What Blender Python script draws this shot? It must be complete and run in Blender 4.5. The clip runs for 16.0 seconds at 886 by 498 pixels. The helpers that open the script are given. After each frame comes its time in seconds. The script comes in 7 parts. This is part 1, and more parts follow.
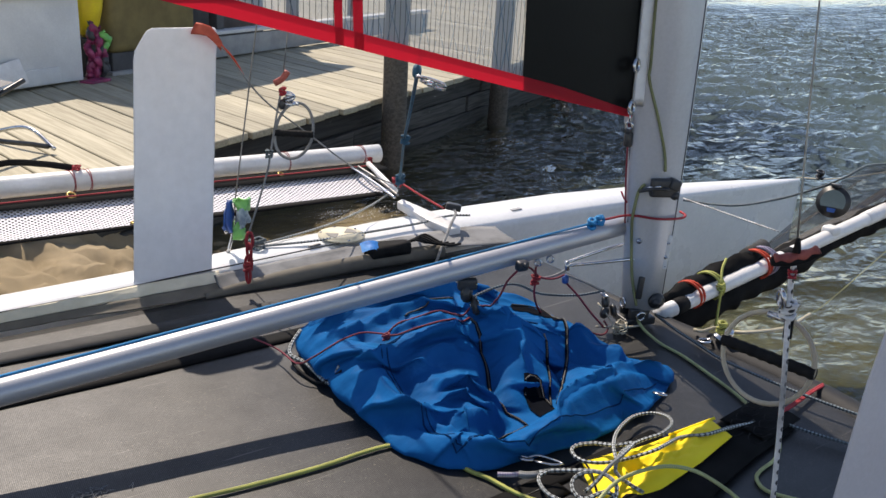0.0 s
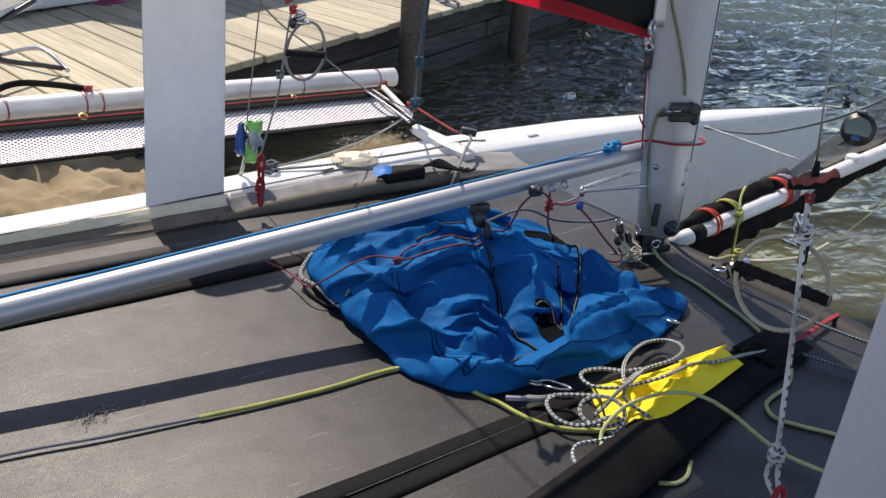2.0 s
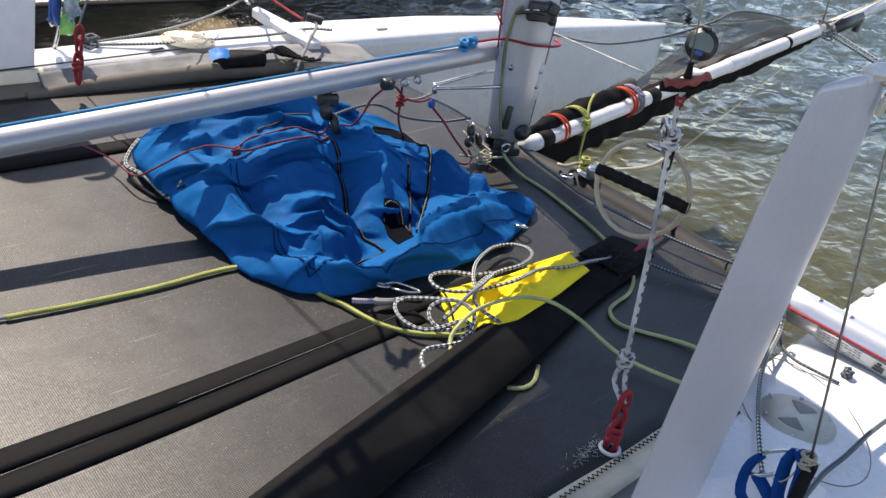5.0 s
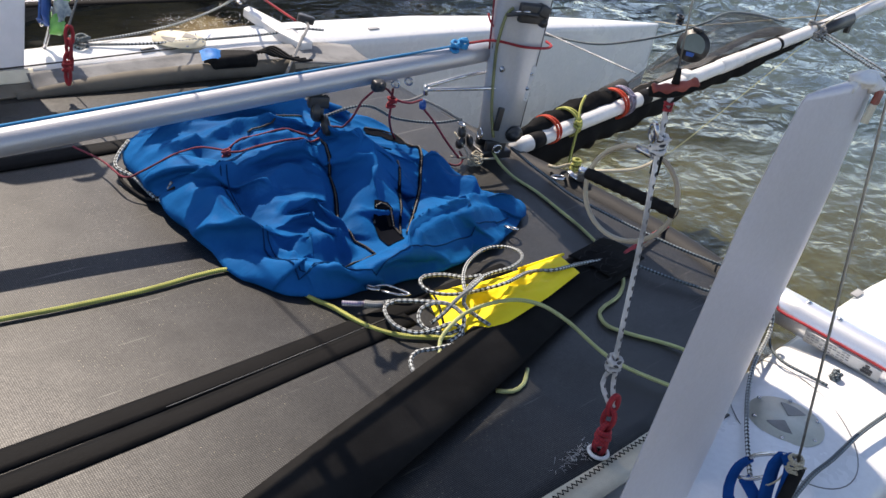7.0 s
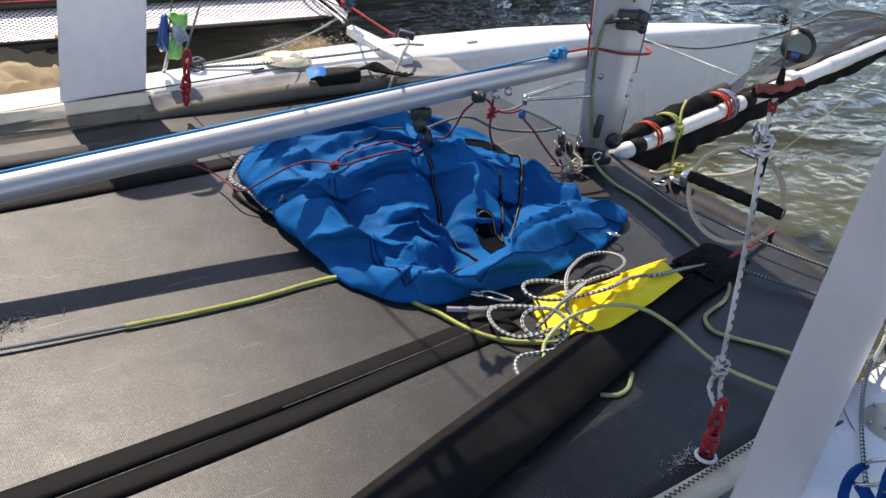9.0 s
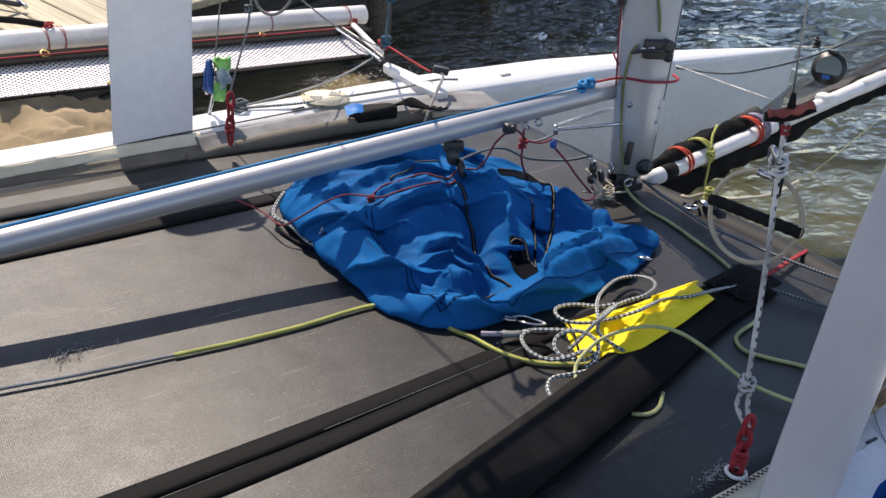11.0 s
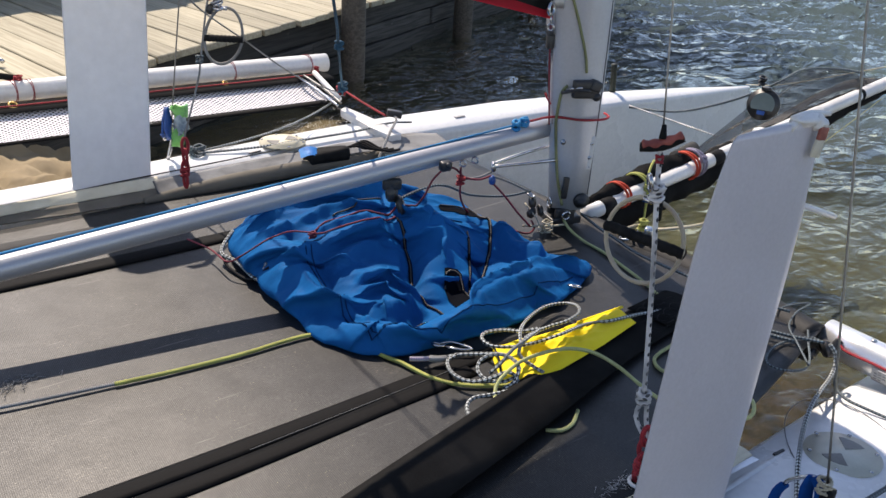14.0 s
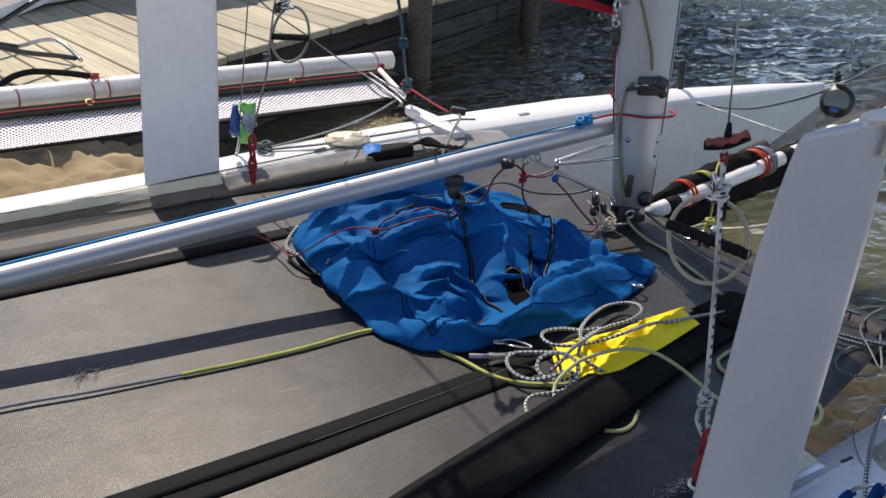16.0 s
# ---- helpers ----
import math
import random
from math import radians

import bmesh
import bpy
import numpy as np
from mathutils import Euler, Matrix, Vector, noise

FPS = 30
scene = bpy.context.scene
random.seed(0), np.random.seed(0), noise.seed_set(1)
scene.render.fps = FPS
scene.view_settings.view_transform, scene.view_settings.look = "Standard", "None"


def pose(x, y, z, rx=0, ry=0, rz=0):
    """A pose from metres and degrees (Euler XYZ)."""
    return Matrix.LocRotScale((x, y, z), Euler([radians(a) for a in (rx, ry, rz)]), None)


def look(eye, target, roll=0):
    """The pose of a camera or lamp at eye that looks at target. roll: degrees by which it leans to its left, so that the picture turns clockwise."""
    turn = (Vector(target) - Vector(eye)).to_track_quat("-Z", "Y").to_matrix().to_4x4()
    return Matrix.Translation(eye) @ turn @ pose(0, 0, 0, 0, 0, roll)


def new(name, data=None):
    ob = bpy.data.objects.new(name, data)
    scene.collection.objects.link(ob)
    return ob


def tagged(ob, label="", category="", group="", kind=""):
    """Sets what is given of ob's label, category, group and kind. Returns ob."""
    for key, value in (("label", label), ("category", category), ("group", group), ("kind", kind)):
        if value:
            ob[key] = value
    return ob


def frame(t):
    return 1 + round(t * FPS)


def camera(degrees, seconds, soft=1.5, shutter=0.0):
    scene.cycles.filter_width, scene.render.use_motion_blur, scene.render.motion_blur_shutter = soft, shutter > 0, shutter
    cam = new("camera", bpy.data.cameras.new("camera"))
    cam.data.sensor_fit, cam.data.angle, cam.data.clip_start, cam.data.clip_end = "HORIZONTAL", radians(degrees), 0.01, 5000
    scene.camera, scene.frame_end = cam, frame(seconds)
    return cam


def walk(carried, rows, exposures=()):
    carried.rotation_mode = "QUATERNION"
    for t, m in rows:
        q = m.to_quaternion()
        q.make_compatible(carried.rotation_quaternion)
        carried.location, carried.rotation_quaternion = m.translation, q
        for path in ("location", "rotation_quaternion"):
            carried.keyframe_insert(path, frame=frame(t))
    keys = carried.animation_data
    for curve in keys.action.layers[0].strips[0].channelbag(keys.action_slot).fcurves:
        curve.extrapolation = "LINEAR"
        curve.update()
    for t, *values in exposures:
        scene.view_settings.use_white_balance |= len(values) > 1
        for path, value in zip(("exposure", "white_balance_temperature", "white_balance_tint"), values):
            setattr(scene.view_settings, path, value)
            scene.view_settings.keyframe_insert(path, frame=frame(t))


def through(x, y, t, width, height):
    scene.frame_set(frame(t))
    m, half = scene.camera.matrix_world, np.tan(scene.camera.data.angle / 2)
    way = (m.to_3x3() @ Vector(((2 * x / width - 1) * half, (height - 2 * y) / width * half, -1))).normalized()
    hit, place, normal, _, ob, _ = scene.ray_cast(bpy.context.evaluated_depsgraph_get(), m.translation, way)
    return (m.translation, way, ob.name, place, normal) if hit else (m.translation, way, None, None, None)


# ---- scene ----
cam = camera(53.4, 16.0)
PATH = [
    (0, (-1.913, -1.534, 1.559), (-0.781, -0.028, 0.888), 3.6),
    (0.5, (-1.914, -1.536, 1.552), (-0.795, -0.022, 0.878), 3.7),
    (1, (-1.905, -1.542, 1.545), (-0.797, -0.023, 0.863), 3.8),
    (1.5, (-1.898, -1.543, 1.538), (-0.791, -0.029, 0.845), 3.8),
    (2, (-1.886, -1.531, 1.538), (-0.817, -0.053, 0.717), 3.8),
    (2.5, (-1.867, -1.521, 1.532), (-0.795, -0.099, 0.623), 4.1),
    (3, (-1.853, -1.523, 1.531), (-0.777, -0.101, 0.625), 3.8),
    (3.5, (-1.842, -1.538, 1.533), (-0.762, -0.105, 0.651), 4.0),
    (4, (-1.787, -1.56, 1.516), (-0.62, -0.236, 0.576), 6.1),
    (4.5, (-1.848, -1.471, 1.486), (-0.551, -0.278, 0.542), 10.5),
    (4.7, (-1.854, -1.444, 1.475), (-0.541, -0.287, 0.509), 11.5),
    (7, (-1.847, -1.445, 1.486), (-0.52, -0.306, 0.516), 12.0),
    (7.5, (-1.844, -1.456, 1.489), (-0.518, -0.308, 0.528), 11.5),
    (8, (-1.846, -1.461, 1.491), (-0.534, -0.307, 0.516), 10.8),
    (8.5, (-1.862, -1.46, 1.489), (-0.649, -0.235, 0.476), 8.7),
    (9, (-1.879, -1.465, 1.493), (-0.712, -0.17, 0.513), 7.7),
    (9.2, (-1.882, -1.47, 1.497), (-0.729, -0.161, 0.519), 7.0),
    (11.3, (-1.898, -1.531, 1.532), (-0.797, -0.139, 0.611), 4.6),
    (11.5, (-1.895, -1.532, 1.542), (-0.787, -0.141, 0.628), 4.7),
    (12, (-1.894, -1.536, 1.546), (-0.759, -0.134, 0.682), 4.5),
    (12.5, (-1.908, -1.538, 1.552), (-0.76, -0.131, 0.714), 4.1),
    (13, (-1.902, -1.553, 1.539), (-0.758, -0.157, 0.676), 3.5),
    (13.5, (-1.862, -1.621, 1.547), (-0.762, -0.191, 0.684), 2.6),
    (14, (-1.845, -1.702, 1.551), (-0.717, -0.278, 0.713), 3.5),
    (14.5, (-1.849, -1.719, 1.55), (-0.792, -0.247, 0.703), 2.5),
    (15, (-1.833, -1.718, 1.556), (-0.783, -0.244, 0.706), 2.2),
    (15.5, (-1.836, -1.707, 1.548), (-0.792, -0.24, 0.677), 2.3),
    (16, (-1.84, -1.71, 1.554), (-0.834, -0.205, 0.703), 2.2),
]
walk(cam, [(t, look(eye, target, roll)) for t, eye, target, roll in PATH], exposures=((0, 0.60, 7350, 14), (3.5, 0.74, 7450, 15), (4.6, 0.98, 7500, 15), (7, 0.88, 7500, 15), (9, 0.94, 7500, 15), (11.5, 0.74, 7400, 15), (13.8, 0.72, 7400, 15), (16, 0.55, 7400, 15)))

# ---- world and light ----
SUN = Vector((0.10, 0.60, 0.73)).normalized()
world = bpy.data.worlds.new("world")
scene.world = world
world.use_nodes = True
wn = world.node_tree.nodes
sky = wn.new("ShaderNodeTexSky")
sky.sky_type = "NISHITA"
sky.sun_disc = False
sky.sun_elevation = math.asin(SUN.z)
sky.sun_rotation = math.atan2(SUN.x, SUN.y)
sky.air_density, sky.dust_density = 0.7, 0.3
sky.ozone_density = 1.2
wn["Background"].inputs["Strength"].default_value = 0.15
world.node_tree.links.new(sky.outputs[0], wn["Background"].inputs["Color"])
sun = new("sun", bpy.data.lights.new("sun", "SUN"))
sun.data.energy, sun.data.angle, sun.data.color = 3.75, radians(0.53), (1.0, 0.955, 0.89)
sun.matrix_world = look(SUN * 30, (0, 0, 0))


# ---- materials ----
def mat(name):
    m = bpy.data.materials.new(name)
    m.use_nodes = True
    return m, m.node_tree.nodes, m.node_tree.links, m.node_tree.nodes["Principled BSDF"]


def mixed(nodes, links, fac, a, b):
    """A colour node between a and b (colours or sockets) by fac (a socket)."""
    n = nodes.new("ShaderNodeMix")
    n.data_type = "RGBA"
    links.new(fac, n.inputs[0])
    for value, slot in ((a, 6), (b, 7)):
        if isinstance(value, tuple):
            n.inputs[slot].default_value = (*value, 1)
        else:
            links.new(value, n.inputs[slot])
    return n.outputs[2]


def ramp(nodes, links, fac, lo, hi):
    n = nodes.new("ShaderNodeMapRange")
    n.interpolation_type = "SMOOTHSTEP"
    links.new(fac, n.inputs[0])
    n.inputs[1].default_value, n.inputs[2].default_value = lo, hi
    return n.outputs[0]


def noise_at(nodes, links, scale, detail=4, rough=0.55, stretch=None, turn=0, coord="Object"):
    tc = nodes.new("ShaderNodeTexCoord")
    n = nodes.new("ShaderNodeTexNoise")
    n.inputs["Scale"].default_value, n.inputs["Detail"].default_value, n.inputs["Roughness"].default_value = scale, detail, rough
    if stretch:
        mp = nodes.new("ShaderNodeMapping")
        mp.inputs["Scale"].default_value = stretch
        mp.inputs["Rotation"].default_value = (0, 0, radians(turn))
        links.new(tc.outputs[coord], mp.inputs[0])
        links.new(mp.outputs[0], n.inputs["Vector"])
    else:
        links.new(tc.outputs[coord], n.inputs["Vector"])
    return n.outputs["Fac"]


def bump(nodes, links, p, height, strength=0.3, distance=0.01):
    b = nodes.new("ShaderNodeBump")
    b.inputs["Strength"].default_value, b.inputs["Distance"].default_value = strength, distance
    links.new(height, b.inputs["Height"])
    links.new(b.outputs[0], p.inputs["Normal"])
    return b


def surface(name, a, b, rough=0.5, scale=12, fine=90, metal=0.0, depth=0.002, strength=0.3, spec=0.5, lo=0.3, hi=0.7, stretch=None, sheen=0.0):
    """A plain material that varies between two colours at a broad and a fine scale."""
    m, n, l, p = mat(name)
    broad = noise_at(n, l, scale, 5, 0.6, stretch)
    tiny = noise_at(n, l, fine, 3, 0.6)
    colour = mixed(n, l, ramp(n, l, broad, lo, hi), a, b)
    dark = n.new("ShaderNodeMix")
    dark.data_type, dark.blend_type = "RGBA", "MULTIPLY"
    dark.inputs[0].default_value = 0.25
    l.new(colour, dark.inputs[6])
    grey = n.new("ShaderNodeMapRange")
    grey.inputs[3].default_value, grey.inputs[4].default_value = 0.5, 1.3
    l.new(tiny, grey.inputs[0])
    l.new(grey.outputs[0], dark.inputs[7])
    l.new(dark.outputs[2], p.inputs["Base Color"])
    r = n.new("ShaderNodeMapRange")
    r.inputs[3].default_value, r.inputs[4].default_value = max(rough - 0.08, 0.03), min(rough + 0.08, 1)
    l.new(broad, r.inputs[0])
    l.new(r.outputs[0], p.inputs["Roughness"])
    p.inputs["Metallic"].default_value = metal
    p.inputs["Specular IOR Level"].default_value = spec
    p.inputs["Sheen Weight"].default_value = sheen
    bump(n, l, p, tiny, strength, depth)
    return m


def rope_mat(name, a, b, across=2.0, along=60.0, share=0.5, rough=0.75):
    """Braided rope: flecks of two colours that run slantwise round it; u is metres along, v once round."""
    m, n, l, p = mat(name)
    uv = n.new("ShaderNodeUVMap")
    sep = n.new("ShaderNodeSeparateXYZ")
    l.new(uv.outputs[0], sep.inputs[0])

    def wave(su, sv):
        mu, mv, add, sn = (n.new("ShaderNodeMath") for _ in range(4))
        mu.operation = mv.operation = "MULTIPLY"
        l.new(sep.outputs[0], mu.inputs[0])
        l.new(sep.outputs[1], mv.inputs[0])
        mu.inputs[1].default_value, mv.inputs[1].default_value = su * 6.2832, sv * 6.2832
        l.new(mu.outputs[0], add.inputs[0])
        l.new(mv.outputs[0], add.inputs[1])
        sn.operation = "SINE"
        l.new(add.outputs[0], sn.inputs[0])
        return sn.outputs[0]

    mul = n.new("ShaderNodeMath")
    mul.operation = "MULTIPLY"
    l.new(wave(along, across), mul.inputs[0])
    l.new(wave(along, -across), mul.inputs[1])
    fleck = ramp(n, l, mul.outputs[0], 0.5 - share - 0.12, 0.5 - share + 0.12)
    dirt = noise_at(n, l, 9, 4)
    base = mixed(n, l, fleck, a, b)
    dk = mixed(n, l, ramp(n, l, dirt, 0.35, 0.75), base, tuple(0.55 * (x + y) / 2 for x, y in zip(a, b)))
    l.new(dk, p.inputs["Base Color"])
    p.inputs["Roughness"].default_value = rough
    fine = n.new("ShaderNodeMath")
    fine.operation = "MULTIPLY"
    l.new(wave(along * 2, across * 2), fine.inputs[0])
    l.new(wave(along * 2, -across * 2), fine.inputs[1])
    bump(n, l, p, fine.outputs[0], 0.5, 0.001)
    return m


M = {}
M["gelcoat"] = surface("white_gelcoat", (0.78, 0.78, 0.77), (0.70, 0.71, 0.71), 0.28, 2.5, 60, depth=0.0004, strength=0.15)
M["board"] = surface("white_board_paint", (0.74, 0.74, 0.76), (0.67, 0.67, 0.69), 0.33, 5, 30, depth=0.0004, strength=0.12, stretch=(1, 1, 0.3))
# the white board paint darkened: the sail's shade is put into this colour
M["shaded_board"] = surface("shaded_board_paint", (0.57, 0.56, 0.60), (0.51, 0.50, 0.54), 0.30, 3, 160, depth=0.0008)
M["nonskid"] = surface("cream_nonskid", (0.62, 0.58, 0.46), (0.52, 0.48, 0.37), 0.7, 14, 500, depth=0.002, strength=0.6)
M["pad"] = surface("grey_deck_pad", (0.27, 0.26, 0.24), (0.17, 0.165, 0.15), 0.8, 10, 400, depth=0.001, strength=0.5)
M["alloy"] = surface("brushed_alloy", (0.86, 0.86, 0.87), (0.80, 0.81, 0.83), 0.33, 5, 300, metal=0.75, depth=0.0001, strength=0.05)
M["boom_alloy"] = surface("satin_alloy_boom", (0.46, 0.46, 0.48), (0.42, 0.42, 0.44), 0.38, 1.5, 300, metal=0.45, depth=0.00005, strength=0.03)
M["steel"] = surface("stainless_steel", (0.60, 0.60, 0.60), (0.42, 0.42, 0.43), 0.25, 30, 300, metal=1.0, depth=0.0003)
M["mast"] = surface("grey_anodised_mast", (0.51, 0.525, 0.555), (0.43, 0.445, 0.475), 0.38, 4, 120, metal=0.35, depth=0.0004, strength=0.15, stretch=(1, 1, 0.2))
M["white_tube"] = surface("white_painted_tube", (0.78, 0.77, 0.75), (0.62, 0.60, 0.57), 0.35, 7, 80, depth=0.0005, strength=0.15)
M["black_plastic"] = surface("black_plastic", (0.018, 0.018, 0.02), (0.035, 0.035, 0.035), 0.4, 30, 200, depth=0.0006)
M["black_rubber"] = surface("black_foam", (0.010, 0.010, 0.011), (0.018, 0.018, 0.018), 0.75, 40, 300, depth=0.001, strength=0.5, spec=0.1)
M["webbing"] = surface("black_webbing", (0.0115, 0.0114, 0.0114), (0.0185, 0.0182, 0.0180), 0.9, 10, 600, depth=0.0012, strength=0.7, spec=0.03)
M["tape"] = surface("black_sailcloth_tape", (0.0036, 0.0036, 0.0039), (0.0072, 0.0072, 0.0075), 0.7, 14, 120, depth=0.0015, strength=0.4, spec=0.08)
M["snuffer"] = surface("charcoal_mesh_cloth", (0.062, 0.060, 0.057), (0.038, 0.037, 0.0355), 0.75, 8, 500, depth=0.001, strength=0.5, spec=0.2)
M["red_cord"] = rope_mat("red_cord", (0.50, 0.03, 0.035), (0.28, 0.015, 0.03), 2, 140, 0.5)
M["maroon_cord"] = rope_mat("maroon_cord", (0.30, 0.03, 0.05), (0.13, 0.015, 0.03), 2, 160, 0.5)
M["lime_rope"] = rope_mat("lime_rope", (0.56, 0.55, 0.12), (0.33, 0.34, 0.10), 2, 110, 0.45)
M["pale_lime_rope"] = rope_mat("pale_lime_rope", (0.60, 0.62, 0.27), (0.38, 0.40, 0.18), 2, 110, 0.45)
M["olive_rope"] = rope_mat("olive_rope", (0.30, 0.31, 0.14), (0.17, 0.18, 0.08), 2, 110, 0.45)
M["fleck_rope"] = rope_mat("black_flecked_grey_rope", (0.62, 0.66, 0.65), (0.008, 0.010, 0.012), 2, 44, 0.57)
M["dark_fleck_rope"] = rope_mat("dark_flecked_rope", (0.24, 0.30, 0.32), (0.010, 0.014, 0.020), 2, 60, 0.58)
M["white_rope"] = rope_mat("white_rope_with_black_fleck", (0.72, 0.71, 0.69), (0.012, 0.012, 0.016), 1, 27, -0.06)
M["grey_rope"] = rope_mat("grey_rope", (0.34, 0.34, 0.33), (0.16, 0.16, 0.16), 2, 120, 0.5)
M["cream_cord"] = rope_mat("cream_cord", (0.62, 0.56, 0.42), (0.42, 0.37, 0.27), 2, 130, 0.5)
M["blue_rope"] = rope_mat("blue_rope", (0.008, 0.27, 0.56), (0.006, 0.19, 0.42), 2, 120, 0.5)
M["teal_rope"] = rope_mat("teal_rope", (0.02, 0.13, 0.22), (0.01, 0.06, 0.11), 2, 90, 0.5)
M["dull_tape"] = surface("dull_red_tape", (0.34, 0.10, 0.075), (0.22, 0.06, 0.045), 0.6, 60, 400)
M["orange_cord"] = rope_mat("orange_cord", (0.80, 0.085, 0.03), (0.58, 0.05, 0.02), 2, 130, 0.5)
M["tape_orange"] = surface("orange_red_tape", (0.50, 0.085, 0.045), (0.38, 0.055, 0.03), 0.55, 40, 200)
M["purple_cord"] = rope_mat("purple_cord", (0.20, 0.15, 0.28), (0.45, 0.44, 0.48), 2, 100, 0.5)
M["wire"] = surface("steel_wire", (0.30, 0.29, 0.27), (0.20, 0.20, 0.19), 0.45, 60, 900, metal=0.8, depth=0.0004)
M["tan_tube"] = surface("tan_rubber_tube", (0.50, 0.43, 0.31), (0.38, 0.32, 0.24), 0.5, 14, 200)
M["red_grip"] = surface("worn_red_grip", (0.42, 0.10, 0.07), (0.24, 0.05, 0.04), 0.55, 30, 300)
M["red_tape"] = surface("red_sail_tape", (0.62, 0.018, 0.035), (0.50, 0.012, 0.03), 0.45, 9, 200)


def translucent(name, front, through, share=0.5, rough=0.5):
    """Thin cloth that glows when the sun stands behind it."""
    m, n, l, p = mat(name)
    c = mixed(n, l, noise_at(n, l, 14, 4, 0.6), front, tuple(0.85 * v for v in front))
    l.new(c, p.inputs["Base Color"])
    p.inputs["Roughness"].default_value = rough
    p.inputs["Specular IOR Level"].default_value = 0.2
    t = n.new("ShaderNodeBsdfTranslucent")
    t.inputs[0].default_value = (*through, 1)
    mx = n.new("ShaderNodeMixShader")
    mx.inputs[0].default_value = share
    l.new(p.outputs[0], mx.inputs[1])
    l.new(t.outputs[0], mx.inputs[2])
    l.new(mx.outputs[0], n["Material Output"].inputs["Surface"])
    return m


M["sail_red"] = translucent("red_sailcloth_tape", (0.55, 0.018, 0.035), (0.60, 0.012, 0.028), 0.42)
M["brass"] = surface("brass_eyelet", (0.55, 0.38, 0.14), (0.40, 0.26, 0.09), 0.35, 40, 300, metal=1.0)
M["port_beige"] = surface("beige_hatch_plastic", (0.60, 0.585, 0.49), (0.52, 0.51, 0.43), 0.45, 12, 200, depth=0.0006)
M["blue_plastic"] = surface("blue_plastic", (0.012, 0.085, 0.32), (0.010, 0.06, 0.24), 0.4, 20, 200)
M["blue_web"] = surface("blue_webbing", (0.003, 0.062, 0.25), (0.002, 0.045, 0.19), 0.8, 20, 500, spec=0.05)
M["blue_film"] = surface("shiny_blue_film", (0.015, 0.15, 0.46), (0.05, 0.26, 0.60), 0.55, 20, 100, spec=0.2)
M["green_plastic"] = surface("green_plastic", (0.20, 0.55, 0.12), (0.12, 0.40, 0.10), 0.3, 20, 200)
M["lcd"] = surface("grey_green_display", (0.17, 0.20, 0.18), (0.13, 0.16, 0.14), 0.5, 12, 60, depth=0.0001)
M["box_white"] = surface("white_painted_plywood", (0.70, 0.70, 0.68), (0.60, 0.60, 0.59), 0.55, 4, 90)
M["khaki"] = surface("khaki_canvas", (0.21, 0.16, 0.06), (0.15, 0.115, 0.045), 0.8, 7, 300)
M["dark_paint"] = surface("dark_grey_paint", (0.07, 0.07, 0.075), (0.045, 0.045, 0.05), 0.6, 8, 120)
M["grey_paint"] = surface("pale_grey_paint", (0.36, 0.36, 0.35), (0.26, 0.26, 0.26), 0.6, 6, 120)
M["yellow_plastic"] = surface("yellow_plastic", (0.80, 0.62, 0.02), (0.70, 0.50, 0.02), 0.4, 10, 120)
M["pink_plastic"] = surface("pink_cloth", (0.36, 0.045, 0.13), (0.16, 0.018, 0.06), 0.45, 14, 120)


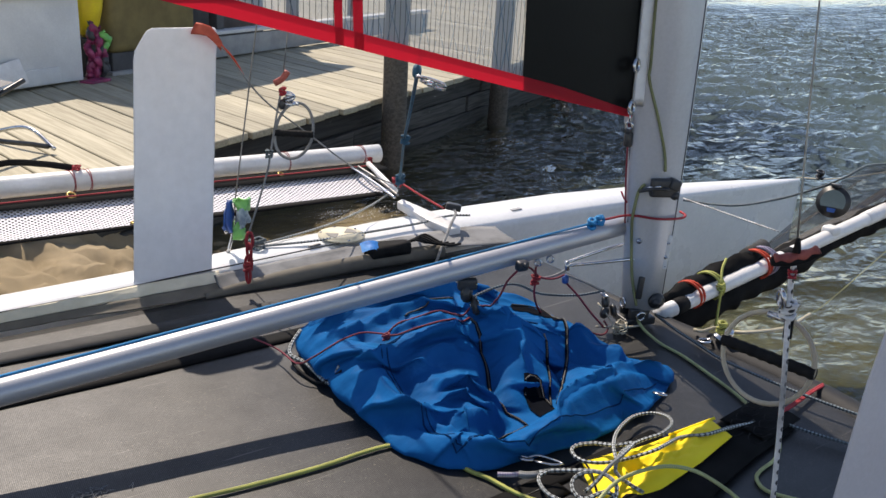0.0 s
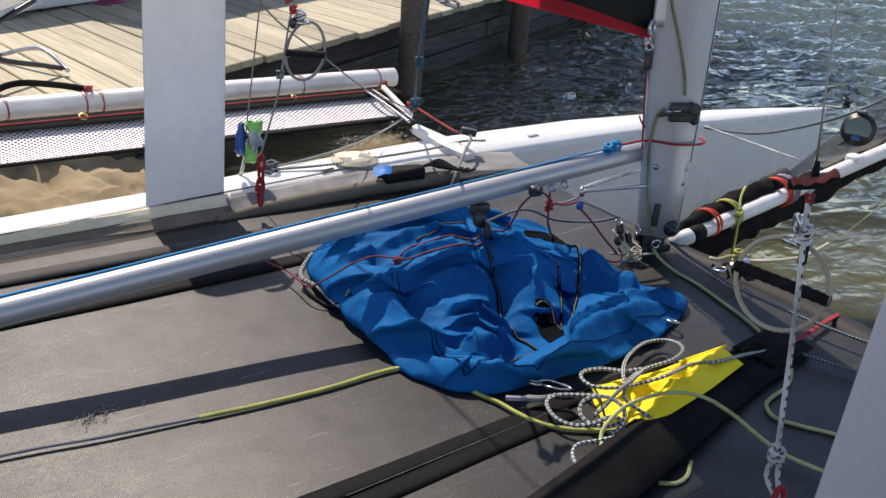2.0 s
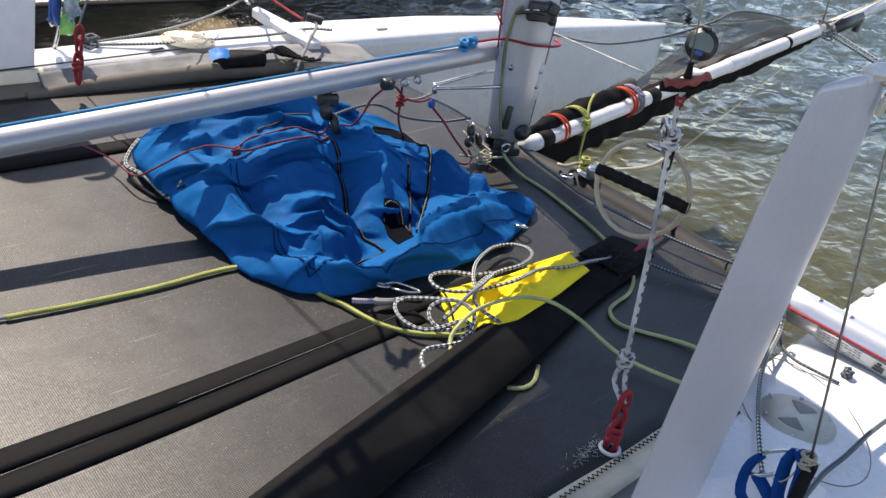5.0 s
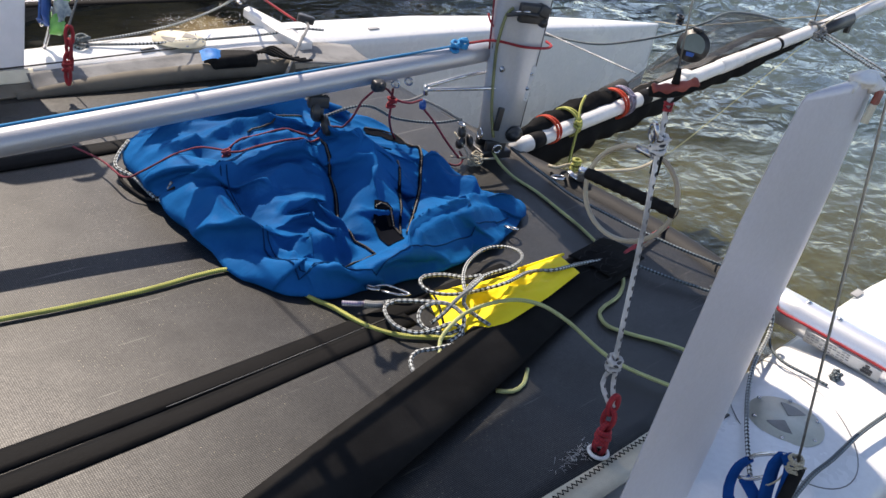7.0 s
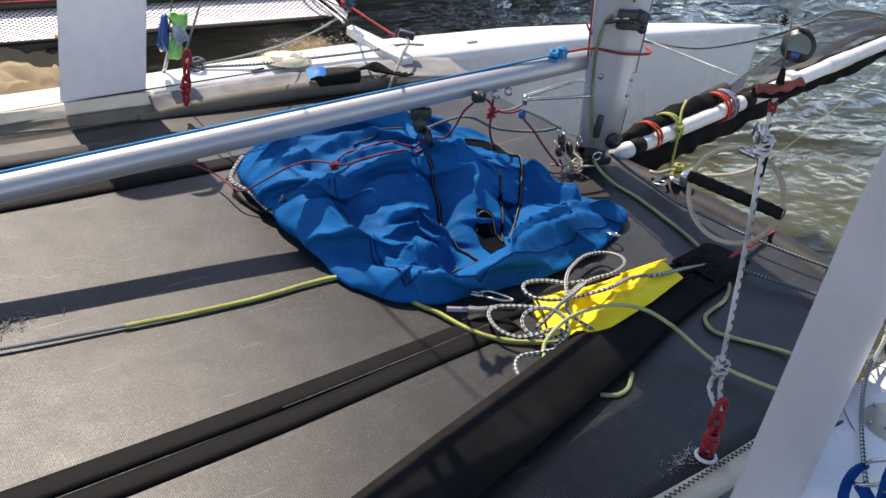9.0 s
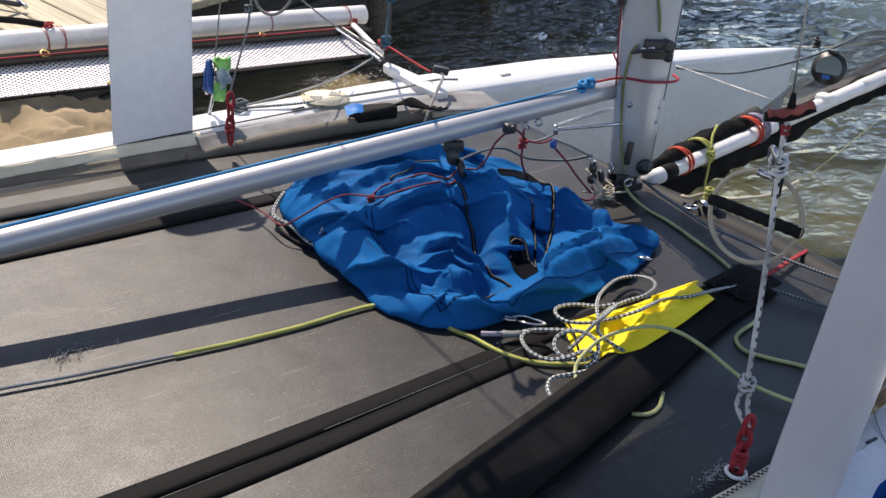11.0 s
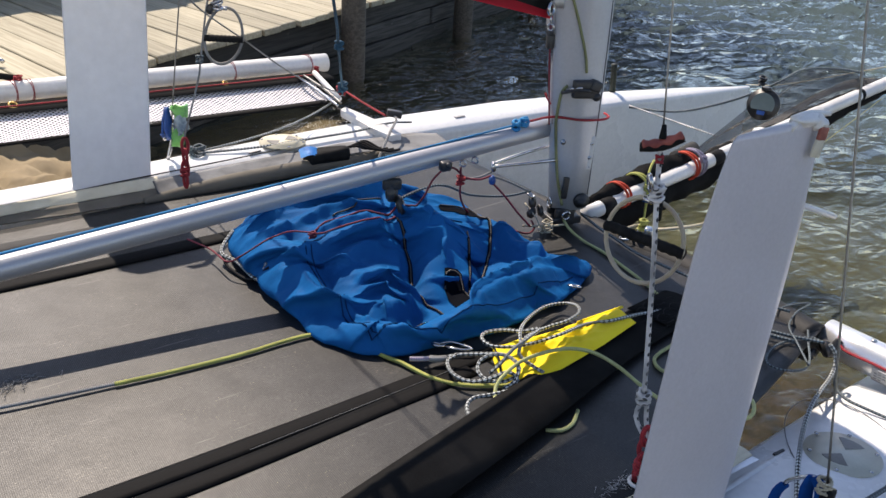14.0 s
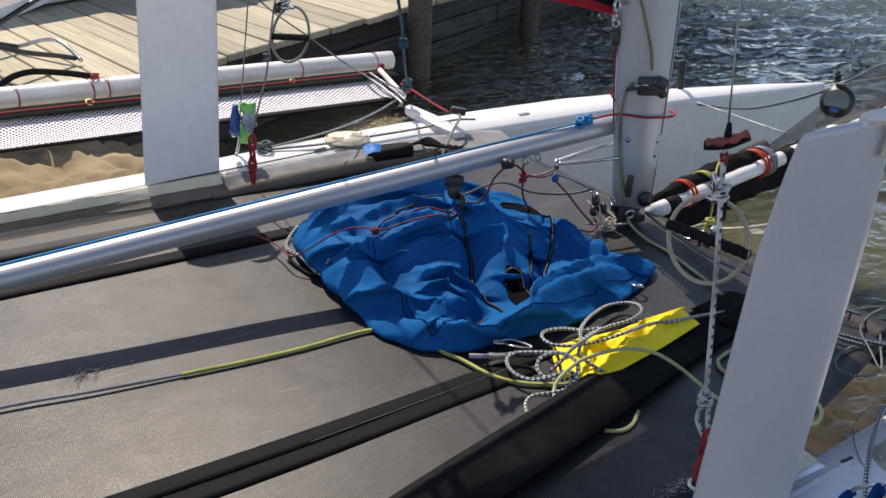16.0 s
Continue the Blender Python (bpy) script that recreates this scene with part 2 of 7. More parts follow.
def tramp_material():
    m, n, l, p = mat("woven_black_trampoline")
    broad = noise_at(n, l, 1.7, 5, 0.6)
    mid = noise_at(n, l, 16, 5, 0.65)
    tc = n.new("ShaderNodeTexCoord")
    rot = n.new("ShaderNodeMapping")
    rot.inputs["Rotation"].default_value = (0, 0, radians(3))
    l.new(tc.outputs["Object"], rot.inputs[0])
    weave = []
    for axis in ("X", "Y"):
        w = n.new("ShaderNodeTexWave")
        w.bands_direction = axis
        w.inputs["Scale"].default_value = 90
        w.inputs["Distortion"].default_value = 0.4
        l.new(rot.outputs[0], w.inputs["Vector"])
        weave.append(w.outputs["Fac"])
    mul = n.new("ShaderNodeMath")
    mul.operation = "MULTIPLY"
    l.new(weave[0], mul.inputs[0])
    l.new(weave[1], mul.inputs[1])
    a = mixed(n, l, ramp(n, l, broad, 0.3, 0.7), (0.0335, 0.0345, 0.0345), (0.049, 0.0502, 0.0500))
    b = mixed(n, l, ramp(n, l, mid, 0.40, 0.72), a, (0.070, 0.0712, 0.070))
    # pale grit, and long scuffs that run either way
    grit = ramp(n, l, noise_at(n, l, 330, 2, 0.5), 0.66, 0.75)
    sparse = ramp(n, l, noise_at(n, l, 7, 4, 0.6), 0.34, 0.62)
    gm = n.new("ShaderNodeMath")
    gm.operation = "MULTIPLY"
    l.new(grit, gm.inputs[0])
    l.new(sparse, gm.inputs[1])
    scuff_a = ramp(n, l, noise_at(n, l, 1.0, 3, 0.6, (3, 95, 1), 63), 0.66, 0.74)
    scuff_b = ramp(n, l, noise_at(n, l, 1.0, 3, 0.6, (4, 120, 1), -20), 0.68, 0.76)
    sm = n.new("ShaderNodeMath")
    sm.operation = "MAXIMUM"
    l.new(scuff_a, sm.inputs[0])
    l.new(scuff_b, sm.inputs[1])
    sf = n.new("ShaderNodeMath")
    sf.operation = "MULTIPLY"
    sf.inputs[1].default_value = 0.6
    l.new(sm.outputs[0], sf.inputs[0])
    c = mixed(n, l, mul.outputs[0], (0.010, 0.010, 0.010), b)
    c = mixed(n, l, sf.outputs[0], c, (0.10, 0.095, 0.085))
    c = mixed(n, l, gm.outputs[0], c, (0.22, 0.19, 0.14))
    l.new(c, p.inputs["Base Color"])
    rr = n.new("ShaderNodeMapRange")
    rr.inputs[3].default_value, rr.inputs[4].default_value = 0.39, 0.51
    l.new(mid, rr.inputs[0])
    l.new(rr.outputs[0], p.inputs["Roughness"])
    gloss = n.new("ShaderNodeMath")
    gloss.operation = "MULTIPLY"
    l.new(ramp(n, l, noise_at(n, l, 210, 3, 0.7), 0.25, 0.75), gloss.inputs[0])
    l.new(ramp(n, l, noise_at(n, l, 11, 5, 0.7), 0.10, 0.75), gloss.inputs[1])
    worn = n.new("ShaderNodeMapRange")
    worn.inputs[3].default_value, worn.inputs[4].default_value = 0.23, 0.47
    l.new(gloss.outputs[0], worn.inputs[0])
    thread = n.new("ShaderNodeMapRange")
    thread.inputs[3].default_value, thread.inputs[4].default_value = 0.78, 1.40
    l.new(mul.outputs[0], thread.inputs[0])
    sheen = n.new("ShaderNodeMath")
    sheen.operation = "MULTIPLY"
    l.new(worn.outputs[0], sheen.inputs[0])
    l.new(thread.outputs[0], sheen.inputs[1])
    rub = n.new("ShaderNodeMath")
    rub.operation = "MULTIPLY_ADD"
    l.new(sf.outputs[0], rub.inputs[0])
    rub.inputs[1].default_value = 0.22
    l.new(sheen.outputs[0], rub.inputs[2])
    l.new(rub.outputs[0], p.inputs["Specular IOR Level"])
    b1 = bump(n, l, p, mul.outputs[0], 0.2, 0.0005)
    b2 = n.new("ShaderNodeBump")
    b2.inputs["Strength"].default_value, b2.inputs["Distance"].default_value = 0.12, 0.004
    l.new(noise_at(n, l, 26, 4, 0.6), b2.inputs["Height"])
    l.new(b2.outputs[0], b1.inputs["Normal"])
    return m


def water_material():
    m, n, l, p = mat("lake_water")
    p.inputs["Base Color"].default_value = (0.72, 0.79, 0.70, 1)
    p.inputs["Transmission Weight"].default_value = 1.0
    p.inputs["IOR"].default_value = 1.21
    p.inputs["Specular IOR Level"].default_value = 0.5
    p.inputs["Roughness"].default_value = 0.03
    geo = n.new("ShaderNodeNewGeometry")
    # calmer in the lee of the dock
    lee = n.new("ShaderNodeVectorMath")
    lee.operation = "DOT_PRODUCT"
    lee.inputs[1].default_value = (0.477, -0.879, 0)
    l.new(geo.outputs["Position"], lee.inputs[0])
    wind = n.new("ShaderNodeMapRange")
    wind.inputs["From Min"].default_value, wind.inputs["From Max"].default_value = -2.53, 1.4
    wind.inputs["To Min"].default_value, wind.inputs["To Max"].default_value = 0.90, 1.0
    l.new(lee.outputs["Value"], wind.inputs["Value"])
    # smoother over the shallows than out on the lake
    out = n.new("ShaderNodeVectorMath")
    out.operation = "DOT_PRODUCT"
    out.inputs[1].default_value = (0.5, 0.85, 0)
    l.new(geo.outputs["Position"], out.inputs[0])
    fetch = n.new("ShaderNodeMapRange")
    fetch.inputs["From Min"].default_value, fetch.inputs["From Max"].default_value = 0.6, 3.2
    fetch.inputs["To Min"].default_value, fetch.inputs["To Max"].default_value = 0.15, 0.66
    l.new(out.outputs["Value"], fetch.inputs["Value"])
    chop = n.new("ShaderNodeMath")
    chop.operation = "MULTIPLY"
    l.new(wind.outputs[0], chop.inputs[0])
    l.new(fetch.outputs[0], chop.inputs[1])
    last = None
    for scale, stretch, turn, dist, strength in ((1.0, (2.2, 4.4, 1), 24, 0.22, 1.0), (1.0, (4.6, 7.6, 1), 38, 0.125, 1.0), (1.0, (13, 19, 1), 12, 0.016, 0.55)):
        mp = n.new("ShaderNodeMapping")
        mp.inputs["Rotation"].default_value = (0, 0, radians(turn))
        mp.inputs["Scale"].default_value = stretch
        l.new(geo.outputs["Position"], mp.inputs[0])
        t = n.new("ShaderNodeTexNoise")
        t.inputs["Scale"].default_value, t.inputs["Detail"].default_value, t.inputs["Distortion"].default_value = scale, 1.2, 0.9
        l.new(mp.outputs[0], t.inputs["Vector"])
        b = n.new("ShaderNodeBump")
        b.inputs["Strength"].default_value, b.inputs["Distance"].default_value = strength, dist
        if dist > 0.02:
            l.new(chop.outputs[0], b.inputs["Strength"])
        l.new(t.outputs["Fac"], b.inputs["Height"])
        if last:
            l.new(last.outputs[0], b.inputs["Normal"])
        last = b
    l.new(last.outputs[0], p.inputs["Normal"])
    return m


def sand_material():
    m, n, l, p = mat("lake_bed_sand")
    geo = n.new("ShaderNodeNewGeometry")
    sep = n.new("ShaderNodeSeparateXYZ")
    l.new(geo.outputs["Position"], sep.inputs[0])
    grains = noise_at(n, l, 260, 3, 0.7)
    broad = noise_at(n, l, 2.2, 6, 0.62)
    weed = noise_at(n, l, 1.1, 6, 0.7)
    dry = mixed(n, l, ramp(n, l, broad, 0.3, 0.7), (0.33, 0.265, 0.175), (0.24, 0.19, 0.12))
    wet = mixed(n, l, ramp(n, l, broad, 0.3, 0.7), (0.17, 0.130, 0.080), (0.12, 0.092, 0.056))
    mottle = noise_at(n, l, 7.5, 6, 0.72)
    silt = mixed(n, l, ramp(n, l, mottle, 0.36, 0.64), (0.052, 0.040, 0.026), (0.012, 0.010, 0.007))
    weedy = mixed(n, l, ramp(n, l, mottle, 0.34, 0.66), (0.072, 0.067, 0.034), (0.030, 0.032, 0.017))
    # deep: the blue-grey haze of the water body, put into the bed's colour
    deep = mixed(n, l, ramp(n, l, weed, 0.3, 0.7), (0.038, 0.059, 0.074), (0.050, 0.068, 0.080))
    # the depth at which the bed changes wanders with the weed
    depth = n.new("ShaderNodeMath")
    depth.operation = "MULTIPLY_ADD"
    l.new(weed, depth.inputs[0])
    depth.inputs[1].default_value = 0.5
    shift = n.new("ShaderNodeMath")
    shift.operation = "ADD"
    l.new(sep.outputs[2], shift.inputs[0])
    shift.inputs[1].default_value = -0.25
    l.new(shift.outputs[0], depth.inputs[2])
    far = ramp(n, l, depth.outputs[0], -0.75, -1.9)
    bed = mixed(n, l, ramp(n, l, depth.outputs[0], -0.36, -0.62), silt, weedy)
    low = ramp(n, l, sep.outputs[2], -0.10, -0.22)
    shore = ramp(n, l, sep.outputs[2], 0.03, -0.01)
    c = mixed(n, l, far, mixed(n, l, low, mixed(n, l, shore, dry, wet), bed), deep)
    l.new(c, p.inputs["Base Color"])
    p.inputs["Roughness"].default_value = 0.85
    p.inputs["Specular IOR Level"].default_value = 0.08
    bump(n, l, p, grains, 0.5, 0.003)
    return m


def wood_material(name, a, b, knot=(0.16, 0.12, 0.08), vary=0.4):
    """Weathered planks, grain along the object's x."""
    m, n, l, p = mat(name)
    info = n.new("ShaderNodeObjectInfo")
    tc = n.new("ShaderNodeTexCoord")
    mp = n.new("ShaderNodeMapping")
    mp.inputs["Scale"].default_value = (1.2, 26, 26)
    l.new(tc.outputs["Object"], mp.inputs[0])
    off = n.new("ShaderNodeVectorMath")
    off.operation = "ADD"
    sc = n.new("ShaderNodeVectorMath")
    sc.operation = "SCALE"
    sc.inputs[0].default_value = (7, 3, 5)
    l.new(info.outputs["Random"], sc.inputs["Scale"])
    l.new(mp.outputs[0], off.inputs[0])
    l.new(sc.outputs[0], off.inputs[1])
    g = n.new("ShaderNodeTexNoise")
    g.inputs["Scale"].default_value, g.inputs["Detail"].default_value, g.inputs["Distortion"].default_value = 2.2, 6, 0.7
    l.new(off.outputs[0], g.inputs["Vector"])
    col = mixed(n, l, ramp(n, l, g.outputs["Fac"], 0.3, 0.7), a, b)
    spot = noise_at(n, l, 6, 4, 0.6)
    col = mixed(n, l, ramp(n, l, spot, 0.66, 0.78), col, knot)
    tone = n.new("ShaderNodeMapRange")
    tone.inputs[3].default_value, tone.inputs[4].default_value = 1 - vary, 1.05
    l.new(info.outputs["Random"], tone.inputs[0])
    mul = n.new("ShaderNodeMix")
    mul.data_type, mul.blend_type = "RGBA", "MULTIPLY"
    mul.inputs[0].default_value = 1
    l.new(col, mul.inputs[6])
    l.new(tone.outputs[0], mul.inputs[7])
    l.new(mul.outputs[2], p.inputs["Base Color"])
    p.inputs["Roughness"].default_value = 0.8
    bump(n, l, p, g.outputs["Fac"], 0.5, 0.004)
    return m


M["tramp"] = tramp_material()
M["water"] = water_material()
M["sand"] = sand_material()
M["deck_wood"] = wood_material("weathered_deck_plank", (0.49, 0.445, 0.325), (0.34, 0.305, 0.215), vary=0.30)
M["crib_wood"] = wood_material("dark_wet_timber", (0.085, 0.080, 0.073), (0.022, 0.021, 0.019), (0.34, 0.33, 0.31), 0.6)
M["post_wood"] = wood_material("grey_dock_post", (0.125, 0.105, 0.082), (0.060, 0.050, 0.040))


# ---- builders ----
def obj(name, bm, material=None, smooth=True):
    me = bpy.data.meshes.new(name)
    bmesh.ops.recalc_face_normals(bm, faces=bm.faces)
    bm.to_mesh(me)
    bm.free()
    if material:
        me.materials.append(material)
    if smooth:
        me.shade_smooth()
    return new(name, me)


def part(name, bm, material, parent, label="", smooth=True):
    ob = obj(name, bm, material, smooth)
    ob.parent = parent
    if label:
        ob["label"] = label
    return ob


def thing(name, label, category, group="", kind="", at=(0, 0, 0)):
    ob = tagged(new(name), label, category, group, kind)
    ob.empty_display_size = 0.05
    return ob


def curve_points(pts, step=0.012):
    """A smooth line through the points, in even small steps."""
    p = [Vector(q) for q in pts]
    if len(p) == 2:
        n = max(2, int((p[1] - p[0]).length / 0.1))
        return [p[0].lerp(p[1], i / n) for i in range(n + 1)]
    p = [2 * p[0] - p[1]] + p + [2 * p[-1] - p[-2]]
    out = []
    for i in range(1, len(p) - 2):
        a, b, c, d = p[i - 1:i + 3]
        n = max(2, int((c - b).length / step))
        for k in range(n):
            t = k / n
            out.append(0.5 * (2 * b + (c - a) * t + (2 * a - 5 * b + 4 * c - d) * t * t + (3 * b - a - 3 * c + d) * t ** 3))
    return out + [p[-2]]


def sweep(bm, pts, radius, sides=8, cap=True, closed=False):
    """A round tube along pts; radius: a number, or a function of 0..1. UV: metres along, once round."""
    uv = bm.loops.layers.uv.verify()
    n = len(pts)
    up, rings, along, run = None, [], [], 0.0
    for i, p in enumerate(pts):
        t = (pts[min(i + 1, n - 1)] - pts[max(i - 1, 0)])
        if closed:
            t = pts[(i + 1) % n] - pts[i - 1]
        t = t.normalized() if t.length > 1e-9 else Vector((0, 0, 1))
        if up is None:
            up = Vector((0, 0, 1)) if abs(t.z) < 0.9 else Vector((1, 0, 0))
        s = t.cross(up).normalized()
        up = s.cross(t).normalized()
        r = radius(i / max(n - 1, 1)) if callable(radius) else radius
        if i:
            run += (p - pts[i - 1]).length
        along.append(run)
        rings.append([bm.verts.new(p + r * (math.cos(a) * s + math.sin(a) * up)) for a in (2 * math.pi * k / sides for k in range(sides))])
    last = n if closed else n - 1
    for i in range(last):
        j = (i + 1) % n
        for k in range(sides):
            f = bm.faces.new((rings[i][k], rings[i][(k + 1) % sides], rings[j][(k + 1) % sides], rings[j][k]))
            f.smooth = True
            u1 = along[j] if j else along[-1] + (pts[0] - pts[-1]).length
            for loop, (u, v) in zip(f.loops, ((along[i], k), (along[i], k + 1), (u1, k + 1), (u1, k))):
                loop[uv].uv = (u, v / sides)
    if cap and not closed:
        bm.faces.new(list(reversed(rings[0])))
        bm.faces.new(rings[-1])


def tube(pts, radius, sides=8, step=0.012, closed=False):
    bm = bmesh.new()
    c = curve_points(pts, step)
    if closed:
        c = c[:-1]
    sweep(bm, c, radius, sides, closed=closed)
    return bm


def ring(centre, normal, r, thick, sides=20, ry=None):
    """The points of a closed loop for sweep()."""
    z = Vector(normal).normalized()
    x = z.orthogonal().normalized()
    y = z.cross(x)
    return [Vector(centre) + r * math.cos(a) * x + (ry or r) * math.sin(a) * y for a in (2 * math.pi * k / sides for k in range(sides))]


def ring_bm(centre, normal, r, thick, sides=20, ry=None, around=8):
    bm = bmesh.new()
    sweep(bm, ring(centre, normal, r, thick, sides, ry), thick, around, closed=True)
    return bm


def loft(rings, closed_ends=True):
    """Skin over closed rings of equal length."""
    bm = bmesh.new()
    vs = [[bm.verts.new(p) for p in r] for r in rings]
    m = len(vs[0])
    for a, b in zip(vs, vs[1:]):
        for k in range(m):
            bm.faces.new((a[k], a[(k + 1) % m], b[(k + 1) % m], b[k]))
    if closed_ends:
        bm.faces.new(list(reversed(vs[0])))
        bm.faces.new(vs[-1])
    return bm


def block(size, at=(0, 0, 0), bevel=0.004, turn=(0, 0, 0), segments=2):
    bm = bmesh.new()
    bmesh.ops.create_cube(bm, size=1)
    bmesh.ops.scale(bm, vec=size, verts=bm.verts)
    if bevel:
        bmesh.ops.bevel(bm, geom=bm.edges[:], offset=bevel, segments=segments, affect="EDGES", profile=0.6)
    bmesh.ops.transform(bm, matrix=pose(*at, *turn), verts=bm.verts)
    return bm


def disc(r, h, at=(0, 0, 0), bevel=0.002, normal=(0, 0, 1), sides=32, r2=None):
    bm = bmesh.new()
    bmesh.ops.create_cone(bm, cap_ends=True, segments=sides, radius1=r, radius2=r if r2 is None else r2, depth=h)
    if bevel:
        edges = [e for e in bm.edges if abs(e.verts[0].co.z - e.verts[1].co.z) < 1e-6]
        bmesh.ops.bevel(bm, geom=edges, offset=bevel, segments=2, affect="EDGES")
    q = Vector((0, 0, 1)).rotation_difference(Vector(normal))
    bmesh.ops.transform(bm, matrix=Matrix.Translation(at) @ q.to_matrix().to_4x4(), verts=bm.verts)
    return bm


def join(*bms):
    out = bms[0]
    for b in bms[1:]:
        me = bpy.data.meshes.new("tmp")
        b.to_mesh(me)
        b.free()
        out.from_mesh(me)
        bpy.data.meshes.remove(me)
    return out


def knot_bm(at, r, cord, seed=1, turns=5):
    """A lump of rope turns."""
    rnd = random.Random(seed)
    pts = []
    for i in range(turns * 6):
        a = i * 2 * math.pi / 6
        v = Vector((math.cos(a), math.sin(a) * rnd.uniform(0.6, 1), math.sin(a * 0.37 + seed))) * r * rnd.uniform(0.75, 1.05)
        pts.append(Vector(at) + v)
    bm = bmesh.new()
    sweep(bm, curve_points(pts, cord), cord, 6)
    return bm


def rope(name, pts, radius, material, label, category="rope", group="", step=0.012, sides=8):
    return tagged(obj(name, tube(pts, radius, sides, step), material), label, category, group)


def interp(table, x):
    """Values of a table of rows (x, ...) at x, smoothly."""
    if x <= table[0][0]:
        return table[0][1:]
    for a, b in zip(table, table[1:]):
        if x <= b[0]:
            t = (x - a[0]) / (b[0] - a[0])
            return tuple(p + (q - p) * t for p, q in zip(a[1:], b[1:]))
    return table[-1][1:]


# ---- ground, water, dock ----
SEA = 0.0


def ground_z(x, y):
    """The beach: dry sand aft, sloping under the water ahead and outward."""
    d = x + 0.45 + 0.10 * (y - 2.0)
    bank = min(1, max(0, (y - 1.05) / 0.7))
    bank = bank * bank * (3 - 2 * bank)
    k = min(1, max(0, (d + 1.75) / 0.75))
    d += 1.25 * (1 - bank) * k * k * (3 - 2 * k)
    z = 0.36 * math.tanh(-1.3 * d) * bank + (1 - bank) * 0.08 * math.tanh(-d) if d < 0 else -0.09 * d - 0.17 * max(0, d - 1.3)
    if d > 0:
        z = max(z, -2.2)
    e, f = min(1, max(0, (y - 2.3) / 0.9)), min(1, max(0, (x - 0.8) / 0.8))
    z -= 0.4 * e * e * (3 - 2 * e) * f * f * (3 - 2 * f)
    lumps = 0.0
    if -3.2 < x < 1.2 and 0.2 < y < 4.0:
        lumps = 0.05 * noise.fractal(Vector((x * 5, y * 6, 3)), 1.0, 2.0, 4) + 0.07 * abs(noise.noise(Vector((x * 8, y * 10, 7)))) - 0.02
    else:
        lumps = 0.02 * noise.noise(Vector((x * 0.8, y * 0.8, 1)))
    return z + lumps * (1 if d < 0.1 else max(0.25, 1 - 2 * d))


def spaced(lo, hi, fine_lo, fine_hi, step):
    out, v, s = [], fine_lo, step
    while v <= fine_hi:
        out.append(v)
        v += step
    v, s = fine_hi + step, step
    while v < hi:
        out.append(v)
        s *= 1.25
        v += s
    out.append(hi)
    v, s = fine_lo - step, step
    while v > lo:
        out.insert(0, v)
        s *= 1.25
        v -= s
    out.insert(0, lo)
    return out


def sheet(xs, ys, zf):
    bm = bmesh.new()
    rows = [[bm.verts.new((x, y, zf(x, y))) for y in ys] for x in xs]
    for a, b in zip(rows, rows[1:]):
        for k in range(len(ys) - 1):
            bm.faces.new((a[k], b[k], b[k + 1], a[k + 1]))
    return bm


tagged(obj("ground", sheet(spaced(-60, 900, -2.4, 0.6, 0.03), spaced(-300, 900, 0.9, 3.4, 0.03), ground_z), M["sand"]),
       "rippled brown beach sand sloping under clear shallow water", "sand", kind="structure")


def ripple(x, y):
    """Wavelets with steep short sides, driven along the shore."""
    c, s = math.cos(0.42), math.sin(0.42)
    u, v = c * x - s * y, s * x + c * y
    a = noise.noise(Vector((u * 1.5, v * 3.6, 0))) + 0.25 * noise.noise(Vector((u * 0.5, v * 1.1, 4)))
    b = 1 - 2 * abs(noise.noise(Vector((u * 3.6 + 0.6 * a, v * 8.0, 2))))
    off = 0.879 * (y - 2.36) - 0.477 * (x + 0.96)
    calm = min(1, max(0.15, (x + 0.9) / 1.6)) * min(1, max(0.75, -off / 3.2))
    open_water = 0.6 + 2.4 * min(1, max(0, (0.8 * x + 0.6 * y - 1.5) / 7.0))
    return SEA + calm * open_water * (0.030 * a + 0.008 * open_water * b)


water = tagged(obj("water", sheet(spaced(-2.2, 900, -1.0, 16.0, 0.045), spaced(-300, 900, -1.6, 15.0, 0.045), ripple), M["water"]),
               "clear rippled lake water, greenish over the shallow bed", "water", kind="structure")
water.visible_shadow = False
if water.data.polygons[0].normal.z < 0:
    water.data.flip_normals()

DOCK_TOP = 0.47
DOCK = Matrix(((0.879, -0.477, 0, -0.96), (0.477, 0.879, 0, 2.36), (0, 0, 1, 0), (0, 0, 0, 1)))
dock = tagged(new("dock"), "weathered plank dock on a crib of dark timbers", "dock", kind="structure")
dock.matrix_world = DOCK


def shared(name, me, parent, m):
    ob = new(name, me)
    ob.parent = parent
    ob.matrix_local = m
    return ob


def mesh_of(name, bm, material, smooth=False):
    me = bpy.data.meshes.new(name)
    bm.to_mesh(me)
    bm.free()
    me.materials.append(material)
    if smooth:
        me.shade_smooth()
    return me


# deck planks lie aslant across the dock, grain along their length, ends cut flush with its edge
SLANT = 0.36
plank_meshes = []
for k in range(5):
    bm = block((5.95, 0.165 + 0.003 * (k % 3), 0.04), bevel=0.005, segments=1)
    for v in bm.verts:
        v.co.x += -SLANT * v.co.y + 0.008 * noise.noise(Vector((k * 5.3, 1, v.co.x)))
        v.co.z += 0.004 * noise.noise(Vector((v.co.x * 2, k * 3.1, 0)))
    plank_meshes.append(mesh_of("plank", bm, M["deck_wood"]))
rnd = random.Random(4)
for i in range(-22, 69):
    u = 0.319 + 0.188 * i
    shared("plank", plank_meshes[(i * 2) % 5], dock, pose(u + SLANT * 2.8, 2.8 + rnd.uniform(-0.012, 0.012), DOCK_TOP - 0.02 + rnd.uniform(-0.004, 0.004), 0, 0, 70.2 + rnd.uniform(-0.1, 0.1)))
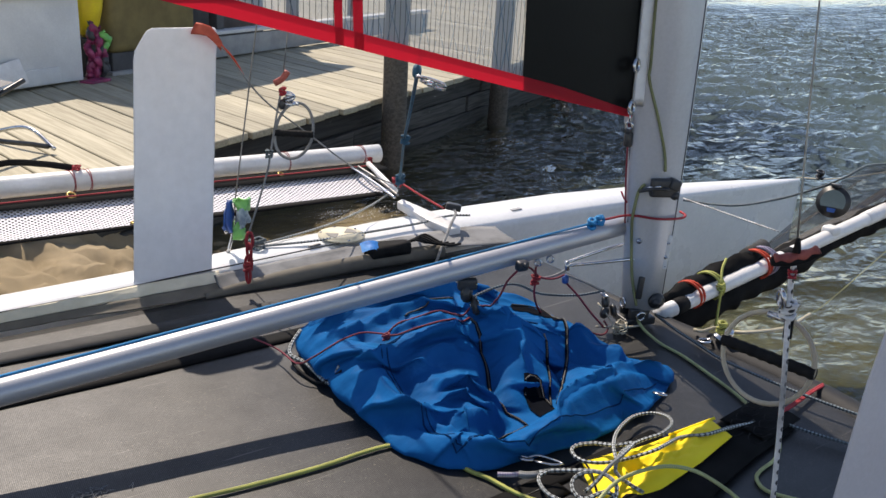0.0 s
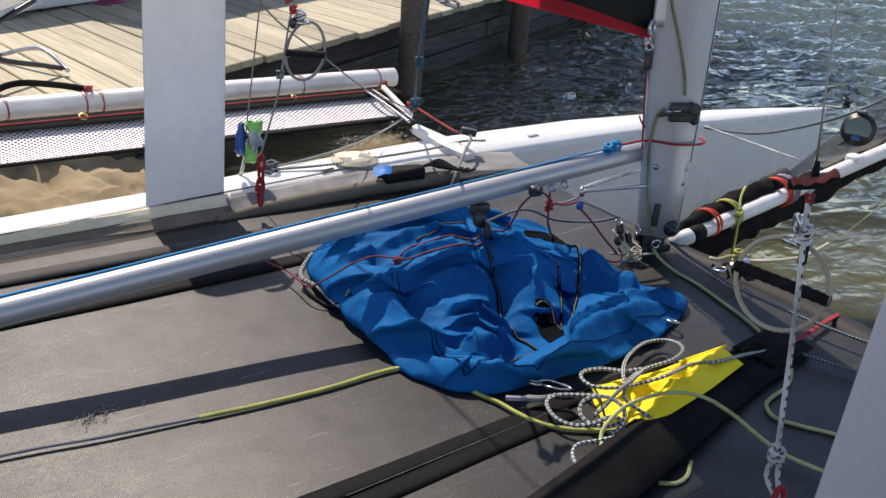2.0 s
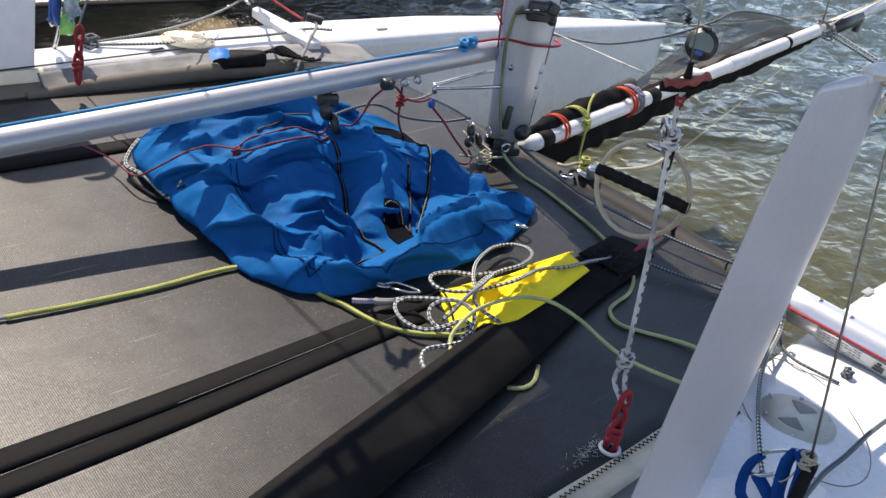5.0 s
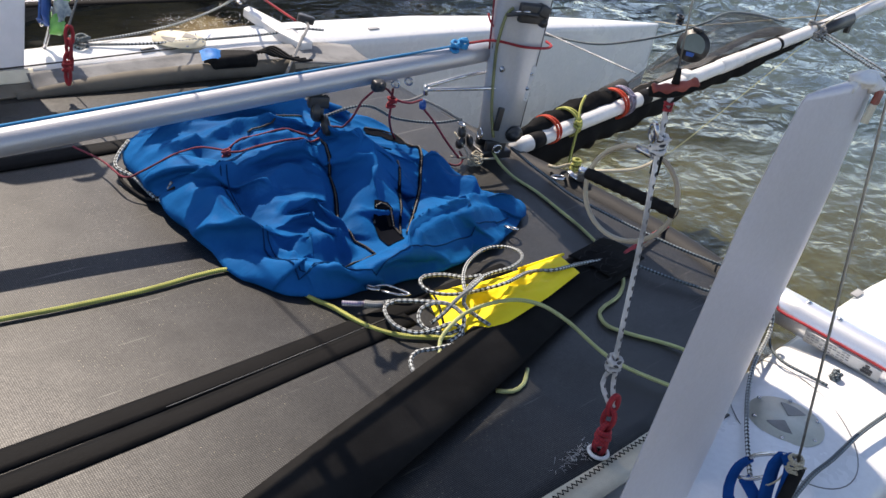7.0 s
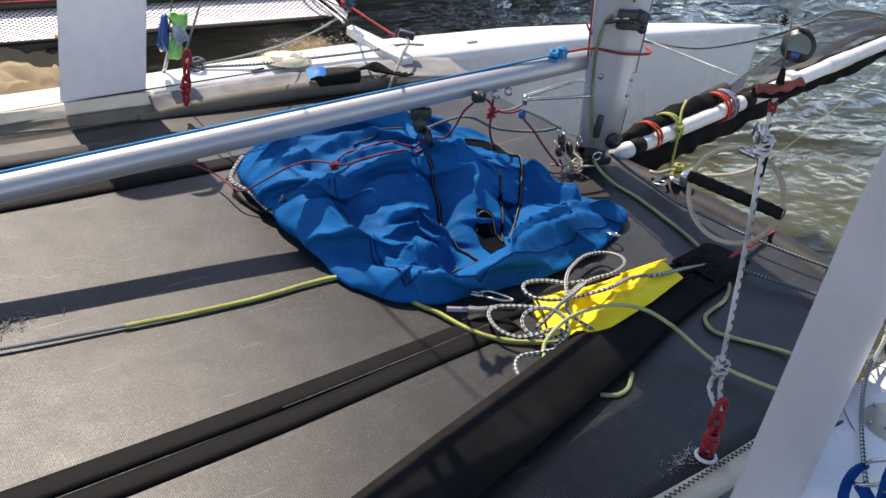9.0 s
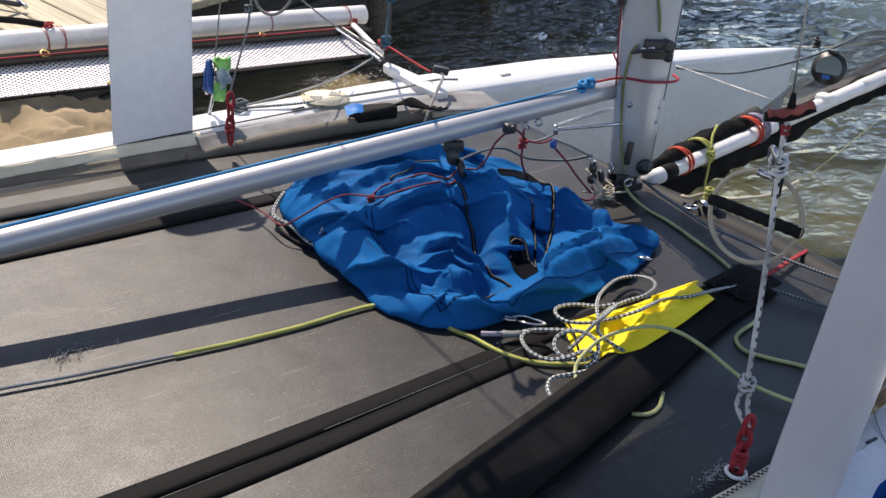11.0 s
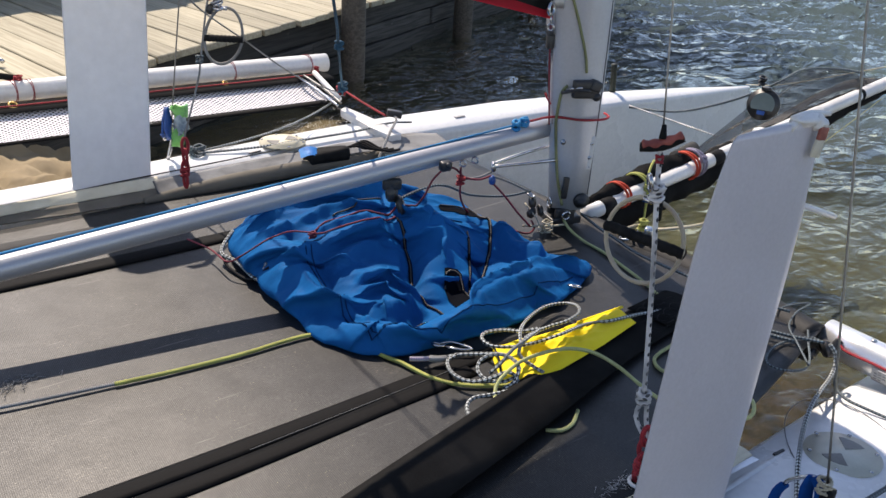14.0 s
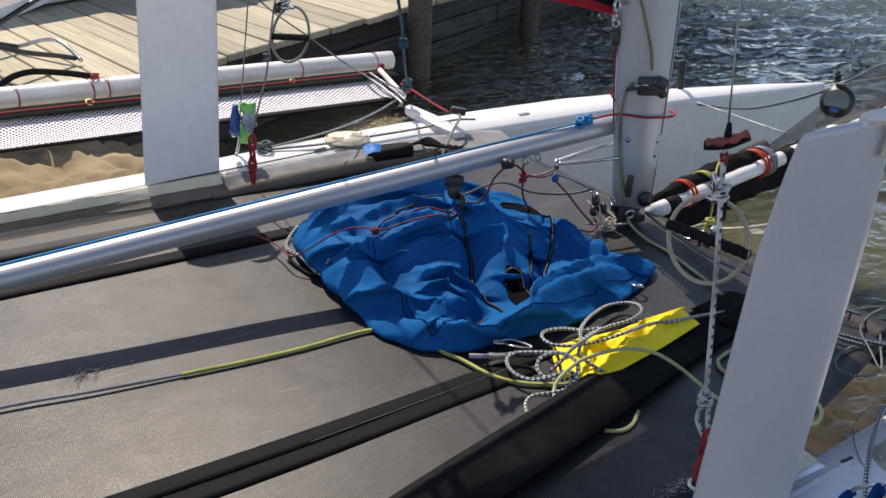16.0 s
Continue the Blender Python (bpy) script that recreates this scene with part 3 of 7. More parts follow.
# crib wall: courses of heavy timbers under the edge
beam_meshes = []
for k in range(3):
    bm = block((1.5 + 0.35 * k, 0.17, 0.135), bevel=0.012)
    bmesh.ops.subdivide_edges(bm, edges=[e for e in bm.edges if e.calc_length() > 1], cuts=9)
    for v in bm.verts:
        v.co += 0.007 * noise.noise_vector(v.co * 5 + Vector((k * 4, 0, 0)))
    beam_meshes.append(mesh_of("crib_timber", bm, M["crib_wood"]))
for course in range(5):
    x = -2.6 - 0.6 * (course % 2)
    k = course
    while x < 12.4:
        me = beam_meshes[k % 3]
        ln = 1.5 + 0.35 * (k % 3)
        shared("crib_timber", me, dock, pose(x + ln / 2, 0.15 + rnd.uniform(-0.012, 0.012), DOCK_TOP - 0.125 - 0.142 * course, rnd.uniform(-1, 1), 0, rnd.uniform(-0.3, 0.3)))
        x += ln + 0.012
        k += 1
part("crib_fill", block((16.4, 0.5, 0.9), (5.2, 0.52, -0.05), 0.01), M["dark_paint"], dock)


def dock_post(u, v, top):
    bm = bmesh.new()
    pts = [Vector((0.006 * noise.noise(Vector((k, u, 0))), 0.006 * noise.noise(Vector((k, 5, u))), -0.9 + k * (top + 0.9) / 12)) for k in range(13)]
    sweep(bm, pts, lambda t: 0.088 - 0.008 * t, 14)
    ob = tagged(obj("dock_post", bm, M["post_wood"]), "round grey weathered timber dock post", "post", "dock posts")
    ob.matrix_world = DOCK @ pose(u, v, 0)


dock_post(2.62, -0.10, 1.75)
for _u in (4.55, 6.5, 8.45, 10.4, 12.0):
    dock_post(_u, -0.10, 1.6)


# ---- the catamaran ----
TZ = 0.52
boat = thing("catamaran", "white beach catamaran with black trampoline and alloy spars, partly rigged", "catamaran")


def hull_ring(x, a, b, zd, zb):
    """One section: a the inner and b the outer gunwale."""
    m, w = (a + b) / 2, abs(b - a) / 2
    s = 1 if b > a else -1
    h = zd - zb
    prof = [(-1.0, -0.03), (-0.97, -0.008), (-0.9, 0.0), (-0.45, 0.016), (0, 0.022), (0.45, 0.016), (0.9, 0.0), (0.97, -0.008), (1.0, -0.03),
            (1.03, -0.35 * h), (0.98, -0.6 * h), (0.8, -0.82 * h), (0.42, -0.96 * h), (0, -h), (-0.42, -0.96 * h), (-0.8, -0.82 * h), (-0.98, -0.6 * h), (-1.03, -0.35 * h)]
    k = min(1.0, w / 0.12)
    return [Vector((x, m + s * p * w, zd + (q if q < -0.031 else q * (0.3 + 0.7 * k)))) for p, q in prof]


def hull(table, label):
    xs = sorted({round(-2.9 + 0.1 * i, 3) for i in range(52)} | {2.21, 2.24, 2.265})
    xs = [x for x in xs if x <= 2.266]
    return part("hull", loft([hull_ring(x, *interp(table, x)) for x in xs]), M["gelcoat"], boat, label)


HULL_A = [(-2.9, 0.77, 0.90, 0.56, 0.34), (-1.6, 0.80, 0.94, 0.565, 0.10), (-1.2, 0.815, 0.95, 0.57, 0.03), (-0.9, 0.83, 0.985, 0.57, -0.03), (-0.65, 0.85, 1.03, 0.563, -0.06),
          (-0.3, 0.86, 1.065, 0.562, -0.08), (0.0, 0.865, 1.09, 0.560, -0.09), (0.6, 0.875, 1.095, 0.552, -0.08), (1.2, 0.89, 1.07, 0.530, -0.04), (1.8, 0.92, 1.03, 0.492, 0.02), (2.27, 0.955, 0.975, 0.46, 0.08)]
HULL_B = [(-2.9, -0.96, -1.112, 0.459, 0.34), (-1.6, -0.955, -1.152, 0.459, 0.1), (-1.2, -0.955, -1.181, 0.459, 0.03), (-0.65, -0.941, -1.249, 0.454, -0.05), (-0.35, -0.928, -1.273, 0.45, -0.08), (0.0, -0.909, -1.287, 0.445, -0.09), (0.57, -0.894, -1.274, 0.431, -0.08), (1.2, -0.918, -1.231, 0.412, -0.04), (1.8, -0.999, -1.139, 0.385, 0.02), (2.27, -1.057, -1.077, 0.359, 0.08)]
hull_a = hull(HULL_A, "white glossy hull, deck in full sun")
hull_b = hull(HULL_B, "white glossy hull with dappled shade on deck")


def foil_section(n=18, t=0.13):
    """Chord 0..1 along x, front at 1."""
    pts = []
    for i in range(n):
        a = 2 * math.pi * i / n
        x = 0.5 + 0.5 * math.cos(a)
        u = 1 - x
        y = t * 2.6 * (0.2969 * math.sqrt(u) - 0.126 * u - 0.3516 * u * u + 0.2843 * u ** 3 - 0.1015 * u ** 4) * (1 if a < math.pi else -1)
        pts.append((x, y))
    return pts


def daggerboard(y, rows, label, lean=0.0, paint="board"):
    """rows: height, back edge, front edge."""
    sec = foil_section(22)
    rings = []
    for z, a, b in rows:
        rings.append([Vector((a + (b - a) * u, y + lean * (z - 0.5) + (b - a) * v, z)) for u, v in sec])
    ob = part("daggerboard", loft(rings), M[paint], boat, label, smooth=True)
    return ob


board_a = daggerboard(0.827, [(0.1, -1.25, -1.015), (0.56, -1.224, -0.992), (0.888, -1.191, -0.957), (1.188, -1.163, -0.927), (1.213, -1.157, -0.923), (1.264, -1.121, -0.92), (1.272, -1.105, -0.925)], "white daggerboard raised through the hull", 0.13)
board_b = daggerboard(-1.10, [(0.1, -1.05, -0.79), (0.6, -1.005, -0.752), (1.0, -0.972, -0.725), (1.10, -0.963, -0.722), (1.20, -0.94, -0.727), (1.236, -0.928, -0.733), (1.245, -0.92, -0.745)], "white daggerboard with taped top, raised through the hull, sail shade in its paint", 0.0, "shaded_board")


# trampoline
def near_edge(x):
    return interp([(-2.9, -0.965), (-0.62, -0.96), (-0.3, -0.89), (0.06, -0.80)], x)[0]


def tramp_z(x, y):
    return TZ + 0.004 * noise.noise(Vector((x * 2.2, y * 2.2, 4))) - 0.012 * math.cos(min(1, abs((y + 0.12) / 0.85)) * math.pi / 2) * (1 if x < -0.2 else max(0, -x / 0.2)) + 0.010


def tramp_bm():
    bm = bmesh.new()
    nx, ny = 100, 56
    rows = []
    for i in range(nx + 1):
        x = -2.9 + 2.96 * i / nx
        lo, hi = near_edge(x), 0.74
        rows.append([bm.verts.new((x, lo + (hi - lo) * k / ny, tramp_z(x, lo + (hi - lo) * k / ny))) for k in range(ny + 1)])
    for a, b in zip(rows, rows[1:]):
        for k in range(ny):
            bm.faces.new((a[k], b[k], b[k + 1], a[k + 1]))
    ret = bmesh.ops.extrude_face_region(bm, geom=bm.faces[:])
    for v in (g for g in ret["geom"] if isinstance(g, bmesh.types.BMVert)):
        v.co.z -= 0.004
    return bm


tramp = part("trampoline", tramp_bm(), M["tramp"], boat, "dark grey woven mesh trampoline with sandy wear")

# cross beams
def beam_tube(x, y0, y1, z, r, name, material, label=""):
    return part(name, tube([(x, y0, z), (x, y1, z)], r, 24), material, boat, label)


front_beam = beam_tube(0.09, -1.75, -0.80, 0.50, 0.043, "front_beam", M["alloy"], "silver alloy cross beam")
beam_tube(-2.75, -1.3, 1.05, 0.545, 0.042, "rear_beam", M["alloy"], "silver alloy cross beam")
M["front_cloth"] = surface("black_front_cloth", (0.0125, 0.0130, 0.0140), (0.020, 0.0205, 0.0215), 0.62, 9, 400, depth=0.001, strength=0.5, spec=0.25)
sleeve = part("beam_sleeve", tube([(0.035, -0.80, 0.496), (0.075, -0.5, 0.495), (0.06, -0.2, 0.498), (0.05, 0.0, 0.498), (0.04, 0.72, 0.505)], lambda t: 0.050 - 0.026 * min(1, max(0, 2.2 * t - 0.9)), 18), M["front_cloth"], boat, "black cloth sleeve over the cross beam")

# boom
BOOM = (Vector((-0.09, 0.05, 0.825)), Vector((-2.6, 0.215, 0.598)))


def on_boom(x, dy=0.0, dz=0.0):
    t = (x - BOOM[0].x) / (BOOM[1].x - BOOM[0].x)
    return BOOM[0].lerp(BOOM[1], t) + Vector((0, dy, dz))


boom = part("boom", tube([BOOM[0], BOOM[1]], 0.0275, 24), M["boom_alloy"], boat, "silver round alloy boom")

# mast
MASTDIR = Vector((math.cos(radians(-25)), math.sin(radians(-25)), 0))
MASTSIDE = Vector((-MASTDIR.y, MASTDIR.x, 0))


def mast_axis(z):
    return Vector((-0.036 - 0.053 * (z - 0.6), 0.0, z))


def mast_ring(z, c, t):
    ctr = mast_axis(z)
    out = []
    for i in range(28):
        a = 2 * math.pi * i / 28
        u, v = math.cos(a), math.sin(a)
        v = math.copysign(abs(v) ** 0.75, v)
        w = v * (1 - 0.45 * max(0, -u))
        out.append(ctr + MASTDIR * (u * c / 2) + MASTSIDE * (w * t / 2))
    return out


mast = part("mast", loft([mast_ring(z, c, t) for z, c, t in ((0.585, 0.118, 0.07), (0.75, 0.135, 0.08), (0.95, 0.155, 0.085), (1.15, 0.168, 0.088), (1.45, 0.178, 0.09), (3.0, 0.18, 0.09), (8.5, 0.15, 0.08))]), M["mast"], boat, "grey anodised wing mast")

# bowsprit
POLE = (Vector((0.047, -0.005, 0.541)), Vector((2.75, 0.0, 0.908)))


def on_pole(x, dy=0.0, dz=0.0):
    t = (x - POLE[0].x) / (POLE[1].x - POLE[0].x)
    return POLE[0].lerp(POLE[1], t) + Vector((0, dy, dz))


pole = part("bowsprit", tube([POLE[0], POLE[1]], 0.024, 20), M["white_tube"], boat, "white tubular bowsprit with black bands")


# sail
def sail_foot_z(x):
    return 1.100 - 0.2367 * x


def sail_pt(x, z):
    lean = 0.02 - 0.095 * (1 - math.exp(-2 * max(0, -0.19 - x))) + 0.012 * noise.noise(Vector((x * 1.2, z * 0.9, 9))) * min(1, max(0, -0.2 - x) * 3)
    return Vector((x - 0.053 * (z - 1.2), lean, z))


def sail_panel(x0, x1, z0f, z1f, nx=14, nz=24, proud=0.0):
    bm = bmesh.new()
    uv = bm.loops.layers.uv.verify()
    rows, co = [], {}
    for i in range(nx + 1):
        x = x0 + (x1 - x0) * i / nx
        r = []
        for k in range(nz + 1):
            z = z0f(x) + (z1f(x) - z0f(x)) * (k / nz)
            v = bm.verts.new(sail_pt(x, z) - Vector((0, proud, 0)))
            co[v] = (x, z)
            r.append(v)
        rows.append(r)
    for a, b in zip(rows, rows[1:]):
        for k in range(nz):
            f = bm.faces.new((a[k], b[k], b[k + 1], a[k + 1]))
            for lp in f.loops:
                lp[uv].uv = co[lp.vert]
    return bm


def film_material(name="clear_sail_film", lo=0.32, hi=0.38, stretch=(1, 1, 0.45), size=9, edge_lo=0.42, edge_hi=0.62):
    """Clear sail film with dark upright threads and fainter slanting blue ones."""
    m, n, l, p = mat(name)
    uv = n.new("ShaderNodeUVMap")
    tr = n.new("ShaderNodeBsdfTransparent")
    tr.inputs[0].default_value = (0.92, 0.93, 0.93, 1)
    p.inputs["Roughness"].default_value = 0.25

    def threads(turn, scale, lo, hi, wob):
        mp = n.new("ShaderNodeMapping")
        mp.inputs["Rotation"].default_value = (0, 0, radians(turn))
        l.new(uv.outputs[0], mp.inputs[0])
        w = n.new("ShaderNodeTexWave")
        w.bands_direction = "X"
        w.inputs["Scale"].default_value, w.inputs["Distortion"].default_value, w.inputs["Detail Scale"].default_value = scale, wob, 2.0
        l.new(mp.outputs[0], w.inputs["Vector"])
        return ramp(n, l, w.outputs["Fac"], lo, hi)

    dark = threads(3, 25.0, 0.93, 0.995, 0.2)
    slant = threads(-14, 9.0, 0.975, 1.0, 0.8)
    slant2 = threads(17, 8.0, 0.975, 1.0, 0.8)
    haze = ramp(n, l, noise_at(n, l, size, 3, 0.5, stretch), edge_lo, edge_hi)

    def top(a, b):
        mx = n.new("ShaderNodeMath")
        mx.operation = "MAXIMUM"
        l.new(a, mx.inputs[0])
        l.new(b, mx.inputs[1])
        return mx.outputs[0]

    pale = top(slant, slant2)
    hz = n.new("ShaderNodeMapRange")
    hz.inputs[3].default_value, hz.inputs[4].default_value = lo, hi
    l.new(haze, hz.inputs[0])
    faint = n.new("ShaderNodeMath")
    faint.operation = "MULTIPLY"
    faint.inputs[1].default_value = 0.28
    l.new(pale, faint.inputs[0])
    cover = top(top(dark, faint.outputs[0]), hz.outputs[0])
    col = mixed(n, l, dark, mixed(n, l, pale, (0.62, 0.64, 0.64), (0.25, 0.38, 0.50)), (0.02, 0.025, 0.03))
    l.new(col, p.inputs["Base Color"])
    mx = n.new("ShaderNodeMixShader")
    l.new(cover, mx.inputs[0])
    l.new(tr.outputs[0], mx.inputs[1])
    l.new(p.outputs[0], mx.inputs[2])
    l.new(mx.outputs[0], n["Material Output"].inputs["Surface"])
    return m


def net_material():
    """White knitted netting with rows of small holes."""
    m, n, l, p = mat("white_netting")
    tc = n.new("ShaderNodeTexCoord")
    holes = []
    for turn in (52, -34):
        mp = n.new("ShaderNodeMapping")
        mp.inputs["Rotation"].default_value = (0, 0, radians(turn))
        l.new(tc.outputs["Object"], mp.inputs[0])
        w = n.new("ShaderNodeTexWave")
        w.bands_direction = "X"
        w.inputs["Scale"].default_value = 23
        l.new(mp.outputs[0], w.inputs["Vector"])
        holes.append(w.outputs["Fac"])
    mul = n.new("ShaderNodeMath")
    mul.operation = "MULTIPLY"
    l.new(holes[0], mul.inputs[0])
    l.new(holes[1], mul.inputs[1])
    p.inputs["Base Color"].default_value = (0.60, 0.59, 0.63, 1)
    p.inputs["Roughness"].default_value = 0.7
    tr = n.new("ShaderNodeBsdfTransparent")
    mx = n.new("ShaderNodeMixShader")
    l.new(ramp(n, l, mul.outputs[0], 0.30, 0.44), mx.inputs[0])
    l.new(p.outputs[0], mx.inputs[1])
    l.new(tr.outputs[0], mx.inputs[2])
    l.new(mx.outputs[0], n["Material Output"].inputs["Surface"])
    return m


M["net"] = net_material()
M["film"] = film_material(lo=0.46, hi=0.54)
# for the unseen panels higher up: density and clear patches only shape their shade
M["shade_film"] = film_material("shade_sail_laminate", 0.95, 0.98)
M["dapple_film"] = film_material("dapple_sail_laminate", 0.97, 0.30, (2.6, 1, 1.1), 2.4, 0.60, 0.68)
M["black_film"] = surface("black_sail_film", (0.001, 0.001, 0.0012), (0.0022, 0.0022, 0.0026), 0.4, 6, 90, depth=0.0008, spec=0.12)
sail = part("mainsail", sail_panel(-0.165, -3.0, lambda x: sail_foot_z(x) + 0.026, lambda x: 1.435, 28, 8), M["film"], boat, "clear laminate mainsail with red foot tape")
# both panels hang out of view, dense so that deck and trampoline fall dark
part("middle_panel", sail_panel(-0.165, -2.85, lambda x: 1.435, lambda x: 2.10, 28, 8), M["shade_film"], sail, "unseen middle sail panel, made dense to cast shade")
part("upper_panel", sail_panel(-0.165, -2.8, lambda x: 2.10, lambda x: 7.5 + 2.3 * (x + 0.19), 28, 30), M["dapple_film"], sail, "unseen upper sail panel, clearer patches added to dapple its shade")
part("luff_panel", sail_panel(-0.165, -0.585, lambda x: sail_foot_z(x) + 0.003, lambda x: 1.95 + 0.5 * x, 6, 20, 0.002), M["black_film"], sail, "black luff panel")
part("foot_tape", sail_panel(-0.165, -3.0, sail_foot_z, lambda x: sail_foot_z(x) + 0.018 + 0.014 * min(1, (-0.165 - x) / 0.3), 60, 2, 0.006), M["sail_red"], sail, "red tape")

# rack of the far side
rack_tube = part("rack_tube", tube([(0.055, 1.586, 0.665), (-2.7, 1.70, 0.665)], 0.038, 24), M["white_tube"], boat, "white rack tube with end cap")
def rack_net_bm():
    bm = bmesh.new()
    rows = []
    for i in range(28):
        x = -2.7 + 2.6 * i / 27
        lo, hi = Vector((x, 1.315 - 0.032 * (x + 2.7), 0.592 + 0.007 * (x + 2.7))), Vector((x, 1.555 - 0.037 * (x + 2.7), 0.640))
        rows.append([bm.verts.new(lo.lerp(hi, k / 5) - Vector((0, 0, 0.012 * math.sin(math.pi * k / 5)))) for k in range(6)])
    for a, b in zip(rows, rows[1:]):
        for k in range(5):
            bm.faces.new((a[k], b[k], b[k + 1], a[k + 1]))
    return bm


part("rack_net", rack_net_bm(), M["net"], boat, "white perforated rack netting")


# ---- trampoline fittings ----
def strip(pts, width, thick=0.004, lift=0.0, across=None, n=40, edge=4):
    """A flat band of cloth along a line, with a little thickness."""
    bm = bmesh.new()
    c = curve_points(pts, 0.03)
    rows = []
    for i, p in enumerate(c):
        t = (c[min(i + 1, len(c) - 1)] - c[max(i - 1, 0)]).normalized()
        s = Vector((-t.y, t.x, 0)).normalized() if across is None else Vector(across)
        w = width(i / (len(c) - 1)) if callable(width) else width
        rows.append([p + s * (w * (k / edge - 0.5)) + Vector((0, 0, lift + thick * (1 - (2 * k / edge - 1) ** 4))) for k in range(edge + 1)])
    vs = [[bm.verts.new(q) for q in r] for r in rows]
    for a, b in zip(vs, vs[1:]):
        for k in range(edge):
            bm.faces.new((a[k], b[k], b[k + 1], a[k + 1]))
    ret = bmesh.ops.extrude_face_region(bm, geom=bm.faces[:])
    for v in (g for g in ret["geom"] if isinstance(g, bmesh.types.BMVert)):
        v.co.z -= 0.003
    return bm


def on_tramp(x, y, up=0.0):
    return Vector((x, y, tramp_z(x, y) + up))


M["fold_cloth"] = surface("faded_fold_cloth", (0.15, 0.135, 0.11), (0.10, 0.092, 0.078), 0.8, 9, 400, depth=0.001, strength=0.5, spec=0.2)
# seams
part("seam_tape", strip([on_tramp(-2.8, -0.45, 0.003), on_tramp(-1.5, -0.462, 0.003), on_tramp(-0.9, -0.452, 0.003), on_tramp(-0.45, -0.44, 0.003)], lambda t: 0.050 - 0.012 * t, 0.002), M["tape"], tramp, "black seam tape")
part("seam_tape", strip([on_tramp(-2.8, -0.507, 0.003), on_tramp(-1.5, -0.512, 0.003), on_tramp(-0.95, -0.492, 0.003), on_tramp(-0.78, -0.48, 0.003)], 0.044, 0.003), M["tape"], tramp, "black seam tape")
part("stitch_thread", tube([on_tramp(-1.3, -0.487, 0.011), on_tramp(-1.0, -0.478, 0.011), on_tramp(-0.82, -0.468, 0.011)], 0.0005, 5), M["grey_rope"], tramp)
part("seam_tape", strip([on_tramp(-2.8, 0.40, 0.003), on_tramp(-1.5, 0.405, 0.003), on_tramp(-0.35, 0.42, 0.003)], 0.06, 0.005), M["tape"], tramp, "black seam tape")
# foot strap
strap_near = part("foot_strap", strip([on_tramp(-0.16, -0.535, 0.008), on_tramp(-0.45, -0.585, 0.018), on_tramp(-0.8, -0.675, 0.026), on_tramp(-1.2, -0.765, 0.03), on_tramp(-1.7, -0.88, 0.02), on_tramp(-2.1, -0.95, 0.01)], 0.128, 0.008), M["webbing"], boat, "wide black webbing foot strap")
part("strap_net", strip([on_tramp(-0.13, -0.53, 0.016), on_tramp(-0.30, -0.555, 0.026)], 0.115, 0.006), M["webbing"], strap_near, "frayed black netting end")
for k in range(9):
    x = -0.16 - 0.018 * k
    y = -0.50 - 0.012 * ((k * 5) % 9)
    part("net_cord", tube([on_tramp(x, y, 0.030), on_tramp(x - 0.03, y + 0.012, 0.036), on_tramp(x - 0.055, y - 0.004, 0.034), on_tramp(x - 0.05, y - 0.022, 0.033), on_tramp(x - 0.02, y - 0.024, 0.034)], 0.0010, 5), M["black_rubber"], strap_near, "loose black net cord")
# this one draws a shadow band on the cloth as a dark strip
part("foot_strap", strip([on_tramp(-2.7, 0.63, 0.006), on_tramp(-1.5, 0.605, 0.008), on_tramp(-0.6, 0.59, 0.008), on_tramp(-0.3, 0.60, 0.006)], 0.058, 0.006), M["snuffer"], boat, "dark grey strip laid on the trampoline for a shadow band")
# rolled edge beside the sunlit hull, and the cloth that climbs to its gunwale
def ribbon(a_pts, b_pts, sag=0.004, thick=0.003, n=6):
    bm = bmesh.new()
    a, b = curve_points(a_pts, 0.02), curve_points(b_pts, 0.02)
    m = min(len(a), len(b))
    rows = []
    for i in range(m):
        p, q = a[i * (len(a) - 1) // (m - 1)], b[i * (len(b) - 1) // (m - 1)]
        rows.append([bm.verts.new(p.lerp(q, k / n) + Vector((0, 0, -sag * math.sin(math.pi * k / n) + 0.003 * noise.noise(p * 14 + Vector((0, k, 0)))))) for k in range(n + 1)])
    for r, t in zip(rows, rows[1:]):
        for k in range(n):
            bm.faces.new((r[k], t[k], t[k + 1], r[k + 1]))
    ret = bmesh.ops.extrude_face_region(bm, geom=bm.faces[:])
    for v in (g for g in ret["geom"] if isinstance(g, bmesh.types.BMVert)):
        v.co.z -= thick
    return bm


M["worn_cloth"] = surface("worn_grey_cloth", (0.225, 0.228, 0.230), (0.125, 0.127, 0.129), 0.85, 7, 300, depth=0.001, strength=0.5, spec=0.1, lo=0.35, hi=0.65)
part("edge_roll", tube([(-1.05, 0.742, 0.533), (-0.93, 0.742, 0.541), (-0.75, 0.742, 0.547), (-0.55, 0.739, 0.550), (-0.39, 0.732, 0.550), (-0.22, 0.725, 0.546)], lambda t: 0.012 + 0.014 * min(1, 3 * t), 14), M["fold_cloth"], boat, "rolled dark cloth edge")
part("edge_fold", ribbon([(-2.8, 0.736, 0.552), (-1.56, 0.770, 0.555), (-1.23, 0.776, 0.555), (-0.98, 0.780, 0.555)], [(-2.8, 0.725, 0.534), (-1.56, 0.762, 0.536), (-1.38, 0.756, 0.536), (-1.18, 0.742, 0.536), (-0.98, 0.738, 0.538)], 0.003), M["fold_cloth"], boat, "folded dark cloth edge")
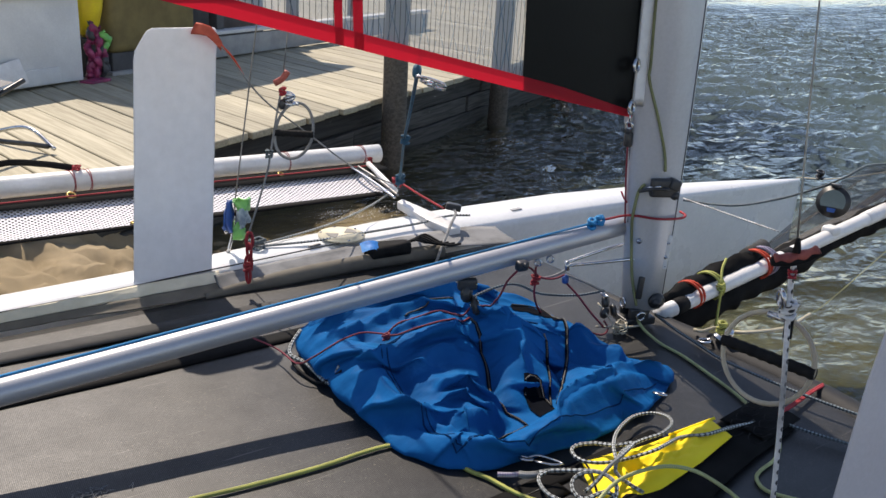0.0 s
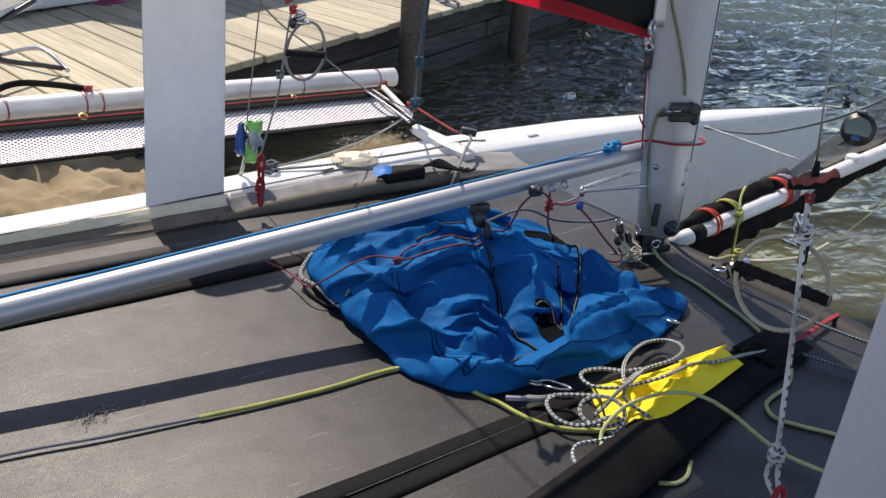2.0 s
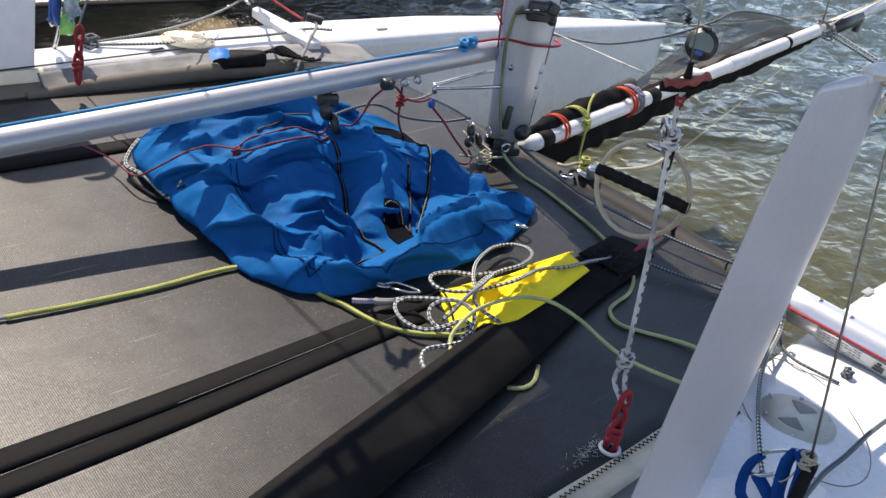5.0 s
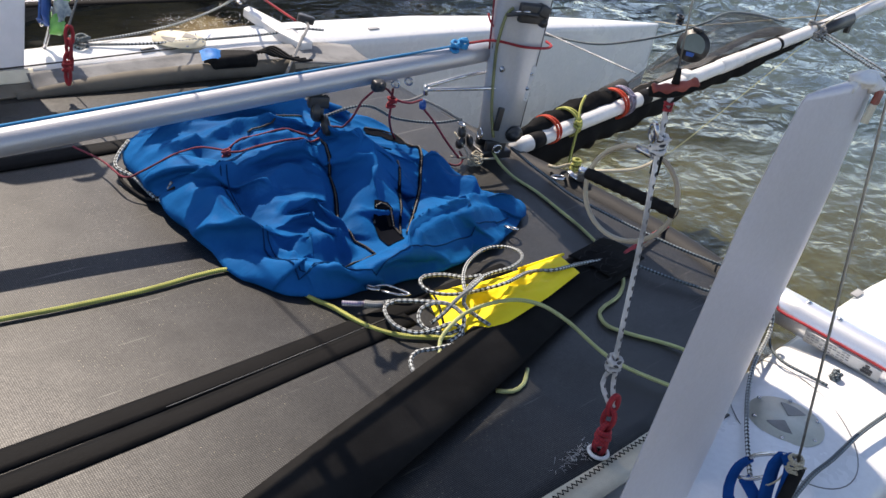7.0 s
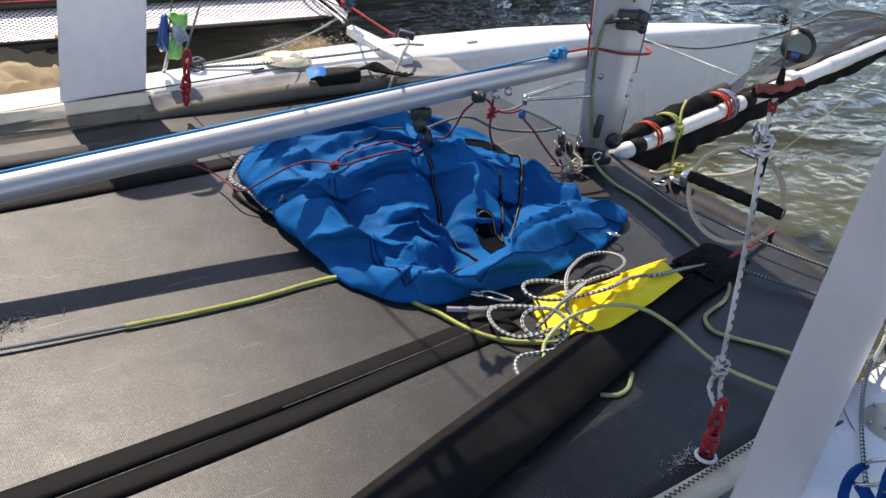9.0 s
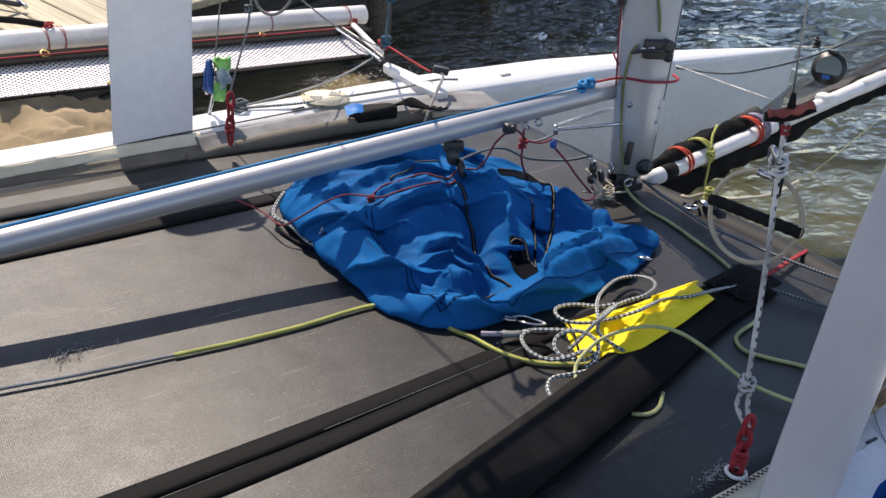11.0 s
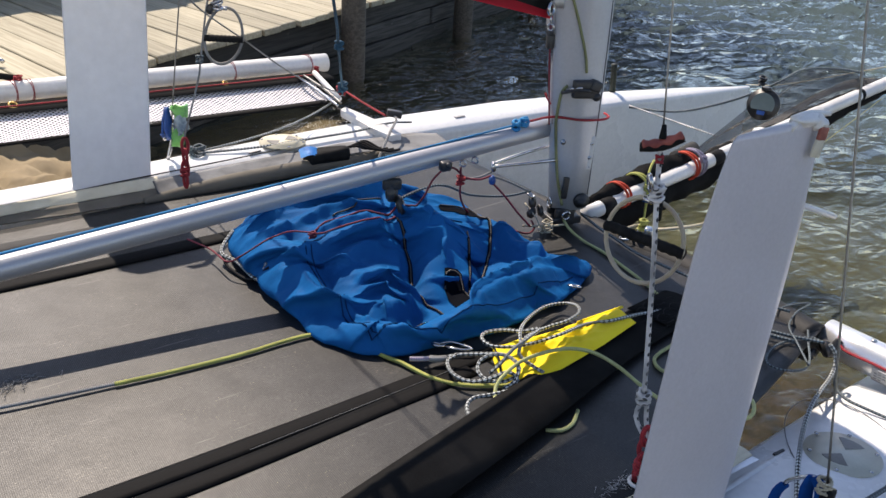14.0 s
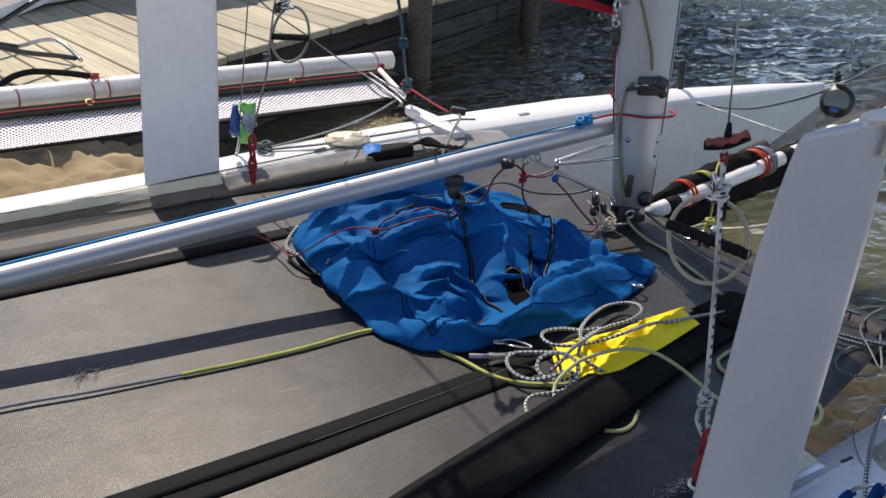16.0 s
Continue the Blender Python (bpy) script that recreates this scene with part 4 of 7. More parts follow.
part("gunwale_cloth", ribbon([(-1.0, 0.80, 0.572), (-0.9, 0.81, 0.573), (-0.52, 0.838, 0.574), (-0.3, 0.842, 0.574), (-0.04, 0.835, 0.573), (0.08, 0.81, 0.566)], [(-1.0, 0.748, 0.545), (-0.9, 0.748, 0.556), (-0.52, 0.74, 0.565), (-0.3, 0.73, 0.565), (-0.1, 0.70, 0.555), (0.08, 0.66, 0.55)]), M["worn_cloth"], boat, "worn grey cloth flap laced to the hull")
part("gunwale_strip", ribbon([(-2.8, 0.742, 0.576), (-1.56, 0.781, 0.580), (-1.23, 0.803, 0.581), (-0.98, 0.812, 0.580)], [(-2.8, 0.738, 0.553), (-1.56, 0.772, 0.556), (-1.23, 0.778, 0.556), (-0.98, 0.782, 0.556)], 0.0), M["nonskid"], boat, "pale beige edge strip below the deck line")
part("gunwale_line", tube([(-2.8, 0.775, 0.572), (-1.58, 0.80, 0.572), (-1.0, 0.83, 0.578), (-0.45, 0.862, 0.585)], 0.0022, 6), M["snuffer"], boat)
# laced outer edge
part("edge_strip", strip([on_tramp(-2.8, -0.985, -0.002), on_tramp(-0.7, -0.982, -0.002), on_tramp(-0.6, -0.975, -0.002)], 0.055, 0.004), M["nonskid"], tramp, "pale edge strip with black lacing")
lace = []
for k in range(130):
    x = -1.35 + 0.0058 * k
    lace.append(on_tramp(x, -0.966 if k % 2 else -0.974, 0.006))
bm = bmesh.new()
sweep(bm, lace, 0.0012, 5)
part("edge_lacing", bm, M["black_rubber"], tramp, "black zigzag lacing")
bm = bmesh.new()
rnd = random.Random(9)
for k in range(90):
    p = on_tramp(rnd.gauss(-0.80, 0.03), rnd.gauss(-0.925, 0.008), 0.001)
    sweep(bm, [p, p + Vector((rnd.uniform(-0.012, 0.012), rnd.uniform(-0.01, 0.01), rnd.uniform(0, 0.002)))], 0.0004, 4)
part("frayed_threads", bm, M["white_rope"], tramp, "frayed white threads at the eyelet")


# ---- trapeze gear of the shaded side ----
def shackle_links(parent, top, bottom, material, n=3, w=0.014):
    top, bottom = Vector(top), Vector(bottom)
    for k in range(n):
        c = top.lerp(bottom, (k + 0.5) / n)
        nrm = Vector((1, 0.25, 0)) if k % 2 else Vector((0.25, 1, 0.1))
        d = (top - bottom).length / n
        x = Vector((0, 0, 1))
        y = nrm.cross(x).normalized()
        pts = [c + x * math.cos(a) * d * 0.72 + y * math.sin(a) * w for a in (2 * math.pi * i / 18 for i in range(18))]
        bm = bmesh.new()
        sweep(bm, pts, 0.0048, 7, closed=True)
        part("cord_loop", bm, material, parent)


EYE_AT, KNOT_AT, GRIP_AT = Vector((-0.769, -0.944, 0.533)), Vector((-0.747, -0.908, 0.688)), Vector((-0.745, -0.855, 1.14))
trap = part("trapeze_line", tube([KNOT_AT, KNOT_AT.lerp(GRIP_AT, 0.5), GRIP_AT + Vector((0.004, 0, -0.06)), GRIP_AT + Vector((0, 0, -0.008))], 0.0043, 8), M["white_rope"], boat, "white rope with black fleck")
part("knot", knot_bm(KNOT_AT, 0.011, 0.0048, 3, 4), M["white_rope"], trap, "white rope knot")
part("rope_leg", tube([KNOT_AT, KNOT_AT + Vector((-0.008, 0.004, -0.04)), EYE_AT + Vector((0.012, 0.012, 0.085))], 0.0042), M["white_rope"], trap)
part("rope_leg", tube([KNOT_AT + Vector((0.006, -0.004, 0)), KNOT_AT + Vector((0.008, -0.006, -0.04)), EYE_AT + Vector((0.016, 0.008, 0.085))], 0.0042), M["white_rope"], trap)
shackle_links(trap, EYE_AT + Vector((0.014, 0.010, 0.105)), EYE_AT + Vector((0.002, 0.002, 0.0)), M["red_cord"], 4, 0.009)
part("knot", knot_bm(EYE_AT + Vector((0.006, 0.004, 0.032)), 0.013, 0.0045, 8, 4), M["red_cord"], trap, "red cord knot")
part("eyelet", ring_bm(EYE_AT + Vector((0, 0, 0.003)), (0, 0, 1), 0.016, 0.0035, 20), M["white_tube"], tramp, "white eyelet ring")
part("shackle", ring_bm(GRIP_AT + Vector((-0.008, 0.004, -0.07)), (0.7, -0.6, 0.2), 0.012, 0.004, 16, 0.017), M["steel"], trap, "steel shackle")
part("knot", knot_bm(GRIP_AT + Vector((0.004, -0.004, -0.085)), 0.013, 0.0042, 11, 4), M["white_rope"], trap)
part("red_lashing", knot_bm(GRIP_AT + Vector((0.0, 0, -0.03)), 0.007, 0.002, 6, 4), M["red_cord"], trap)
part("tail_sleeve", tube([GRIP_AT + Vector((0.012, -0.004, -0.10)), GRIP_AT + Vector((0.012, -0.006, -0.135))], 0.007), M["black_rubber"], trap)
hd = Vector((0.66, -0.62, 0.30)).normalized()
bm = bmesh.new()
sweep(bm, [GRIP_AT + hd * (0.033 * (i / 24 * 2 - 1)) + Vector((0, 0, 0.005 * (abs(i / 24 * 2 - 1) ** 2) - 0.002)) for i in range(25)], lambda t: (0.0078 + 0.0011 * math.cos(t * 6 * math.pi)) * (1 if 0.04 < t < 0.96 else 0.7), 12)
grip = part("grip", bm, M["red_grip"], trap, "worn red T grip with black core")
part("grip_core", tube([GRIP_AT + hd * -0.035 + Vector((0, 0, -0.001)), GRIP_AT + Vector((0, 0, -0.008)), GRIP_AT + hd * 0.034 + Vector((0, 0, -0.001))], 0.0076, 10), M["black_rubber"], trap)
part("wire_boot", tube([GRIP_AT + Vector((0, 0, 0.005)), GRIP_AT + Vector((0.001, 0.002, 0.027))], lambda t: 0.0065 - 0.003 * t, 8), M["black_rubber"], trap)
part("trapeze_wire", tube([GRIP_AT, (-0.44, -0.04, 6.5)], 0.0016, 6), M["wire"], boat, "thin grey steel wire")


def trapeze_ring(parent, centre, along, wide, high, low, tube_mat, bar_mat):
    """A soft ring with a straight grip bar across it."""
    c, a, z = Vector(centre), Vector(along).normalized(), Vector((0, 0, 1))
    pts = []
    for i in range(36):
        t = 2 * math.pi * i / 36
        pts.append(c + a * wide * math.cos(t) + z * (high if math.sin(t) > 0 else low) * math.sin(t) + Vector((0.012 * math.sin(t), 0, 0)))
    bm = bmesh.new()
    sweep(bm, pts, 0.0042, 8, closed=True)
    part("ring_tube", bm, tube_mat, parent, "tan rubber tube ring")
    bm = bmesh.new()
    sweep(bm, [c + a * wide * 1.04 * (2 * i / 40 - 1) for i in range(41)], lambda t: 0.0098 + 0.0007 * math.sin(t * 60), 12)
    part("foam_grip", bm, bar_mat, parent, "ribbed black foam grip bar")
    part("sleeve", tube([c + a * wide * 0.25 + z * high * 0.98, c - a * wide * 0.15 + z * high * 0.99], 0.0058, 8), M["steel"], parent)


trapeze_ring(trap, (-0.70, -0.815, 0.945), (0.10, -0.99, 0.02), 0.078, 0.072, 0.078, M["tan_tube"], M["black_rubber"])

# shroud with its blue straps
def flat_tube(pts, across, width, thick):
    """A flat strap with rounded edges along a line."""
    a, rings = Vector(across).normalized(), []
    c = curve_points(pts, 0.012)
    for i, p in enumerate(c):
        t = (c[min(i + 1, len(c) - 1)] - c[max(i - 1, 0)]).normalized()
        s = (a - t * a.dot(t)).normalized()
        n = t.cross(s)
        rings.append([p + s * (width / 2 * math.cos(k * math.pi / 5)) + n * (thick * math.copysign(abs(math.sin(k * math.pi / 5)) ** 0.5, math.sin(k * math.pi / 5))) for k in range(10)])
    return loft(rings)


CHAIN = Vector((-0.600, -1.190, 0.60))
shroud = part("shroud", tube([CHAIN + Vector((0, 0, 0.02)), (-0.42, -0.04, 6.5)], 0.0022, 6), M["wire"], boat, "thin grey steel wire")
for pts, wide in (([(-0.603, -1.122, 0.579), (-0.603, -1.112, 0.557), (-0.603, -1.109, 0.525), (-0.603, -1.116, 0.490), (-0.603, -1.136, 0.478), (-0.603, -1.160, 0.484), (-0.603, -1.168, 0.500)], 0.017), ([(-0.605, -1.127, 0.543), (-0.605, -1.145, 0.531), (-0.605, -1.163, 0.517), (-0.605, -1.183, 0.498)], 0.019), ([(-0.603, -1.167, 0.626), (-0.603, -1.160, 0.599), (-0.603, -1.164, 0.565), (-0.603, -1.169, 0.532), (-0.603, -1.181, 0.499)], 0.021), ([(-0.607, -1.170, 0.630), (-0.607, -1.183, 0.615), (-0.607, -1.188, 0.587), (-0.607, -1.191, 0.557), (-0.607, -1.199, 0.517)], 0.017)):
    part("blue_strap", flat_tube(pts, (0.70, -0.62, 0.2), wide * 1.15, 0.0045), M["blue_web"], shroud, "royal blue webbing strap")
for pts in ([(-0.603, -1.121, 0.579), (-0.603, -1.127, 0.591), (-0.603, -1.142, 0.606), (-0.603, -1.156, 0.619), (-0.603, -1.170, 0.626)], [(-0.607, -1.120, 0.539), (-0.607, -1.134, 0.547), (-0.607, -1.147, 0.559), (-0.607, -1.156, 0.570)]):
    part("shackle_bar", tube(pts, 0.0036), M["steel"], shroud, "steel bow")
for pts in ([(-0.607, -1.185, 0.624), (-0.607, -1.187, 0.599), (-0.608, -1.188, 0.584), (-0.607, -1.201, 0.571)], [(-0.609, -1.183, 0.616), (-0.609, -1.177, 0.583), (-0.609, -1.167, 0.562), (-0.609, -1.154, 0.558)], [(-0.605, -1.180, 0.621), (-0.605, -1.195, 0.625), (-0.605, -1.206, 0.628)]):
    part("lashing_tail", tube(pts, 0.0016, 5), M["cream_cord"], shroud)
part("lashing", knot_bm((-0.605, -1.187, 0.623), 0.013, 0.002, 15, 7), M["cream_cord"], shroud, "cream cord lashing")
part("toggle", block((0.03, 0.02, 0.085), (-0.606, -1.196, 0.575), 0.005, (0, 14, 12)), M["black_rubber"], shroud)

# hatch and fittings of the shaded hull
M["port_cream"] = surface("cream_hatch_plastic", (0.66, 0.60, 0.44), (0.56, 0.51, 0.38), 0.5, 12, 200, depth=0.0006)
HATCH = Vector((-0.275, -1.067, 0.468))


def hatch(parent, at, r, nrm, label):
    at = Vector(at)
    skin = M["port_cream" if "cream" in label else "port_beige"]
    base = part("hatch", disc(r, 0.006, at, 0.002, nrm, 48), skin, parent, label)
    part("lid", disc(r * 0.80, 0.010, at + Vector(nrm) * 0.001, 0.002, nrm, 48), skin, base)
    for s in (-1, 1):
        bm = bmesh.new()
        pts = [Vector((0, 0.14 * r, 0))] + [Vector((math.sin(a) * 0.66 * r, math.cos(a) * 0.66 * r, 0)) for a in (radians(-32 + 16 * i) for i in range(5))]
        vs = [bm.verts.new(Vector((p.x, p.y * s, 0.0075))) for p in pts]
        f = bm.faces.new(vs)
        ret = bmesh.ops.extrude_face_region(bm, geom=[f])
        for v in (g for g in ret["geom"] if isinstance(g, bmesh.types.BMVert)):
            v.co.z -= 0.004
        bmesh.ops.transform(bm, matrix=Matrix.Translation(at) @ pose(0, 0, 0, 0, 0, -82), verts=bm.verts)
        part("grip_recess", bm, M["pad"], base, smooth=False)
    for i in range(6):
        a = radians(20 + 60 * i)
        part("screw", disc(0.0045, 0.003, at + Vector((math.cos(a) * r * 0.9, math.sin(a) * r * 0.9, 0.005)), 0.0008, nrm, 10), M["steel"], base)
    return base


hatch(hull_b, HATCH, 0.076, (0.0, 0.04, 1), "beige round screw hatch")
bm = bmesh.new()
sweep(bm, ring(HATCH + Vector((0.02, 0, -0.002)), (0.0, 0.03, 1), 0.20, 0.001, 48, 0.118), 0.0012, 5, closed=True)
part("moulded_line", bm, M["grey_rope"], hull_b)
part("ridge", tube([(-0.70, -1.002, 0.452), (-0.588, -0.999, 0.456), (-0.408, -0.994, 0.456), (-0.329, -0.991, 0.446)], lambda t: 0.012 - 0.005 * t, 10), M["gelcoat"], hull_b)
part("slot", block((0.032, 0.006, 0.005), (-0.372, -0.985, 0.4595), 0.001, (0, 0, -4)), M["black_plastic"], hull_b)
part("deck_plate", block((0.11, 0.055, 0.006), (-0.482, -0.962, 0.4535), 0.001, (0, 0, 14)), M["alloy"], hull_b, "dull grey plate at the hull edge")
part("deck_pad", block((0.05, 0.02, 0.004), (0.494, -0.905, 0.4375), 0.001), M["grey_paint"], hull_b)
# ropes lying over that deck
rope("control_rope", [(-0.023, -0.867, 0.544), (-0.012, -0.879, 0.523), (-0.016, -0.888, 0.496), (-0.059, -0.904, 0.486), (-0.129, -0.923, 0.486), (-0.206, -0.947, 0.486), (-0.298, -0.987, 0.486), (-0.385, -1.033, 0.486), (-0.459, -1.077, 0.486), (-0.524, -1.119, 0.486), (-0.575, -1.164, 0.486)], 0.0048, M["fleck_rope"], "black and grey flecked control rope on the white deck")
rope("control_rope", [(0.010, -0.881, 0.470), (-0.055, -0.918, 0.470), (-0.083, -0.962, 0.470), (-0.080, -1.008, 0.470), (-0.072, -1.064, 0.470)], 0.0035, M["dark_fleck_rope"], "thin dark control line knotted on the white deck")
tagged(obj("rope_knot", knot_bm((-0.022, -1.060, 0.473), 0.012, 0.0035, 21, 5), M["dark_fleck_rope"]), "dark knot at the end of a thin line", "knot")
rope("control_rope", [(-0.530, -1.191, 0.491), (-0.475, -1.186, 0.491), (-0.410, -1.182, 0.491), (-0.331, -1.185, 0.491), (-0.211, -1.184, 0.491), (-0.090, -1.191, 0.491), (0.048, -1.202, 0.491)], 0.005, M["dark_fleck_rope"], "dark flecked rope lying over the white deck")
# beam fittings: label with bars, red line
red_line = part("beam_line", tube([(0.060, -0.845, 0.530), (0.044, -0.869, 0.510), (0.0445, -0.95, 0.510), (0.0445, -1.1, 0.510), (0.0445, -1.5, 0.510), (0.05, -1.74, 0.515)], 0.0032, 6), M["red_cord"], front_beam, "red line along the beam")
label = part("label", strip([(0.0485, -0.945, 0.4865), (0.0485, -1.125, 0.4865)], 0.036, 0.0006, across=Vector((-0.30, 0, 0.95))), M["box_white"], front_beam, "pale sticker with rows of small print")
LABEL_UP, LABEL_OUT = Vector((-0.30, 0, 0.95)), Vector((-0.95, 0, -0.30))
for k in range(10):
    y = -0.955 - 0.0105 * k
    for j in range(4):
        if (k * 3 + j * 5) % 7 == 0:
            continue
        c = Vector((0.0475, y, 0.4865)) + LABEL_UP * (0.012 - 0.008 * j) + LABEL_OUT * 0.0012
        part("print_bar", block((0.0016, 0.0075, 0.0016), tuple(c), 0), M["grey_paint"], label, smooth=False)
for j, (w, dy) in enumerate(((0.010, 0.0), (0.022, 0.002), (0.024, 0.0))):
    part("print_mark", block((0.0018, w, 0.006), tuple(Vector((0.0475, -1.095 - dy, 0.4865)) + LABEL_UP * (0.010 - 0.009 * j) + LABEL_OUT * 0.0014), 0, (0, -17, 0)), M["dark_paint"], label, smooth=False)
for y in (-0.914, -0.99):
    part("rivet", disc(0.007, 0.005, (0.088, y, 0.5435), 0.001, (0, 0, 1), 12), M["steel"], front_beam)
# tangle where the beam meets the trampoline
tangle = Vector((0.03, -0.835, 0.50))
part("shroud_block", join(disc(0.022, 0.02, tuple(tangle), 0.004, (0.6, -0.5, 0.3), 20), disc(0.016, 0.018, tuple(tangle + Vector((-0.02, 0.02, -0.02))), 0.004, (0, 1, 0.3), 18), block((0.03, 0.02, 0.05), tuple(tangle + Vector((0.02, -0.01, 0.0))), 0.005, (20, 30, 10))), M["black_plastic"], front_beam, "cluster of small black blocks")
rope("control_rope", [(-0.083, -0.747, 0.54), (-0.06, -0.792, 0.54), (-0.032, -0.832, 0.54), (-0.019, -0.852, 0.54)], 0.0042, M["dark_fleck_rope"], "dark flecked control rope beside the beam")
rope("control_rope", [(-0.01, -0.848, 0.535), (-0.021, -0.811, 0.535), (-0.103, -0.792, 0.535), (-0.176, -0.805, 0.535), (-0.213, -0.838, 0.535), (-0.19, -0.879, 0.535), (-0.136, -0.885, 0.535), (-0.045, -0.827, 0.535), (0.049, -0.759, 0.535), (0.045, -0.708, 0.535), (0.029, -0.671, 0.535)], 0.0026, M["dark_fleck_rope"], "dark flecked control rope in a loose loop beside the beam")
rope("control_rope", [(0.015, -0.694, 0.545), (0.08, -0.705, 0.545), (0.124, -0.724, 0.545), (0.051, -0.732, 0.545), (-0.031, -0.764, 0.545), (-0.086, -0.822, 0.545), (-0.153, -0.893, 0.545)], 0.0022, M["dark_fleck_rope"], "thin dark line tangled beside the beam")

# taped board tops
def lumpy_blob(c, size, seed):
    bm = bmesh.new()
    bmesh.ops.create_icosphere(bm, subdivisions=3, radius=1.0)
    for v in bm.verts:
        n = v.co.copy()
        v.co *= 1 + 0.35 * noise.noise(n * 1.7 + Vector((seed, 0, 0))) + 0.16 * (1 - abs(2 * noise.noise(n * 4 + Vector((0, seed, 0)))))
        v.co = Vector(c) + Vector((v.co.x * size[0], v.co.y * size[1], v.co.z * size[2]))
    return bm


part("rag", join(lumpy_blob((-0.772, -1.10, 1.246), (0.024, 0.013, 0.008), 31), lumpy_blob((-0.752, -1.105, 1.240), (0.013, 0.013, 0.010), 34), tube([(-0.795, -1.10, 1.243), (-0.812, -1.103, 1.240)], 0.006, 8)), M["box_white"], board_b, "white rag tied over the board top")
part("rag_tail", tube([(-0.80, -1.10, 1.246), (-0.76, -1.098, 1.252), (-0.715, -1.10, 1.246)], lambda t: 0.007 - 0.004 * t, 8), M["box_white"], board_b)
part("red_tape", block((0.020, 0.005, 0.018), (-0.752, -1.1165, 1.228), 0.002, (0, 8, 0)), M["dull_tape"], board_b, "dull red tape patch")
part("tape_tail", block((0.020, 0.004, 0.024), (-0.757, -1.1165, 1.208), 0.001, (0, 12, 0)), M["nonskid"], board_b)
part("tape_band", strip([(-0.995, 0.905, 1.275), (-0.955, 0.895, 1.267), (-0.925, 0.893, 1.232), (-0.918, 0.895, 1.217)], lambda t: 0.034 - 0.022 * t, 0.003, across=(0.5, 0, 0.85)), M["tape_orange"], board_a, "orange-red tape over the board top")
rope("tie_line", [(-0.92, 0.895, 1.224), (-0.89, 0.89, 1.185), (-0.8, 0.88, 1.07), (-0.6, 0.98, 0.93), (-0.35, 1.1, 0.76), (-0.1, 1.21, 0.64)], 0.0026, M["grey_rope"], "thin grey tie line from board top to rack", group="tie lines")
rope("tie_line", [(-0.92, 0.895, 1.228), (-0.885, 0.89, 1.188), (-0.855, 0.885, 1.135)], 0.0028, M["orange_cord"], "short orange-red cord on the board top")

# ---- trapeze gear of the sunlit side ----
SH, GR = Vector((-0.935, 0.70, 0.61)), Vector((-0.853, 0.64, 1.17))
far_trap = part("trapeze_line", tube([SH + Vector((0, 0, 0.10)), (-0.894, 0.66, 0.898), (-0.886, 0.65, 0.961), (-0.865, 0.64, 1.104), GR + Vector((0, 0, -0.03))], 0.0029, 8), M["grey_rope"], boat, "grey rope")
shackle_links(far_trap, SH + Vector((0.005, -0.005, 0.11)), SH + Vector((0, 0, -0.03)), M["red_cord"], 4, 0.009)
part("knot", knot_bm(SH + Vector((0, 0, 0.01)), 0.012, 0.0038, 12, 4), M["red_cord"], far_trap, "red cord knot")
part("splice", knot_bm((-0.886, 0.655, 0.963), 0.010, 0.004, 4, 3), M["dark_fleck_rope"], far_trap)
part("grip", tube([GR + Vector((-0.018, 0.012, -0.014)), GR + Vector((0, 0, 0)), GR + Vector((0.012, -0.006, 0.02))], 0.009, 10), M["red_grip"], far_trap, "worn red T grip")
part("red_lashing", knot_bm(GR + Vector((0, 0, -0.035)), 0.010, 0.003, 14, 4), M["red_cord"], far_trap)
part("shackle", knot_bm(GR + Vector((0.02, 0, -0.055)), 0.015, 0.005, 17, 4), M["steel"], far_trap, "steel shackle")
part("block", disc(0.014, 0.014, tuple(GR + Vector((-0.002, 0, -0.07))), 0.003, (1, -1, 0.2), 16), M["black_plastic"], far_trap)
part("trapeze_wire", tube([GR, (-0.46, 0.06, 6.5)], 0.0016, 6), M["wire"], boat, "thin grey steel wire")
trapeze_ring(far_trap, (-0.819, 0.64, 1.017), (0.80, -0.55, 0.0), 0.052, 0.085, 0.07, M["grey_rope"], M["black_rubber"])
CH2 = Vector((-0.88, 0.93, 0.70))
part("shroud", tube([CH2, (-0.44, 0.05, 6.5)], 0.0022, 6), M["wire"], boat, "thin grey steel wire")
part("chainplate", join(tube([(-0.90, 0.93, 0.585), (-0.885, 0.93, 0.64), CH2], 0.006, 8), disc(0.012, 0.012, (-0.905, 0.925, 0.66), 0.003, (1, -1, 0), 14)), M["steel"], hull_a, "steel shroud fitting")
tagged(obj("control_rope", knot_bm((-0.80, 0.93, 0.588), 0.026, 0.005, 41, 6), M["dark_fleck_rope"]), "small coil of dark rope on the white deck", "rope")
M["pouch_clear"] = surface("cloudy_pouch_film", (0.42, 0.50, 0.50), (0.14, 0.20, 0.26), 0.25, 30, 90)
pouch = thing("water_pouch", "crumpled blue and green plastic pouch hung at the shroud", "pouch")
